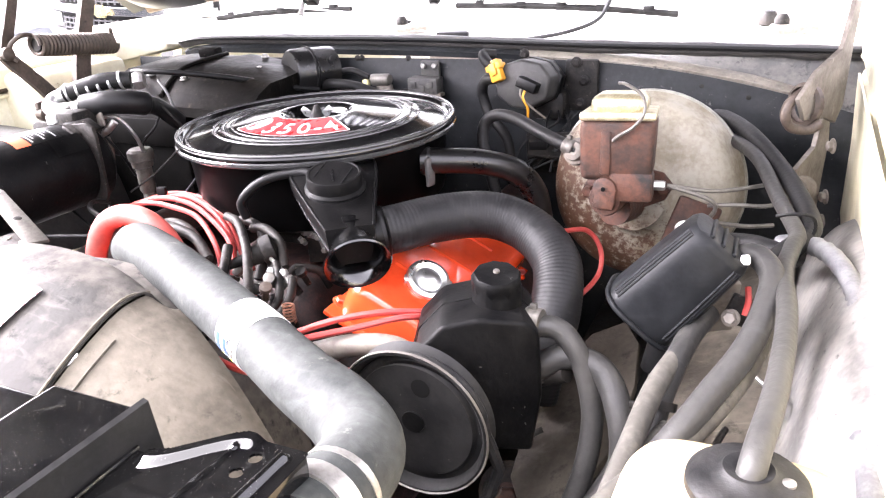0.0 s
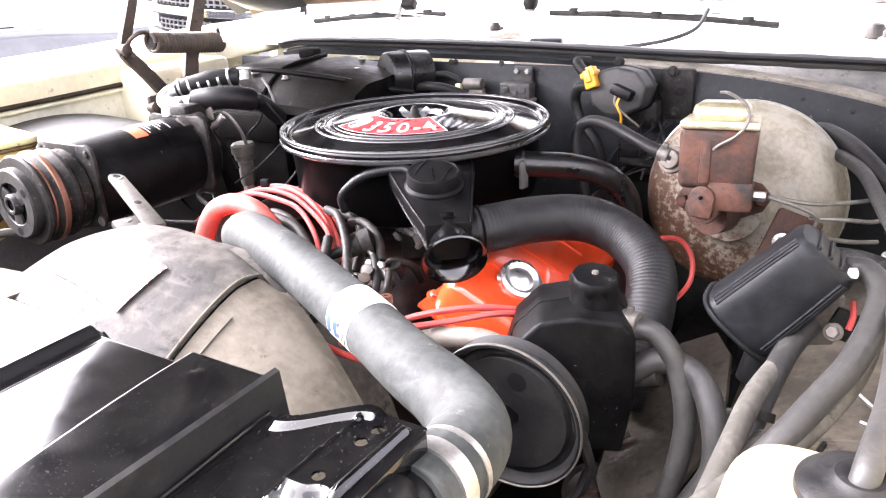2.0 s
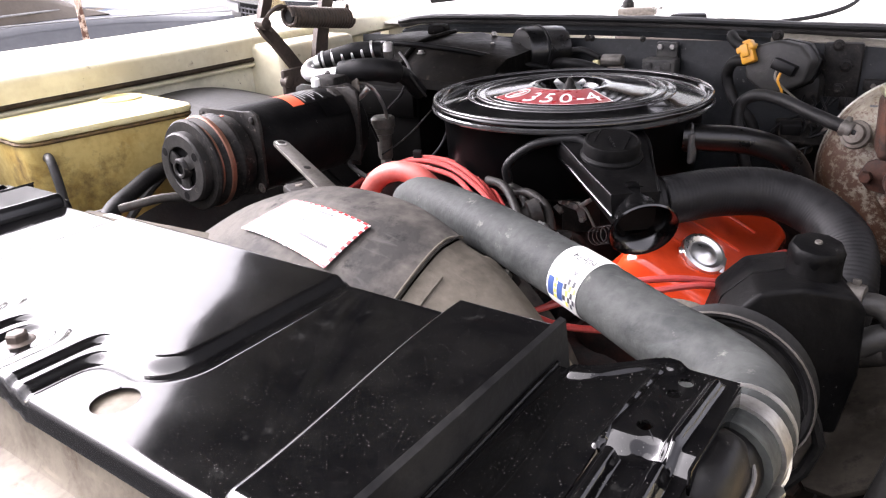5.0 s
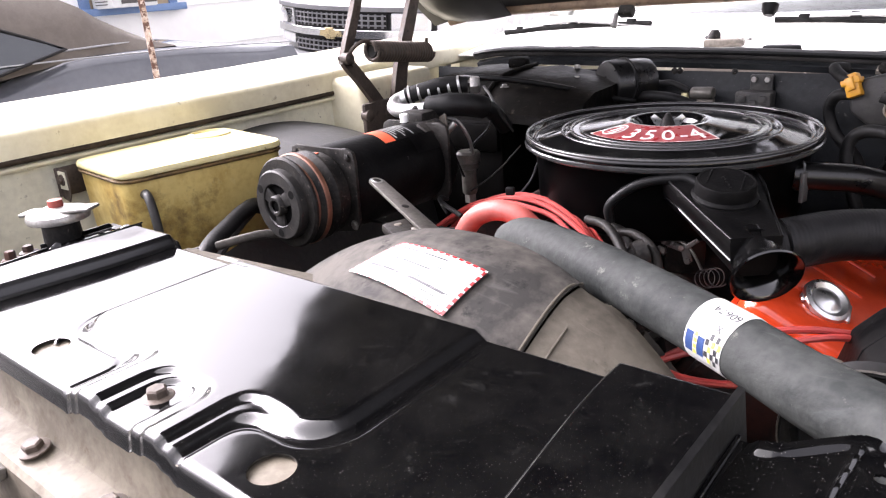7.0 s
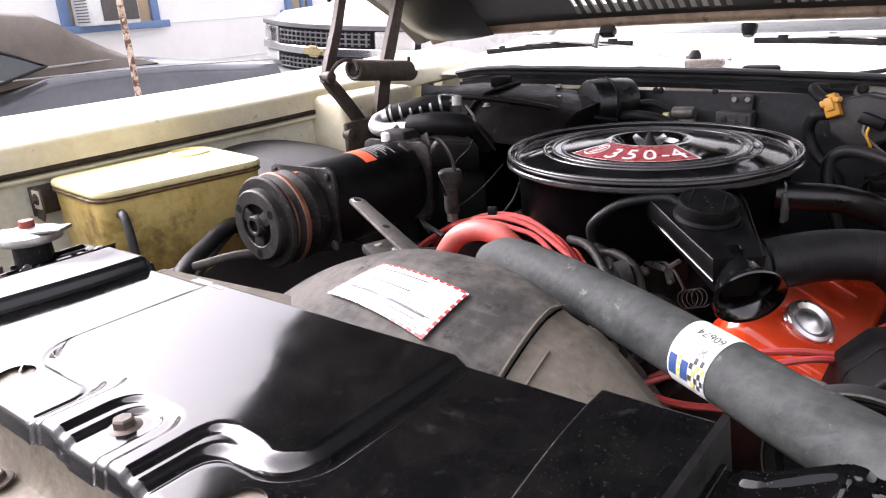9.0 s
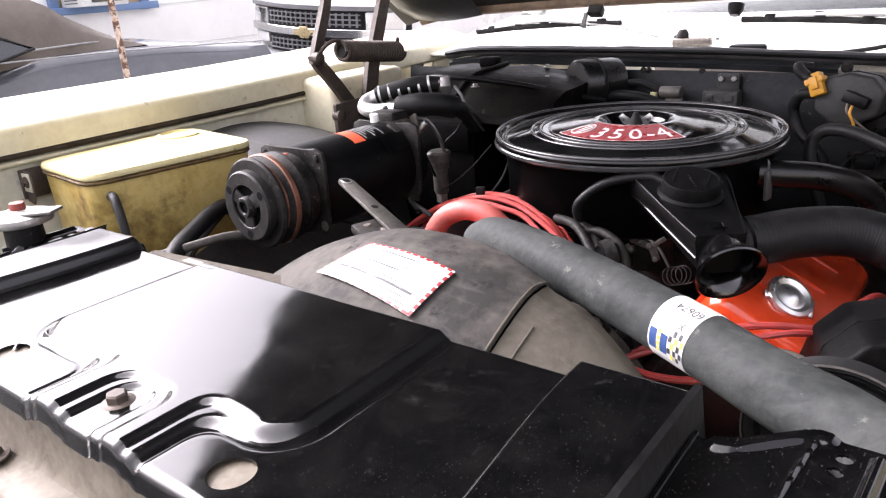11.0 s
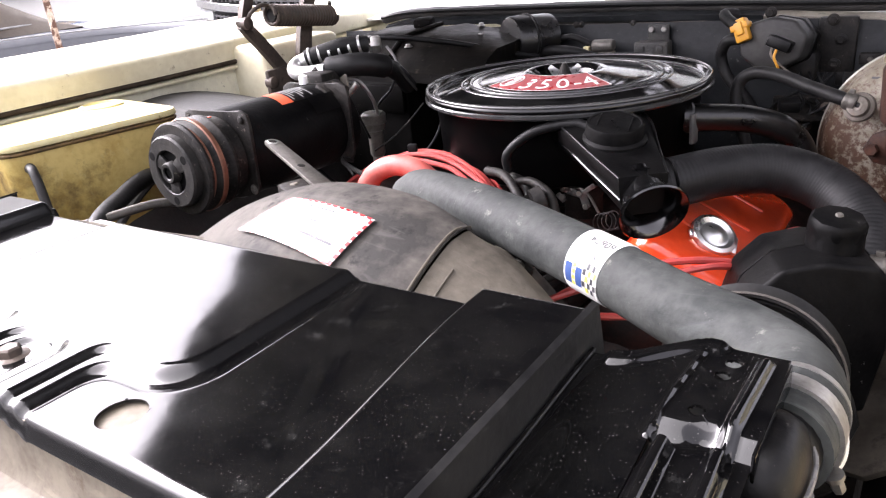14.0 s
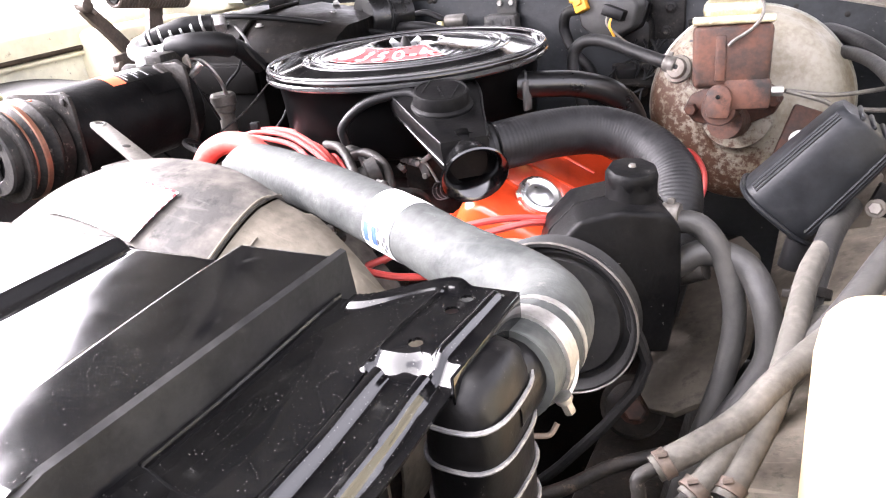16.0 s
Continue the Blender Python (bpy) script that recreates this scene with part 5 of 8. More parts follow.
def label_at(s, t, lift):
    a, b, c, d = LBL
    x = (a[0] * (1 - s) + b[0] * s) * (1 - t) + (d[0] * (1 - s) + c[0] * s) * t
    y = (a[1] * (1 - s) + b[1] * s) * (1 - t) + (d[1] * (1 - s) + c[1] * s) * t
    return on_shroud(x, y, lift)


lab = single("shroud_label", sheet(span(0, 1, 16), span(0, 1, 10), lambda s, t: label_at(s, t, 0.0041)), WHITE_LABEL, "white paper instruction label with a red dashed border", "label")
for k in range(13):
    for t0 in (0.0, 0.970):
        s0 = k / 13
        part("border_dash", sheet([s0, s0 + 0.052], [t0 - 0.012, t0 + 0.036], lambda s, t: label_at(s, t, 0.0045)), RED_LABEL, lab)
for k in range(8):
    for s0 in (0.0, 0.982):
        part("border_dash", sheet([s0 - 0.008, s0 + 0.022], [k / 8, k / 8 + 0.085], lambda s, t: label_at(s, t, 0.0045)), RED_LABEL, lab)
random.seed(4)
for k in range(8):
    t0 = 0.84 - k * 0.095
    part("text_line", sheet([0.08, 0.3, 0.6, 0.55 + 0.37 * random.random()], [t0, t0 + (0.022 if k % 3 else 0.034)], lambda s, t: label_at(s, t, 0.0045)), INK, lab)
part("box_line", sheet(span(0.06, 0.94, 6), [0.30, 0.318], lambda s, t: label_at(s, t, 0.0046)), INK, lab)
part("box_line", sheet(span(0.06, 0.94, 6), [0.08, 0.098], lambda s, t: label_at(s, t, 0.0046)), INK, lab)

# ---- upper radiator hose ----
HP = [(-0.048, -0.330, 0.872), (-0.018, -0.346, 0.886), (0.04, -0.375, 0.893), (0.14, -0.426, 0.898), (0.255, -0.480, 0.893), (0.325, -0.513, 0.886), (0.376, -0.535, 0.882), (0.408, -0.561, 0.881), (0.419, -0.600, 0.886), (0.419, -0.652, 0.892)]
uh = thing("radiator_hose", (0.2, -0.45, 0.85), "thick grey rubber radiator hose with a white paper band", "radiator hose")
part("hose", tube(HP, lambda s: 0.0262 + 0.0022 * ease(0.38, 0.52, s) - 0.0018 * ease(0.57, 0.60, s), 28, 10), HOSE_GREY, uh)
hl = curve_points(HP, 40)
i0 = min(range(len(hl)), key=lambda i: (hl[i] - Vector((0.240, -0.473, 0.894))).length)
i1 = min(range(len(hl)), key=lambda i: (hl[i] - Vector((0.274, -0.489, 0.892))).length)
part("paper_band", tube([hl[i0 + (i1 - i0) * k // 6] for k in range(7)], 0.0268, 28, 3), WHITE_LABEL, uh, "white printed paper band")


def band_patch(s0, s1, a0, a1, lift, mat, name):
    """A patch of print on the band: s along the hose, a round it in degrees from the top towards the front."""
    def place(s, a):
        f = i0 + (i1 - i0) * s
        i = int(min(len(hl) - 2, f))
        p = hl[i] + (hl[i + 1] - hl[i]) * (f - i)
        w = (hl[i + 1] - hl[i]).normalized()
        up = Vector((0, 0, 1)) - w * w.z
        up.normalize()
        fr_ = w.cross(up) * -1
        if fr_.y > 0:
            fr_ = -fr_
        return p + (0.0270 + lift) * (up * math.cos(radians(a)) + fr_ * math.sin(radians(a)))
    part(name, sheet(span(s0, s1, 3), span(a0, a1, 4), place), mat, uh)


band_patch(0.04, 0.22, 70, 108, 0.0001, BLUE_INK, "blue_print")
band_patch(0.34, 0.52, 72, 108, 0.0001, BLUE_INK, "blue_print")
for r in range(5):
    for c in range(5):
        if (r + c) % 2:
            band_patch(0.55 + 0.085 * c, 0.55 + 0.085 * (c + 1), 58 + 11 * r, 69 + 11 * r, 0.0002, YELLOW_INK if (r * c) % 3 else INK, "checker")
for k in range(4):
    band_patch(0.25, 0.33, 67 + 11 * k, 75 + 11 * k, 0.0003, YELLOW_INK, "print_bar")


def band_letters(text, size, s_mid, a_mid):
    """Print that runs along the hose, its tops towards the front."""
    bm = lettering(text, size, Matrix(), 0.0)
    length = (hl[i1] - hl[i0]).length
    for v in bm.verts:
        f = i0 + (i1 - i0) * (s_mid - v.co.x / length)
        i = int(max(0, min(len(hl) - 2, f)))
        p = hl[i] + (hl[i + 1] - hl[i]) * (f - i)
        w = (hl[i + 1] - hl[i]).normalized()
        up = (Vector((0, 0, 1)) - w * w.z).normalized()
        side_ = w.cross(up)
        if side_.y > 0:
            side_ = -side_
        a = radians(a_mid) + v.co.y / 0.027
        v.co = p + 0.0273 * (up * math.cos(a) + side_ * math.sin(a))
    part("lettering", bm, INK, uh)


band_letters("60674", 0.0105, 0.60, 14)
band_letters("X", 0.0095, 0.72, 46)
band_patch(0.66, 0.76, 40, 48, 0.0002, GREY_INK, "print_bar")
band_patch(0.56, 0.62, 50, 56, 0.0002, GREY_INK, "print_bar")

clamp = thing("hose_clamp", (0.419, -0.64, 0.86), "zinc hose clamp with a worm screw on the radiator neck", "hose clamp", "hose clamps")
way = Vector((0.06, -1, 0.12)).normalized()
part("band", tube(hl[-24:-13], 0.0292, 32, 1, smooth=False), STEEL, clamp)
part("second_band", tube(hl[-36:-31], 0.0290, 32, 1, smooth=False), STEEL, clamp)
part("worm_screw", hexbolt((0.4455, -0.642, 0.878), (0.3, 0.2, -1), 0.0036, 0.012, 0.005), STEEL, clamp)
part("wire_loop", tube([(0.440, -0.618, 0.902), (0.447, -0.622, 0.892), (0.4485, -0.630, 0.880), (0.443, -0.640, 0.870)], 0.0014, 6, 5), STEEL, clamp)

# ---- air cleaner ----
ac = thing("air_cleaner", (0, 0, 0.83), "round glossy black air cleaner with a red decal on its lid", "air cleaner")
AC = pose(0, 0, 0.95)
part("body", lathe([(0.10, -0.115), (0.172, -0.112), (0.182, -0.106), (0.186, -0.09), (0.187, -0.05), (0.190, -0.018), (0.193, -0.010)], 72, AC), BODY_BLACK, ac)
lid = part("lid", lathe([(0.188, -0.014), (0.1985, -0.0120), (0.2030, -0.0095), (0.2045, -0.005), (0.2040, -0.001), (0.2015, 0.0018), (0.1990, 0.0020), (0.1970, 0.0), (0.1952, -0.0050), (0.1935, -0.0060), (0.1900, -0.0053), (0.170, -0.0015), (0.156, 0.0018), (0.1528, 0.0028), (0.150, 0.0033), (0.1475, 0.0028), (0.1455, 0.0010), (0.143, 0.0015), (0.1405, 0.0028), (0.1370, 0.0040), (0.1335, 0.0042), (0.130, 0.0040), (0.1265, 0.0042), (0.121, 0.0054), (0.10, 0.0083), (0.08, 0.0111), (0.062, 0.0136), (0.054, 0.0144), (0.050, 0.013), (0.047, 0.006), (0.044, 0.001), (0.036, 0.0), (0.002, 0.0)], 96, AC), LID_TOP, ac, "stamped glossy lid with raised rings", sharp=50)
# rim and ring beads carry their highlights in the colour
part("rim_bead", lathe([(0.2030, -0.0145), (0.2055, -0.0120), (0.2055, -0.0085), (0.2030, -0.0060)], 96, AC, close=False), LID_GLINT, lid)
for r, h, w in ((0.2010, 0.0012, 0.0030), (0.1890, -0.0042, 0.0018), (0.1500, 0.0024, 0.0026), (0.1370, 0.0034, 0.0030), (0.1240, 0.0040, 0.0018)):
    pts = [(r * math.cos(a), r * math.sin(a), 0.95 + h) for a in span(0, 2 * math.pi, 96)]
    part("ring_bead", tube(pts, w, 12, 1, smooth=False), LID_GLINT, lid)
TURN_D = 9.0                                           # the decal's middle lies this far round from straight ahead


def on_lid(r, a, lift=0.0):
    """A place on the lid's inner cone: radius, degrees round from the front (towards the driver's side)."""
    z = 0.95 + 0.0055 + (0.121 - r) / (0.121 - 0.062) * 0.0082
    b = radians(a + TURN_D - 90)
    return Vector((r * math.cos(b), r * math.sin(b), z + lift))


part("decal", sheet(span(0.058, 0.1195, 8), span(-47, 47, 40), lambda r, a: on_lid(r, a, 0.0006)), RED_LABEL, lid, "dark red decal with white numerals")
for a0 in (-47, 46):
    part("decal_edge", sheet([0.058, 0.09, 0.1195], [a0, a0 + 1], lambda r, a: on_lid(r, a, 0.0009)), WHITE_INK, lid)
part("decal_edge", sheet([0.1185, 0.1195], span(-47, 47, 30), lambda r, a: on_lid(r, a, 0.0009)), WHITE_INK, lid)
part("decal_edge", sheet([0.058, 0.059], span(-47, 47, 30), lambda r, a: on_lid(r, a, 0.0009)), WHITE_INK, lid)


def wrap_on_lid(bm):
    """Lays flat letters (x along the arc, y outward from the middle) on the cone."""
    for v in bm.verts:
        r = 0.0925 - v.co.y
        v.co = on_lid(r, math.degrees(v.co.x / 0.095), 0.0010 + v.co.z)
    return bm


for ch, dx in (("3", -0.0285), ("5", -0.0045), ("0", 0.0200), ("-", 0.0390), ("4", 0.0570)):
    part("numeral", wrap_on_lid(lettering(ch, 0.051, pose(dx + 0.004, -0.003, 0), 0.0002, 1.0, 0.74)), WHITE_INK, lid)
seg = []
for a in span(0, 360, 24):
    seg.append(on_lid(0.090 - 0.019 * math.sin(radians(a)), -36.5 + 8.5 * math.cos(radians(a)), 0.0012))
part("emblem_ring", tube(seg, 0.0009, 5, 1, smooth=False), WHITE_INK, lid)
for k in range(5):
    part("emblem_bar", sheet([0.0775 + 0.0055 * k, 0.0805 + 0.0055 * k], span(-41.5 + 0.8 * k, -33 + 0.5 * k, 3), lambda r, a: on_lid(r, a, 0.0010)), WHITE_INK, lid)
wing = thing("wing_nut", (0, 0, 0.950), "chrome wing nut in the middle of the air cleaner lid", "wing nut")
part("hub", lathe([(0.012, 0), (0.011, 0.006), (0.006, 0.016), (0.003, 0.022), (0.001, 0.022)], 16, pose(0, 0, 0.950)), DUSTY_BLACK, wing)
for s in (-1, 1):
    part("wing", prism([(0.004, 0), (0.018, 0.004), (0.024, 0.014), (0.019, 0.019), (0.008, 0.010), (0.004, 0.010)], -0.0015, 0.0015, pose(0, 0, 0.952, 90, 0, 20 + (180 if s < 0 else 0)), 0.0006), CHROME, wing)

# snorkel with its horn and vacuum motor
SD = Vector((0.58, -0.70, -0.40)).normalized()
ACROSS = Vector((0.78, 0.625, 0))


def snorkel_ring(at_, half, drop, crown=0.002):
    """One cut through the snorkel: a shallow duct with rounded upper corners and a narrower floor."""
    return [Vector(at_) + ACROSS * (half * w) + Vector((0, 0, h)) for w, h in
            ((-1.0, -0.004), (-0.97, 0.0), (-0.90, crown * 0.8), (-0.6, crown), (0.6, crown), (0.90, crown * 0.8), (0.97, 0.0), (1.0, -0.004), (0.93, -drop * 0.6), (0.70, -drop), (-0.70, -drop), (-0.93, -drop * 0.6))]


DUCT = (((0.085, -0.108, 0.930), 0.060, 0.046), ((0.132, -0.163, 0.9255), 0.0545, 0.041), ((0.168, -0.208, 0.9125), 0.042, 0.040), ((0.2085, -0.2545, 0.8965), 0.0275, 0.042))
sn = part("snorkel", loft([snorkel_ring(*d) for d in DUCT]), SATIN_BLACK, ac, "tapered black intake snorkel", sharp=30)
for s in (-1, 1):
    part("edge_bead", tube([Vector(c) + ACROSS * (h * s * 0.96) + Vector((0, 0, 0.0010)) for c, h, d in DUCT], 0.0016, 8, 4), SATIN_BLACK, sn)
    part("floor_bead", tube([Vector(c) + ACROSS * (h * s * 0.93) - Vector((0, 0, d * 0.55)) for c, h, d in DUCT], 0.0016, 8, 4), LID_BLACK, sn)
part("stamped_bar", block((0.032, 0.004, 0.0020), along((0.1665, -0.2065, 0.9135), (0.30, -0.36, 0.88), (-0.62, 0.78, 0)), 0.0006), SATIN_BLACK, sn)
part("horn", lathe([(0.0255, 0.010), (0.0285, 0.020), (0.033, 0.031), (0.0365, 0.036), (0.0385, 0.0375), (0.0372, 0.0392), (0.032, 0.036), (0.0255, 0.024), (0.0215, 0.006), (0.0190, -0.022)], 40, along((0.2045, -0.2475, 0.8795), SD), close=False), LID_BLACK, ac, "flared horn mouth")
part("horn_floor", lathe([(0.0220, 0), (0.002, 0.0005)], 24, along((0.198, -0.239, 0.884), SD), close=False), VOID, ac)
CAP = pose(0.151, -0.191, 0.919) @ Matrix.Rotation(radians(11), 4, ACROSS) @ Matrix.Diagonal((0.90, 0.90, 0.92, 1))
vm = part("vacuum_motor", lathe([(0.038, -0.010), (0.041, 0.0005), (0.0412, 0.0025), (0.0395, 0.0045), (0.0375, 0.006), (0.037, 0.0195), (0.0358, 0.0222), (0.033, 0.0226), (0.032, 0.0218), (0.002, 0.0222)], 48, CAP), PUMP_BLACK, ac, "round black vacuum motor cap")
part("motor_flange", lathe([(0.0400, -0.003), (0.0425, -0.0020), (0.0425, 0.0), (0.0400, 0.001)], 40, CAP), LID_BLACK, vm)
for x, w in ((-0.022, 0.040), (0.020, 0.044)):
    part("crease", block((0.0012, w, 0.0010), CAP @ pose(x, 0.0, 0.0225, 0, 0, 12), 0.0003), BLACK_PLASTIC, vm)
for k in range(5):
    part("embossed_bar", block((0.0022, 0.004 + 0.002 * (k % 2), 0.0012), CAP @ pose(-0.006 + 0.0045 * k, 0.004 - 0.006 * k, 0.0226, 0, 0, 12), 0.0003), BLACK_PLASTIC, vm)
part("vacuum_pipe", tube([(0.118, -0.180, 0.926), (0.095, -0.180, 0.931), (0.048, -0.195, 0.922), (0.015, -0.205, 0.895), (0.012, -0.200, 0.870)], 0.0062, 10, 8), BLACK_PLASTIC, ac)
part("clip", block((0.012, 0.008, 0.012), pose(0.080, -0.165, 0.926, 0, 0, -50), 0.002), STEEL, ac)
part("side_bracket", block((0.006, 0.016, 0.040), pose(0.196, -0.030, 0.893, 0, 0, -10), 0.002), LIP_GREY, ac)
single("breather_pipe", tube([(0.178, -0.020, 0.905), (0.205, -0.008, 0.903), (0.250, 0.018, 0.897), (0.292, 0.046, 0.878), (0.315, 0.060, 0.845), (0.322, 0.066, 0.80)], 0.0178, 20, 8, lambda s: 1.16 if s < 0.012 else 1.0), GLOSS_WORN, "shiny black breather pipe from the air cleaner to the engine", "pipe")

# corrugated warm-air hose
wah = thing("warm_air_hose", (0.37, -0.12, 0.76), "dark corrugated warm-air hose curving over the valve cover", "hose")
part("corrugated_tube", tube([(0.192, -0.212, 0.868), (0.225, -0.185, 0.872), (0.265, -0.135, 0.872), (0.315, -0.102, 0.868), (0.365, -0.100, 0.852), (0.405, -0.128, 0.828), (0.418, -0.168, 0.795), (0.415, -0.200, 0.755), (0.405, -0.220, 0.70)], 0.0290, 26, 52,
                             lambda s: 1 + 0.006 * math.sin(2 * math.pi * s / 0.0046)), CORRUGATED, wah)
part("cuff", tube([(0.190, -0.216, 0.866), (0.200, -0.207, 0.868), (0.212, -0.197, 0.870)], 0.0300, 24, 4), SATIN_BLACK, wah, "smooth black cuff")
part("wire_ring", lathe([(0.0300, -0.002), (0.0318, 0.0), (0.0300, 0.002)], 28, along((0.215, -0.194, 0.8705), (0.6, 0.55, 0.05)), close=False), SATIN_BLACK, wah)

# ---- engine ----
eng = thing("engine_block", (0, -0.05, 0.40), "grimy orange engine block and manifold, darkened like the bay's depths", "engine")
# shade of the lower bay is in these colours, front cover included
part("block", block((0.42, 0.56, 0.26), pose(0, 0.0, 0.56), 0.03, 3), ORANGE_DARK, eng)
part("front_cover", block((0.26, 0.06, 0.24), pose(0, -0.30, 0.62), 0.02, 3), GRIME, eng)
part("intake_manifold", block((0.24, 0.48, 0.10), pose(0, 0.0, 0.735), 0.03, 3, taper=0.8), ORANGE_DARK, eng)
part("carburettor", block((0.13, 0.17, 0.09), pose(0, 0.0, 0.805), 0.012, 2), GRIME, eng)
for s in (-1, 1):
    part("cylinder_head", block((0.15, 0.52, 0.12), pose(s * 0.225, 0.0, 0.70, 0, s * 42), 0.012, 2), ORANGE_DARK, eng)


def valve_cover(s, label):
    th = thing("valve_cover", (s * 0.275, -0.05, 0.74), label, "valve cover", "valve covers")
    m = pose(s * 0.254, -0.120, 0.788) @ pose(0, 0, 0, 0, s * 27, 0)
    rings = []
    for h, k, o in ((-0.03, 1.0, 0.0), (0.0, 0.985, 0.0), (0.012, 0.96, 0.0), (0.020, 0.90, 0.0), (0.0235, 0.80, 0.0)):
        ring = []
        hx, hy, r = 0.070 * k, 0.150 - 0.06 * (1 - k), 0.028 * k
        for cx, cy, a0 in ((1, 1, 0), (-1, 1, 90), (-1, -1, 180), (1, -1, 270)):
            for i in range(7):
                a = radians(a0 + 15 * i)
                ring.append(m @ Vector((cx * (hx - r) + r * math.cos(a), cy * (hy - r) + r * math.sin(a), h)))
        rings.append(ring)
    # passenger cover darkened so it throws no orange onto its neighbours
    paint = ORANGE if s > 0 else ORANGE_DARK
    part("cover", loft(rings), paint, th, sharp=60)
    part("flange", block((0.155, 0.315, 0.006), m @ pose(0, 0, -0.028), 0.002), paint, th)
    for y in (-0.04, 0.03, 0.10):
        part("stamped_ridge", tube([m @ Vector((-0.045, y - 0.03, 0.0225)), m @ Vector((0.03, y - 0.03, 0.0225))], 0.003, 8, 4), ORANGE, th)
    for y in (-0.13, 0.0, 0.13):
        for x in (-0.072, 0.072):
            part("bolt", hexbolt(m @ Vector((x, y, -0.025)), m.to_3x3() @ Vector((0, 0, 1)), 0.006, 0.007, 0.009), ORANGE, th)
    return m


# throttle linkage and its return spring beside the carburettor
link = thing("throttle_linkage", (0.09, -0.15, 0.80), "grimy throttle linkage with a dull orange return spring", "linkage")
part("plate", block((0.050, 0.006, 0.060), pose(0.088, -0.140, 0.822, 0, 0, 25), 0.002), GRIME, link)
part("fitting", hexbolt((0.072, -0.150, 0.838), (-0.4, -0.9, 0.2), 0.006, 0.012, 0.008), STEEL, link, "pale steel fitting")
part("rod", tube([(0.072, -0.150, 0.838), (0.090, -0.155, 0.840), (0.105, -0.160, 0.832), (0.120, -0.165, 0.812)], 0.0018, 8, 6), DARK_STEEL, link)
for x, y, z, w, h, turn in ((0.082, -0.152, 0.832, 0.022, 0.009, 20), (0.096, -0.156, 0.826, 0.010, 0.024, -15), (0.064, -0.158, 0.826, 0.014, 0.007, 50), (0.104, -0.160, 0.842, 0.018, 0.006, -35)):
    part("lever", block((w, 0.0025, h), pose(x, y, z, 0, turn, 20), 0.0008), LIP_GREY, link, "dull grey throttle lever")
for x, y, z in ((0.090, -0.157, 0.834), (0.100, -0.160, 0.818), (0.068, -0.161, 0.828)):
    part("nut", hexbolt((x, y, z), (0.2, -1, 0.2), 0.004, 0.005), DARK_STEEL, link)
coil = [(0.134 + 0.011 * math.cos(a) + 0.0009 * a, -0.172 + 0.004 * math.sin(a), 0.806 + 0.011 * math.sin(a) + 0.0003 * a) for a in span(-12, 12, 96)]
part("return_spring", tube(coil, 0.0008, 6, 1), ORANGE_DARK, link, "dull orange wire coil spring")
for pts in (((0.030, -0.190, 0.835), (0.040, -0.200, 0.805), (0.065, -0.205, 0.795), (0.080, -0.200, 0.770)), ((0.070, -0.195, 0.800), (0.090, -0.205, 0.812), (0.112, -0.195, 0.805), (0.118, -0.185, 0.780))):
    part("vacuum_line", tube(pts, 0.0055, 10, 6), DUSTY_BLACK, link)


VM = valve_cover(1, "bright orange painted valve cover on the driver side")
valve_cover(-1, "orange valve cover on the passenger side, darkened against reflections")
oc = thing("oil_filler_cap", (0.262, -0.185, 0.80), "chrome twist-on oil filler cap on the orange valve cover", "oil cap")
OM = VM @ pose(0.000, -0.073, 0.022) @ pose(0, 0, 0, 16, 8, 0) @ Matrix.Diagonal((0.78, 0.78, 0.9, 1))
part("neck", lathe([(0.024, -0.006), (0.022, 0.006)], 24, OM), ORANGE, oc)
part("cap", lathe([(0.028, 0.004), (0.033, 0.006), (0.035, 0.010), (0.0335, 0.015), (0.028, 0.017), (0.023, 0.0145), (0.021, 0.0135), (0.017, 0.014), (0.012, 0.018), (0.002, 0.019)], 40, OM), CHROME, oc)
part("grip", block((0.074, 0.014, 0.007), OM @ pose(0, 0, 0.0085, 0, 0, 40), 0.003, 3), CHROME, oc)
part("rim_tab", block((0.012, 0.034, 0.008), OM @ pose(0.030, 0.010, 0.008, 0, 0, 20), 0.003), CHROME, oc)

# thermostat housing and the red hose
th_ = thing("thermostat_housing", (-0.075, -0.30, 0.78), "orange painted thermostat housing at the front of the engine", "thermostat housing")
part("housing", lathe([(0.030, 0), (0.030, 0.02), (0.034, 0.022), (0.034, 0.030), (0.027, 0.034), (0.025, 0.075), (0.002, 0.082)], 24, pose(-0.075, -0.295, 0.785)), ORANGE, th_)
part("outlet", tube([(-0.075, -0.295, 0.852), (-0.055, -0.318, 0.862), (-0.030, -0.338, 0.872)], 0.0225, 18, 4), ORANGE, th_)
part("side_outlet", tube([(-0.075, -0.295, 0.83), (-0.10, -0.27, 0.835)], 0.015, 14, 2), ORANGE, th_)
# dark metal in place of shaded orange
part("water_pump", block((0.13, 0.06, 0.16), pose(-0.02, -0.33, 0.70), 0.02, 3), GRIME, eng)
single("red_heater_hose", tube([(-0.160, -0.310, 0.80), (-0.156, -0.305, 0.830), (-0.148, -0.300, 0.858), (-0.128, -0.296, 0.884), (-0.096, -0.292, 0.896), (-0.062, -0.290, 0.890), (-0.038, -0.288, 0.868), (-0.028, -0.286, 0.84)], 0.0135, 18, 8), RED_HOSE, "faded red heater hose arching over the thermostat housing", "hose")

# red spark plug leads
random.seed(11)
leads = []
L0 = [(-0.275, -0.190, 0.815), (-0.224, -0.175, 0.852), (-0.161, -0.170, 0.872), (-0.104, -0.172, 0.874), (-0.055, -0.185, 0.864), (-0.005, -0.215, 0.840), (0.025, -0.245, 0.810)]
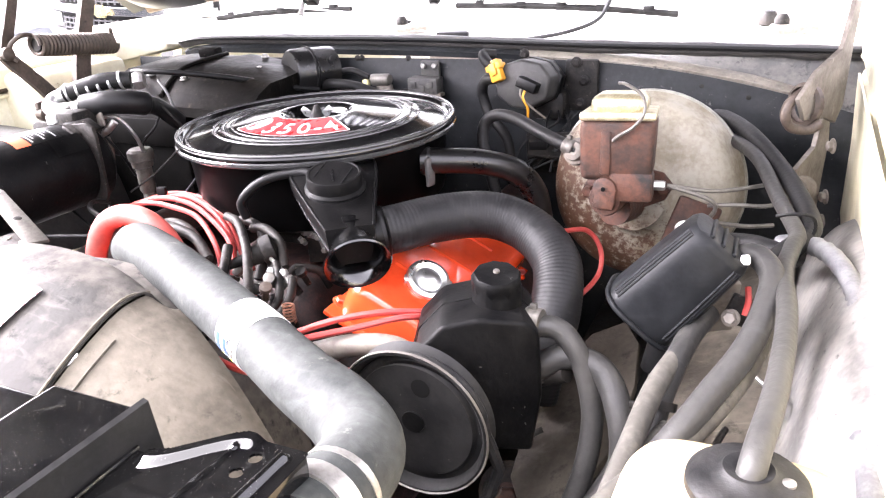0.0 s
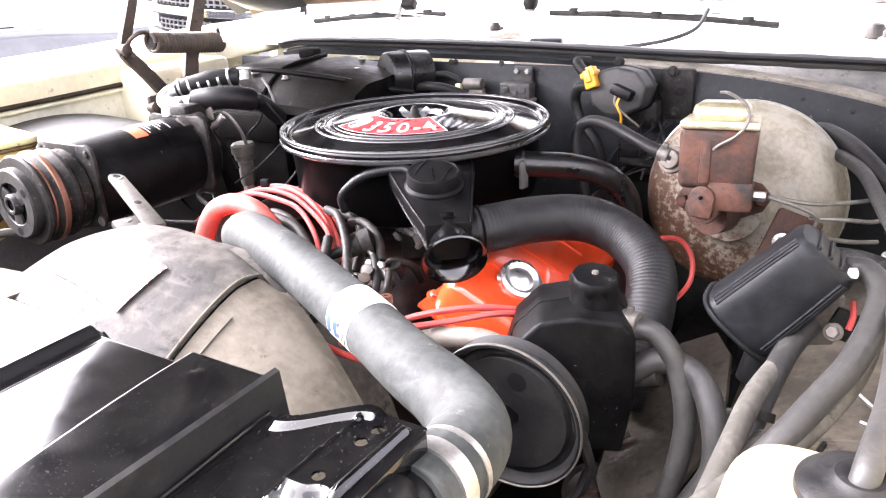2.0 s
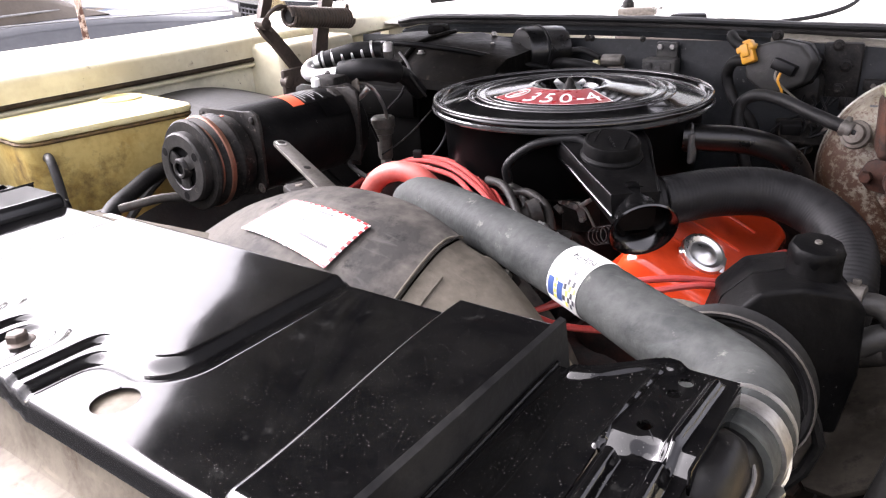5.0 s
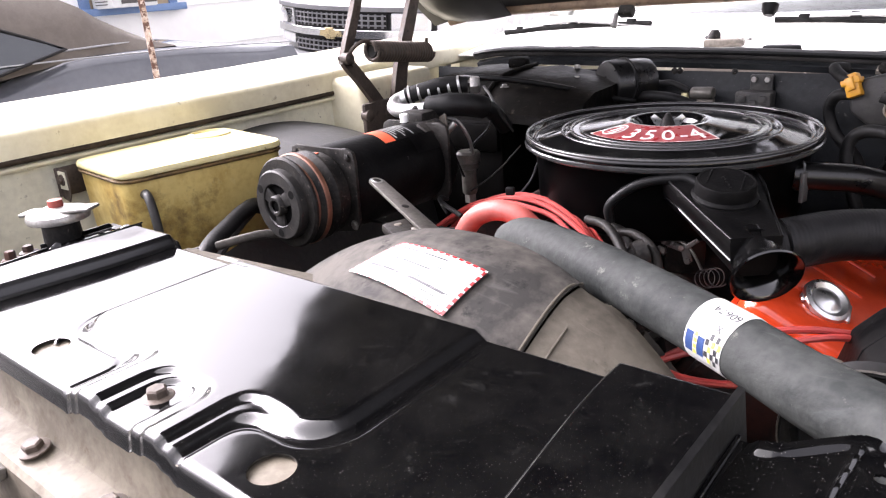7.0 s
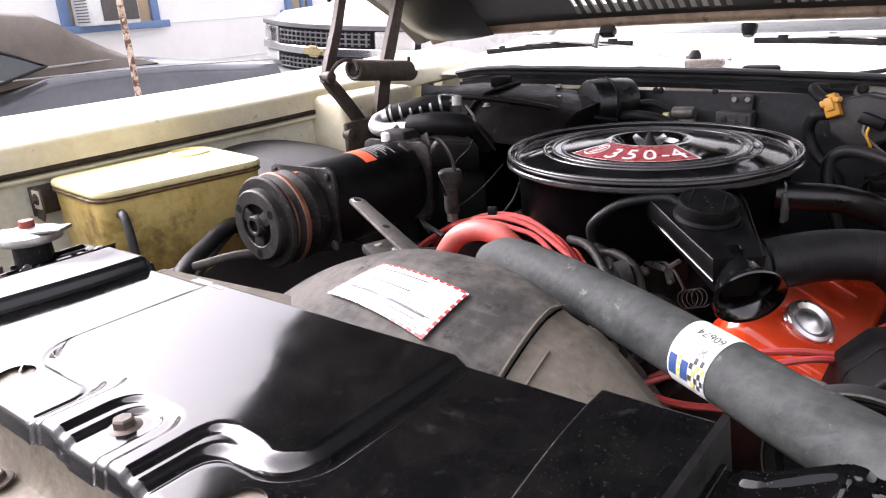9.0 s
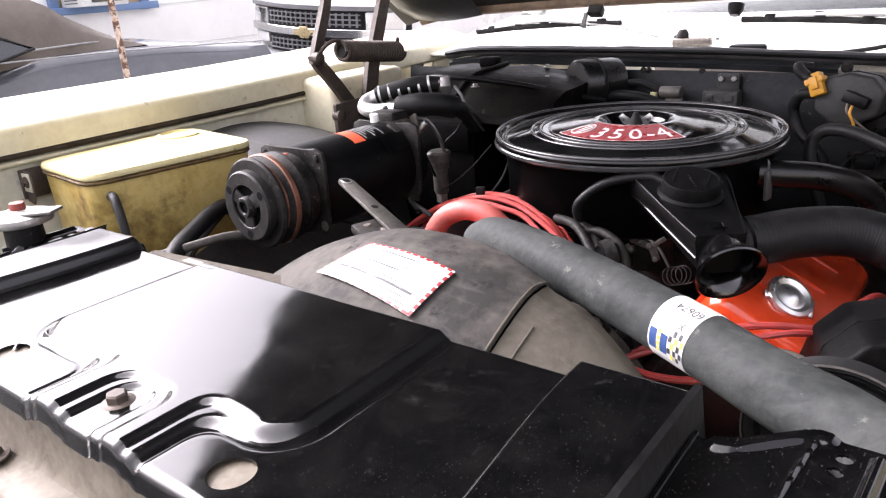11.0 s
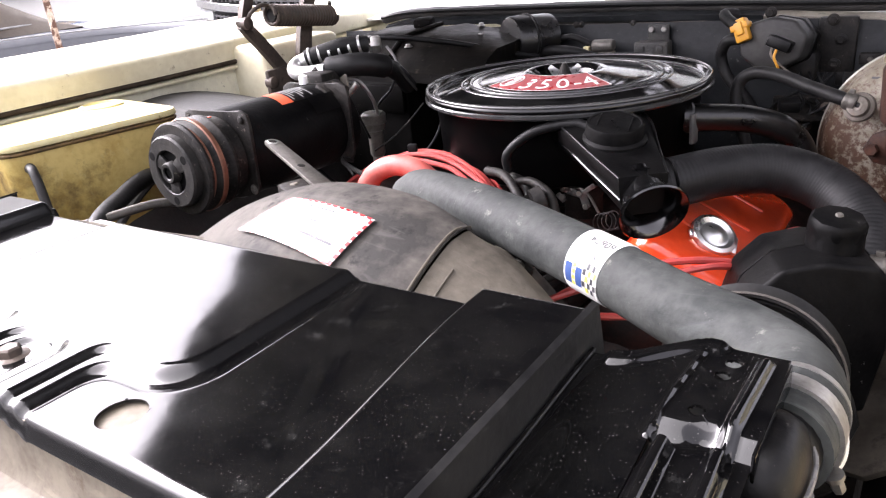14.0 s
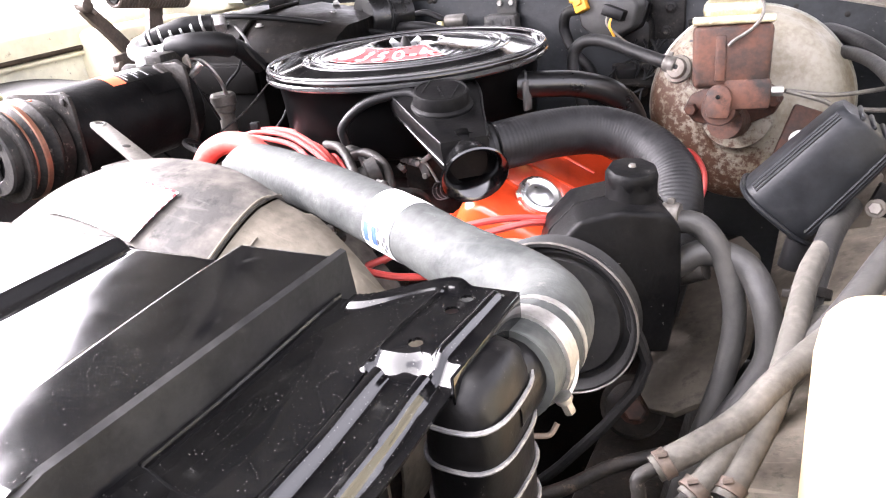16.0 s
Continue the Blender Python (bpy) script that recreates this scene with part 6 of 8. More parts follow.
for k in range(5):
    off = Vector((0.004 * (k % 2), 0.013 * k - 0.030, 0.0030 * (k % 3) - 0.0015 * k))
    pts = [Vector(p) + off + Vector((random.uniform(-.004, .004), random.uniform(-.004, .004), random.uniform(-.003, .003))) for p in L0]
    leads.append(pts)
leads.append([(0.13, -0.43, 0.79), (0.165, -0.425, 0.815), (0.195, -0.392, 0.822), (0.225, -0.372, 0.826), (0.262, -0.345, 0.829), (0.300, -0.315, 0.832), (0.325, -0.285, 0.822)])
leads.append([(0.155, -0.405, 0.80), (0.185, -0.375, 0.816), (0.235, -0.350, 0.834), (0.280, -0.322, 0.838), (0.318, -0.288, 0.828)])
leads.append([(0.365, 0.02, 0.805), (0.395, 0.045, 0.800), (0.415, 0.045, 0.775), (0.418, 0.025, 0.745), (0.400, -0.01, 0.725), (0.375, -0.04, 0.72)])
leads.append([(0.08, -0.38, 0.83), (0.12, -0.425, 0.84), (0.165, -0.445, 0.833), (0.215, -0.44, 0.822), (0.27, -0.40, 0.812), (0.32, -0.34, 0.79)])
leads.append([(0.335, -0.21, 0.825), (0.345, -0.15, 0.815), (0.35, -0.09, 0.79)])
leads.append([(0.035, -0.245, 0.82), (0.055, -0.26, 0.80), (0.07, -0.27, 0.77)])
for pts in leads:
    single("spark_plug_lead", tube(pts, 0.0036, 8, 8), RED_WIRE, "red rubber spark plug lead", "ignition lead", "spark plug leads")
single("lead_separator", block((0.013, 0.009, 0.012), pose(-0.160, -0.172, 0.8815, 0, 0, 20), 0.002), BLACK_PLASTIC, "small black plug lead clip", "clip")

# distributor, hoses and linkage in the valley before the air cleaner
dist = thing("distributor", (0.07, -0.27, 0.70), "black distributor cap with red leads", "distributor")
part("cap", lathe([(0.045, 0), (0.048, 0.02), (0.044, 0.05), (0.030, 0.062), (0.002, 0.064)], 24, pose(0.07, -0.27, 0.71)), BLACK_PLASTIC, dist)
for k in range(8):
    a = 2 * math.pi * k / 8
    part("tower", lathe([(0.007, 0), (0.007, 0.025), (0.004, 0.03)], 10, pose(0.07 + 0.032 * math.cos(a), -0.27 + 0.032 * math.sin(a), 0.755)), BLACK_PLASTIC, dist)
for pts, r in (
        ([(-0.02, -0.20, 0.868), (0.02, -0.225, 0.872), (0.06, -0.262, 0.858), (0.09, -0.30, 0.838), (0.115, -0.335, 0.825)], 0.0068),
        ([(-0.01, -0.185, 0.86), (0.03, -0.20, 0.858), (0.055, -0.225, 0.838), (0.06, -0.25, 0.81)], 0.007),
        ([(0.03, -0.26, 0.855), (0.05, -0.30, 0.835), (0.055, -0.335, 0.81), (0.05, -0.36, 0.78)], 0.0075),
        ([(0.10, -0.26, 0.842), (0.118, -0.28, 0.832), (0.128, -0.30, 0.815), (0.12, -0.32, 0.80), (0.10, -0.31, 0.79)], 0.006),
        ([(0.13, -0.27, 0.83), (0.145, -0.30, 0.82), (0.14, -0.33, 0.805), (0.12, -0.345, 0.79)], 0.006)):
    single("vacuum_hose", tube(pts, r * 0.85, 10, 8), DUSTY_BLACK, "small grey-black vacuum hose beside the carburettor", "hose", "vacuum hoses")
sw = thing("vacuum_switch", (0.065, -0.235, 0.83), "dusty dark vacuum switch beside the air cleaner", "vacuum switch")
SM = along((0.050, -0.258, 0.840), (0.6, 0.55, 0.2))
part("barrel", lathe([(0.006, -0.02), (0.007, 0.0), (0.012, 0.002), (0.013, 0.022), (0.018, 0.024), (0.019, 0.038), (0.004, 0.042)], 18, SM), DUSTY_BLACK, sw)
part("nipple", lathe([(0.004, -0.034), (0.004, -0.02)], 10, SM), STEEL, sw)
lk = thing("throttle_linkage", (0.11, -0.26, 0.80), "small zinc throttle linkage levers and spring", "linkage")
part("lever", block((0.034, 0.004, 0.010), pose(0.108, -0.262, 0.835, 10, 25, -20), 0.0015), STEEL, lk)
part("lever", block((0.024, 0.004, 0.008), pose(0.122, -0.272, 0.826, 0, -40, 10), 0.0015), STEEL, lk)
part("rod", tube([(0.085, -0.25, 0.842), (0.11, -0.265, 0.838), (0.135, -0.28, 0.822)], 0.0024, 8, 4), STEEL, lk)
for dx in (0.0, 0.018):
    part("nut", hexbolt((0.100 + dx, -0.268, 0.836), (0.2, -0.8, 0.4), 0.005, 0.007), ALUMINIUM, lk)
coil = [(0.172 + 0.006 * math.cos(a), -0.335 + 0.006 * math.sin(a), 0.815 + 0.022 * a / (12 * math.pi)) for a in span(0, 12 * math.pi, 84)]
part("return_spring", tube(coil, 0.0012, 5, 1, smooth=False), COPPER, lk)

# ---- power steering pump ----
ps = thing("power_steering_pump", (0.39, -0.33, 0.72), "black power steering pump with a reservoir and pulley", "power steering pump")
outline = [(-0.062, -0.075), (0.055, -0.085), (0.066, -0.02), (0.064, 0.045), (0.052, 0.060), (0.010, 0.066), (-0.025, 0.060), (-0.050, 0.035), (-0.066, -0.02)]
PM = pose(0.375, -0.312, 0.800) @ pose(0, 0, 0, 90, 0, 24)
part("reservoir", prism(outline, -0.045, 0.045, PM, 0.005, segments=3), PUMP_BLACK, ps, "flat black reservoir", sharp=50)
part("reservoir_seam", prism([(x * 1.015, y * 1.015) for x, y in outline], -0.002, 0.0015, PM, 0.0006), PUMP_BLACK, ps)
part("filler_neck", lathe([(0.0275, -0.008), (0.0245, 0.004), (0.0235, 0.035)], 28, along((0.400, -0.302, 0.846), (0.03, -0.02, 1))), PUMP_BLACK, ps)
cap = part("cap", lathe([(0.0255, 0), (0.027, 0.003), (0.027, 0.013), (0.024, 0.0165), (0.002, 0.0175)], 9, along((0.4005, -0.3025, 0.876), (0.10, -0.12, 1)) @ Matrix.Diagonal((0.90, 0.90, 1, 1))), PUMP_BLACK, ps, "ribbed black filler cap")
part("centre_stud", lathe([(0.0035, 0), (0.003, 0.002), (0.001, 0.0025)], 10, along((0.4022, -0.3046, 0.8935), (0.10, -0.12, 1))), DARK_STEEL, cap)
PU = along((0.359, -0.405, 0.785), (0, -1, 0)) @ Matrix.Diagonal((0.99, 0.99, 0.99, 1))
part("pulley", lathe([(0.012, 0.006), (0.0585, 0.005), (0.0615, 0.001), (0.0670, 0.001), (0.0700, 0.009), (0.0725, 0.0115), (0.0745, 0.011), (0.068, 0.002), (0.068, -0.002), (0.0745, -0.011), (0.070, -0.013), (0.02, -0.014)], 56, PU), PULLEY, ps, "black stamped pulley")
part("pulley_rim", lathe([(0.0745, 0.0105), (0.0758, 0.0125), (0.0765, 0.010), (0.0752, 0.0085)], 56, PU, close=False), DARK_STEEL, ps)
part("hub", lathe([(0.012, 0.005), (0.011, 0.0075), (0.002, 0.0075)], 20, PU), PUMP_BLACK, ps)
# flat black disc carries the shade of the hole
for a in (75,):
    part("lightening_hole", lathe([(0.0095, 0.0), (0.002, 0.0004)], 18, PU @ pose(0.039 * math.cos(radians(a)), 0.039 * math.sin(radians(a)), 0.0057)), VOID, ps)
part("fitting", tube([(0.425, -0.300, 0.775), (0.455, -0.300, 0.788), (0.47, -0.302, 0.795)], 0.010, 12, 4), DUSTY_BLACK, ps)
single("drive_belt", tube([(0.02, -0.405, 0.42), (0.16, -0.405, 0.555), (0.30, -0.405, 0.742), (0.315, -0.405, 0.775)] + [(0.363 - 0.064 * math.cos(radians(a)), -0.405, 0.785 + 0.064 * math.sin(radians(a))) for a in range(20, 200, 20)] + [(0.43, -0.405, 0.72), (0.30, -0.405, 0.55), (0.08, -0.405, 0.36)], 0.0055, 8, 3), RUBBER, "black rubber drive belt", "belt")
single("bracket_tube", tube([(0.22, -0.36, 0.80), (0.26, -0.352, 0.812), (0.305, -0.345, 0.815), (0.335, -0.345, 0.80)], 0.012, 14, 5), GREY_HINGE, "dull metal bracket tube before the valve cover", "bracket")

for pts, r, nm in (
        ([(0.428, -0.302, 0.838), (0.459, -0.296, 0.838), (0.481, -0.300, 0.815), (0.494, -0.307, 0.782), (0.499, -0.316, 0.750), (0.496, -0.333, 0.710), (0.486, -0.355, 0.670), (0.472, -0.380, 0.620), (0.460, -0.40, 0.56)], 0.0108, "a"),
        ([(0.428, -0.312, 0.786), (0.443, -0.306, 0.798), (0.470, -0.296, 0.810), (0.504, -0.299, 0.801), (0.525, -0.318, 0.772), (0.532, -0.334, 0.732), (0.519, -0.348, 0.700), (0.500, -0.368, 0.668), (0.485, -0.38, 0.63)], 0.0130, "b")):
    single("power_steering_hose", tube(pts, r, 16, 8), RUBBER_DUST, "dusty grey power steering hose looping down from the pump", "hose", "power steering hoses")

# ---- brake booster and master cylinder ----
bb = thing("brake_booster", (0.455, 0.14, 0.72), "round brake booster, zinc plated and flaked with rust", "brake booster")
BM = along((0.455, 0.150, 0.838), (-0.04, -1, 0.10)) @ Matrix.Diagonal((0.97, 0.97, 0.97, 1))
part("front_shell", lathe([(0.1375, -0.004), (0.1385, 0.002), (0.1375, 0.008), (0.134, 0.012), (0.132, 0.030), (0.126, 0.048), (0.112, 0.060), (0.085, 0.070), (0.060, 0.074), (0.050, 0.080), (0.046, 0.092), (0.002, 0.094)], 64, BM), RUST_SHELL, bb, "front shell flaked with brown rust", sharp=60)
part("rear_shell", lathe([(0.06, -0.10), (0.10, -0.085), (0.128, -0.05), (0.134, -0.012), (0.1375, -0.006), (0.141, -0.004), (0.141, 0.001), (0.138, 0.003)], 64, BM), ZINC_SHELL, bb, "plain zinc rear shell")
part("stiffener", prism([(0.022, 0.052), (0.075, 0.075), (0.085, 0.04), (0.06, 0.0)], 0.050, 0.060, BM @ pose(0, 0, 0, 0, 0, 180), 0.006), ZINC_SHELL, bb)
for k in range(3):
    part("label_bar", block((0.030 - 0.006 * k, 0.003, 0.0012), BM @ pose(-0.060, 0.095 - 0.008 * k, 0.058, -18, -16, 0), 0.0003), INK, bb)
part("check_valve", lathe([(0.017, 0), (0.019, 0.004), (0.018, 0.010), (0.014, 0.012), (0.012, 0.018), (0.006, 0.020), (0.002, 0.018)], 24, along((0.376, 0.068, 0.905), (-0.15, -1, 0.35))), GREY_HINGE, bb, "round grey check valve")
mc = thing("master_cylinder", (0.44, 0.0, 0.85), "rusty cast-iron master cylinder with a gold domed lid", "brake master cylinder")
MM_ = pose(0.447, 0.002, 0.936) @ pose(0, 0, 0, -8, 0, 8)
part("reservoir", block((0.083, 0.105, 0.072), MM_, 0.008, 3, taper=1.05), RUST_IRON, mc, "rusty cast reservoir box")
lidm = part("lid", block((0.088, 0.112, 0.010), MM_ @ pose(0, 0, 0.040), 0.003), GOLD, mc, "gold zinc lid with a raised dome")
part("dome", block((0.066, 0.090, 0.026), MM_ @ pose(0, 0.002, 0.052), 0.012, 4), GOLD, lidm)
part("bail_wire", tube([MM_ @ Vector(p) for p in ((-0.004, -0.056, 0.012), (0.002, -0.058, 0.018), (0.020, -0.060, 0.030), (0.030, -0.058, 0.046), (0.026, -0.046, 0.064), (0.006, -0.02, 0.075), (-0.006, 0.03, 0.074))], 0.0020, 8, 6), DARK_STEEL, mc, "steel bail wire")
part("bore", lathe([(0.018, -0.07), (0.0205, -0.06), (0.0205, 0.044), (0.0190, 0.048), (0.004, 0.049)], 28, along((0.446, -0.008, 0.880), (-0.06, -1, 0.08))), RUST_IRON, mc)
part("bore_boss", prism([(0.0145 * math.cos(radians(a)), 0.014 + 0.0145 * math.sin(radians(a))) for a in range(0, 181, 15)] + [(-0.0145, 0.0), (-0.012, -0.011), (0.012, -0.011), (0.0145, 0.0)], -0.03, 0.012, along((0.444, -0.052, 0.884), (-0.06, -1, 0.10)), 0.003), RUST_IRON, mc, "rounded cast lug")
part("casting_rib", block((0.012, 0.006, 0.052), MM_ @ pose(-0.012, -0.0535, -0.002), 0.0025), RUST_IRON, mc)
# black disc drawn for the shaded hole in the lug
part("lug_hole_shade", lathe([(0.0026, 0), (0.0026, 0.001), (0.0015, 0.0015)], 12, along((0.4432, -0.0642, 0.900), (-0.06, -1, 0.1))), VOID, mc)
part("outlet_boss", block((0.052, 0.044, 0.036), pose(0.470, -0.034, 0.898, -8, 0, 8), 0.006), RUST_IRON, mc)
part("mount_flange", prism([(-0.062, 0), (-0.05, 0.018), (0, 0.034), (0.05, 0.018), (0.062, 0), (0.05, -0.018), (0, -0.034), (-0.05, -0.018)], 0, 0.009, along((0.446, 0.062, 0.862), (-0.06, -1, 0.1)) @ pose(0, 0, 0, 0, 0, 8), 0.002), RUST_IRON, mc)
for s in (-1, 1):
    part("nut", hexbolt((0.446 + s * 0.05, 0.052, 0.862 + s * 0.006), (-0.06, -1, 0.1), 0.008, 0.010), RUST_IRON, mc)
part("line_nut", hexbolt((0.497, -0.034, 0.900), (1, 0.05, 0), 0.0062, 0.013), STEEL, mc)
part("collar", tube([(0.445, -0.01, 0.856), (0.448, 0.03, 0.845), (0.45, 0.055, 0.84)], 0.021, 18, 4), RUST_IRON, mc)
for pts in ([(0.512, -0.032, 0.900), (0.56, -0.010, 0.890), (0.60, 0.02, 0.888), (0.635, 0.06, 0.886)],
            [(0.512, -0.032, 0.900), (0.555, -0.020, 0.884), (0.566, -0.014, 0.870), (0.555, -0.006, 0.850), (0.535, 0.0, 0.836)],
            [(0.555, 0.005, 0.866), (0.585, 0.01, 0.868), (0.62, 0.02, 0.866), (0.638, 0.03, 0.872), (0.640, 0.05, 0.88)],
            [(0.545, -0.02, 0.848), (0.57, 0.0, 0.846), (0.60, 0.02, 0.838), (0.63, 0.04, 0.835)]):
    single("brake_line", tube(pts, 0.0028, 8, 6), DARK_STEEL, "thin steel brake line by the master cylinder", "brake line", "brake lines")
pv = thing("proportioning_valve", (0.53, 0.02, 0.81), "rusty brake proportioning valve bracket beside the booster", "brake valve")
part("bracket", block((0.055, 0.008, 0.07), pose(0.536, 0.012, 0.832, -10, 20, 10), 0.004), RUST_IRON, pv)
part("nut", hexbolt((0.530, 0.004, 0.832), (0, -1, 0.1), 0.0085, 0.010, 0.012), STEEL, pv)
single("booster_vacuum_hose", tube([(0.378, 0.058, 0.910), (0.350, 0.066, 0.918), (0.315, 0.085, 0.926), (0.268, 0.115, 0.936), (0.232, 0.130, 0.936), (0.213, 0.130, 0.922), (0.212, 0.122, 0.895), (0.225, 0.11, 0.86), (0.24, 0.10, 0.82)], 0.0088, 16, 8), RUBBER, "black brake booster vacuum hose with faint lettering", "hose")

# ---- air conditioning compressor ----
cp = thing("ac_compressor", (-0.35, -0.27, 0.84), "black air conditioning compressor with a belt clutch and orange label", "compressor")
CX, CZ = -0.350, 0.908
CM = along((CX, -0.43, CZ), (0.03, 1, -0.01))           # z runs to the rear
part("clutch_plate", lathe([(0.0285, -0.002), (0.0285, -0.0075), (0.0300, -0.0090), (0.0455, -0.0090), (0.0478, -0.0065), (0.0478, 0.008)], 44, CM, close=False), CLUTCH, cp, "flat black clutch plate")
part("clutch_recess", lathe([(0.030, -0.0022), (0.002, -0.0020)], 36, CM, close=False), VOID, cp)
part("hub_nut", lathe([(0.0075, -0.0125), (0.0090, -0.0140), (0.0125, -0.0140), (0.0140, -0.0120), (0.0145, -0.0030)], 28, CM, close=False), CLUTCH, cp)
part("hub_bore", lathe([(0.0080, -0.0100), (0.002, -0.0098)], 16, CM), VOID, cp)
for a in (30, 150, 270):
    # black discs drawn for the shaded holes of the plate
    part("rivet", lathe([(0.0058, -0.0094), (0.0050, -0.0092), (0.001, -0.0091)], 14, CM @ pose(0.0380 * math.cos(radians(a)), 0.0380 * math.sin(radians(a)), 0)), VOID, cp)
    part("spoke", prism([(0.012, -0.0085), (0.031, -0.0105), (0.031, 0.0105), (0.012, 0.0085)], -0.0078, -0.0040, CM @ pose(0, 0, 0, 0, 0, a), 0.001), CLUTCH, cp)
part("pulley", lathe([(0.048, 0.004), (0.0600, 0.004), (0.0625, 0.007), (0.0625, 0.010), (0.054, 0.0165), (0.054, 0.0195), (0.0625, 0.026), (0.0625, 0.031), (0.054, 0.0375), (0.054, 0.0405), (0.0625, 0.047), (0.0625, 0.051), (0.058, 0.053), (0.05, 0.053)], 56, CM), DUSTY_BLACK, cp, "two-groove belt pulley")
part("worn_groove", lathe([(0.0548, 0.0165), (0.0552, 0.018), (0.0548, 0.0195)], 56, CM, close=False), COPPER, cp)
part("friction_ring", lathe([(0.0620, 0.0245), (0.0636, 0.0258), (0.0636, 0.0315), (0.0620, 0.0325)], 56, CM, close=False), COPPER, cp, "copper-brown ring on the pulley")
part("coil_housing", lathe([(0.052, 0.054), (0.057, 0.056), (0.057, 0.070), (0.050, 0.074)], 40, CM), DUSTY_BLACK, cp)
for k in range(4):
    a = radians(30 + 22 * k)
    part("orange_mark", block((0.004, 0.0015, 0.004), CM @ pose(0.0574 * math.cos(a), 0.0574 * math.sin(a), 0.062, 0, 0, math.degrees(a) + 90), 0.0004), ORANGE_LABEL, cp)
part("body", lathe([(0.050, 0.078), (0.0615, 0.080), (0.0635, 0.086), (0.0635, 0.255), (0.0615, 0.262), (0.0625, 0.266), (0.0625, 0.290), (0.055, 0.298), (0.02, 0.300)], 56, CM), PUMP_BLACK, cp, "black cylinder body")
fl_out = [(-0.062, -0.054), (-0.070, -0.042), (-0.073, 0.048), (-0.070, 0.064), (-0.056, 0.070), (-0.030, 0.067), (0.028, 0.066), (0.056, 0.068), (0.069, 0.062), (0.073, 0.046), (0.069, -0.045), (0.058, -0.057), (0.0, -0.066)]
part("front_flange", prism([(x * 0.93, y * 0.93) for x, y in fl_out], 0.074, 0.0795, CM, 0.0015), DUSTY_BLACK, cp, "mounting flange with bolt ears")
part("rear_flange", prism([(x * 0.96, y * 0.96) for x, y in fl_out], 0.262, 0.268, CM, 0.0015), DUSTY_BLACK, cp)
# upper pair is dark, drawn for the shade of open ear holes
for x, y in ((0.055, 0.051), (-0.055, 0.053), (0.055, -0.043), (-0.055, -0.042)):
    part("bolt", hexbolt(CM @ Vector((x, y, 0.0745)), CM.to_3x3() @ Vector((0, 0, -1)), 0.0050, 0.0035, 0.0072), GRIME if y > 0 else DARK_STEEL, cp)


def on_body(h, a, lift=0.0):
    r = 0.0637 + lift
    return CM @ Vector((r * math.cos(radians(a)), r * math.sin(radians(a)), h))


probe = on_body(0.15, 90).z > CZ + 0.04
UPA = 90 if probe else -90
sgn = 1 if on_body(0.15, UPA + 20).x > on_body(0.15, UPA).x else -1
part("label_orange", sheet(span(0.165, 0.187, 3), span(UPA - sgn * 12, UPA + sgn * 34, 8), lambda h, a: on_body(h, a, 0.0003)), ORANGE_LABEL, cp, "faded orange label")
part("label_grey", sheet(span(0.187, 0.235, 5), span(UPA - sgn * 12, UPA + sgn * 34, 8), lambda h, a: on_body(h, a, 0.0003)), SATIN_BLACK, cp)
for k in range(7):
    part("label_bar", sheet([0.191 + 0.006 * k, 0.1935 + 0.006 * k], span(UPA - sgn * 9, UPA + sgn * (30 - 7 * (k % 3)), 5), lambda h, a: on_body(h, a, 0.0005)), GREY_INK, cp)
part("service_block", block((0.03, 0.05, 0.016), pose(CX + 0.035, -0.155, CZ + 0.050, 0, 30, 0), 0.004), DUSTY_BLACK, cp)
part("fitting_block", block((0.05, 0.045, 0.035), pose(CX - 0.015, -0.125, CZ + 0.055), 0.006), DUSTY_BLACK, cp)
part("oil_plate", sheet(span(0.205, 0.255, 4), span(UPA + sgn * 38, UPA + sgn * 62, 6), lambda h, a: on_body(h, a, 0.006)), SATIN_BLACK, cp)
part("white_cap", lathe([(0.007, 0), (0.007, 0.012), (0.003, 0.014)], 12, pose(CX - 0.012, -0.165, CZ + 0.060)), WHITE_INK, cp)
strap = thing("compressor_brace", (-0.21, -0.36, 0.88), "bare grey steel brace strap with two bolt holes", "brace")
dirv = Vector((0.124, -0.045, -0.032))
p0 = Vector((-0.249, -0.350, 0.930))
side = Vector((0.30, 0.72, -0.12)).normalized()
nrm = dirv.cross(side).normalized()
fwd = dirv.normalized()
cr = nrm.cross(fwd)
path2 = [(-0.0105 * math.sin(radians(a)), 0.0105 * math.cos(radians(a))) for a in range(0, 181, 15)] + [(0.140, -0.0125), (0.140, 0.0125)]
SM2 = Matrix((fwd, cr, nrm)).transposed().to_4x4()
SM2.translation = p0
part("strap", prism(path2, -0.002, 0.002, SM2, 0.0008), DARK_STEEL, strap)
# dark discs carry the shade of the two uncut holes
part("bolt_hole", lathe([(0.0055, 0), (0.0045, 0.0004), (0.001, 0.0005)], 14, SM2 @ pose(0, 0, 0.0021)), GRIME, strap)
part("bolt_hole", lathe([(0.005, 0), (0.004, 0.0004), (0.001, 0.0005)], 14, SM2 @ pose(0.078, 0, 0.0021)), GRIME, strap)
part("hole_ring", lathe([(0.0055, 0), (0.0078, 0.0), (0.0070, 0.0012), (0.0055, 0.0010)], 18, SM2 @ pose(0, 0, 0.002), close=False), STEEL, strap)
part("foot", block((0.065, 0.045, 0.012), pose(-0.150, -0.402, 0.889, 0, 10, -20), 0.004), GRIME, strap)
for dx in (0, 0.03):
    part("bolt", hexbolt((-0.17 + dx, -0.40, 0.893), (0, 0, 1), 0.006, 0.006, 0.009), GREY_HINGE, strap)

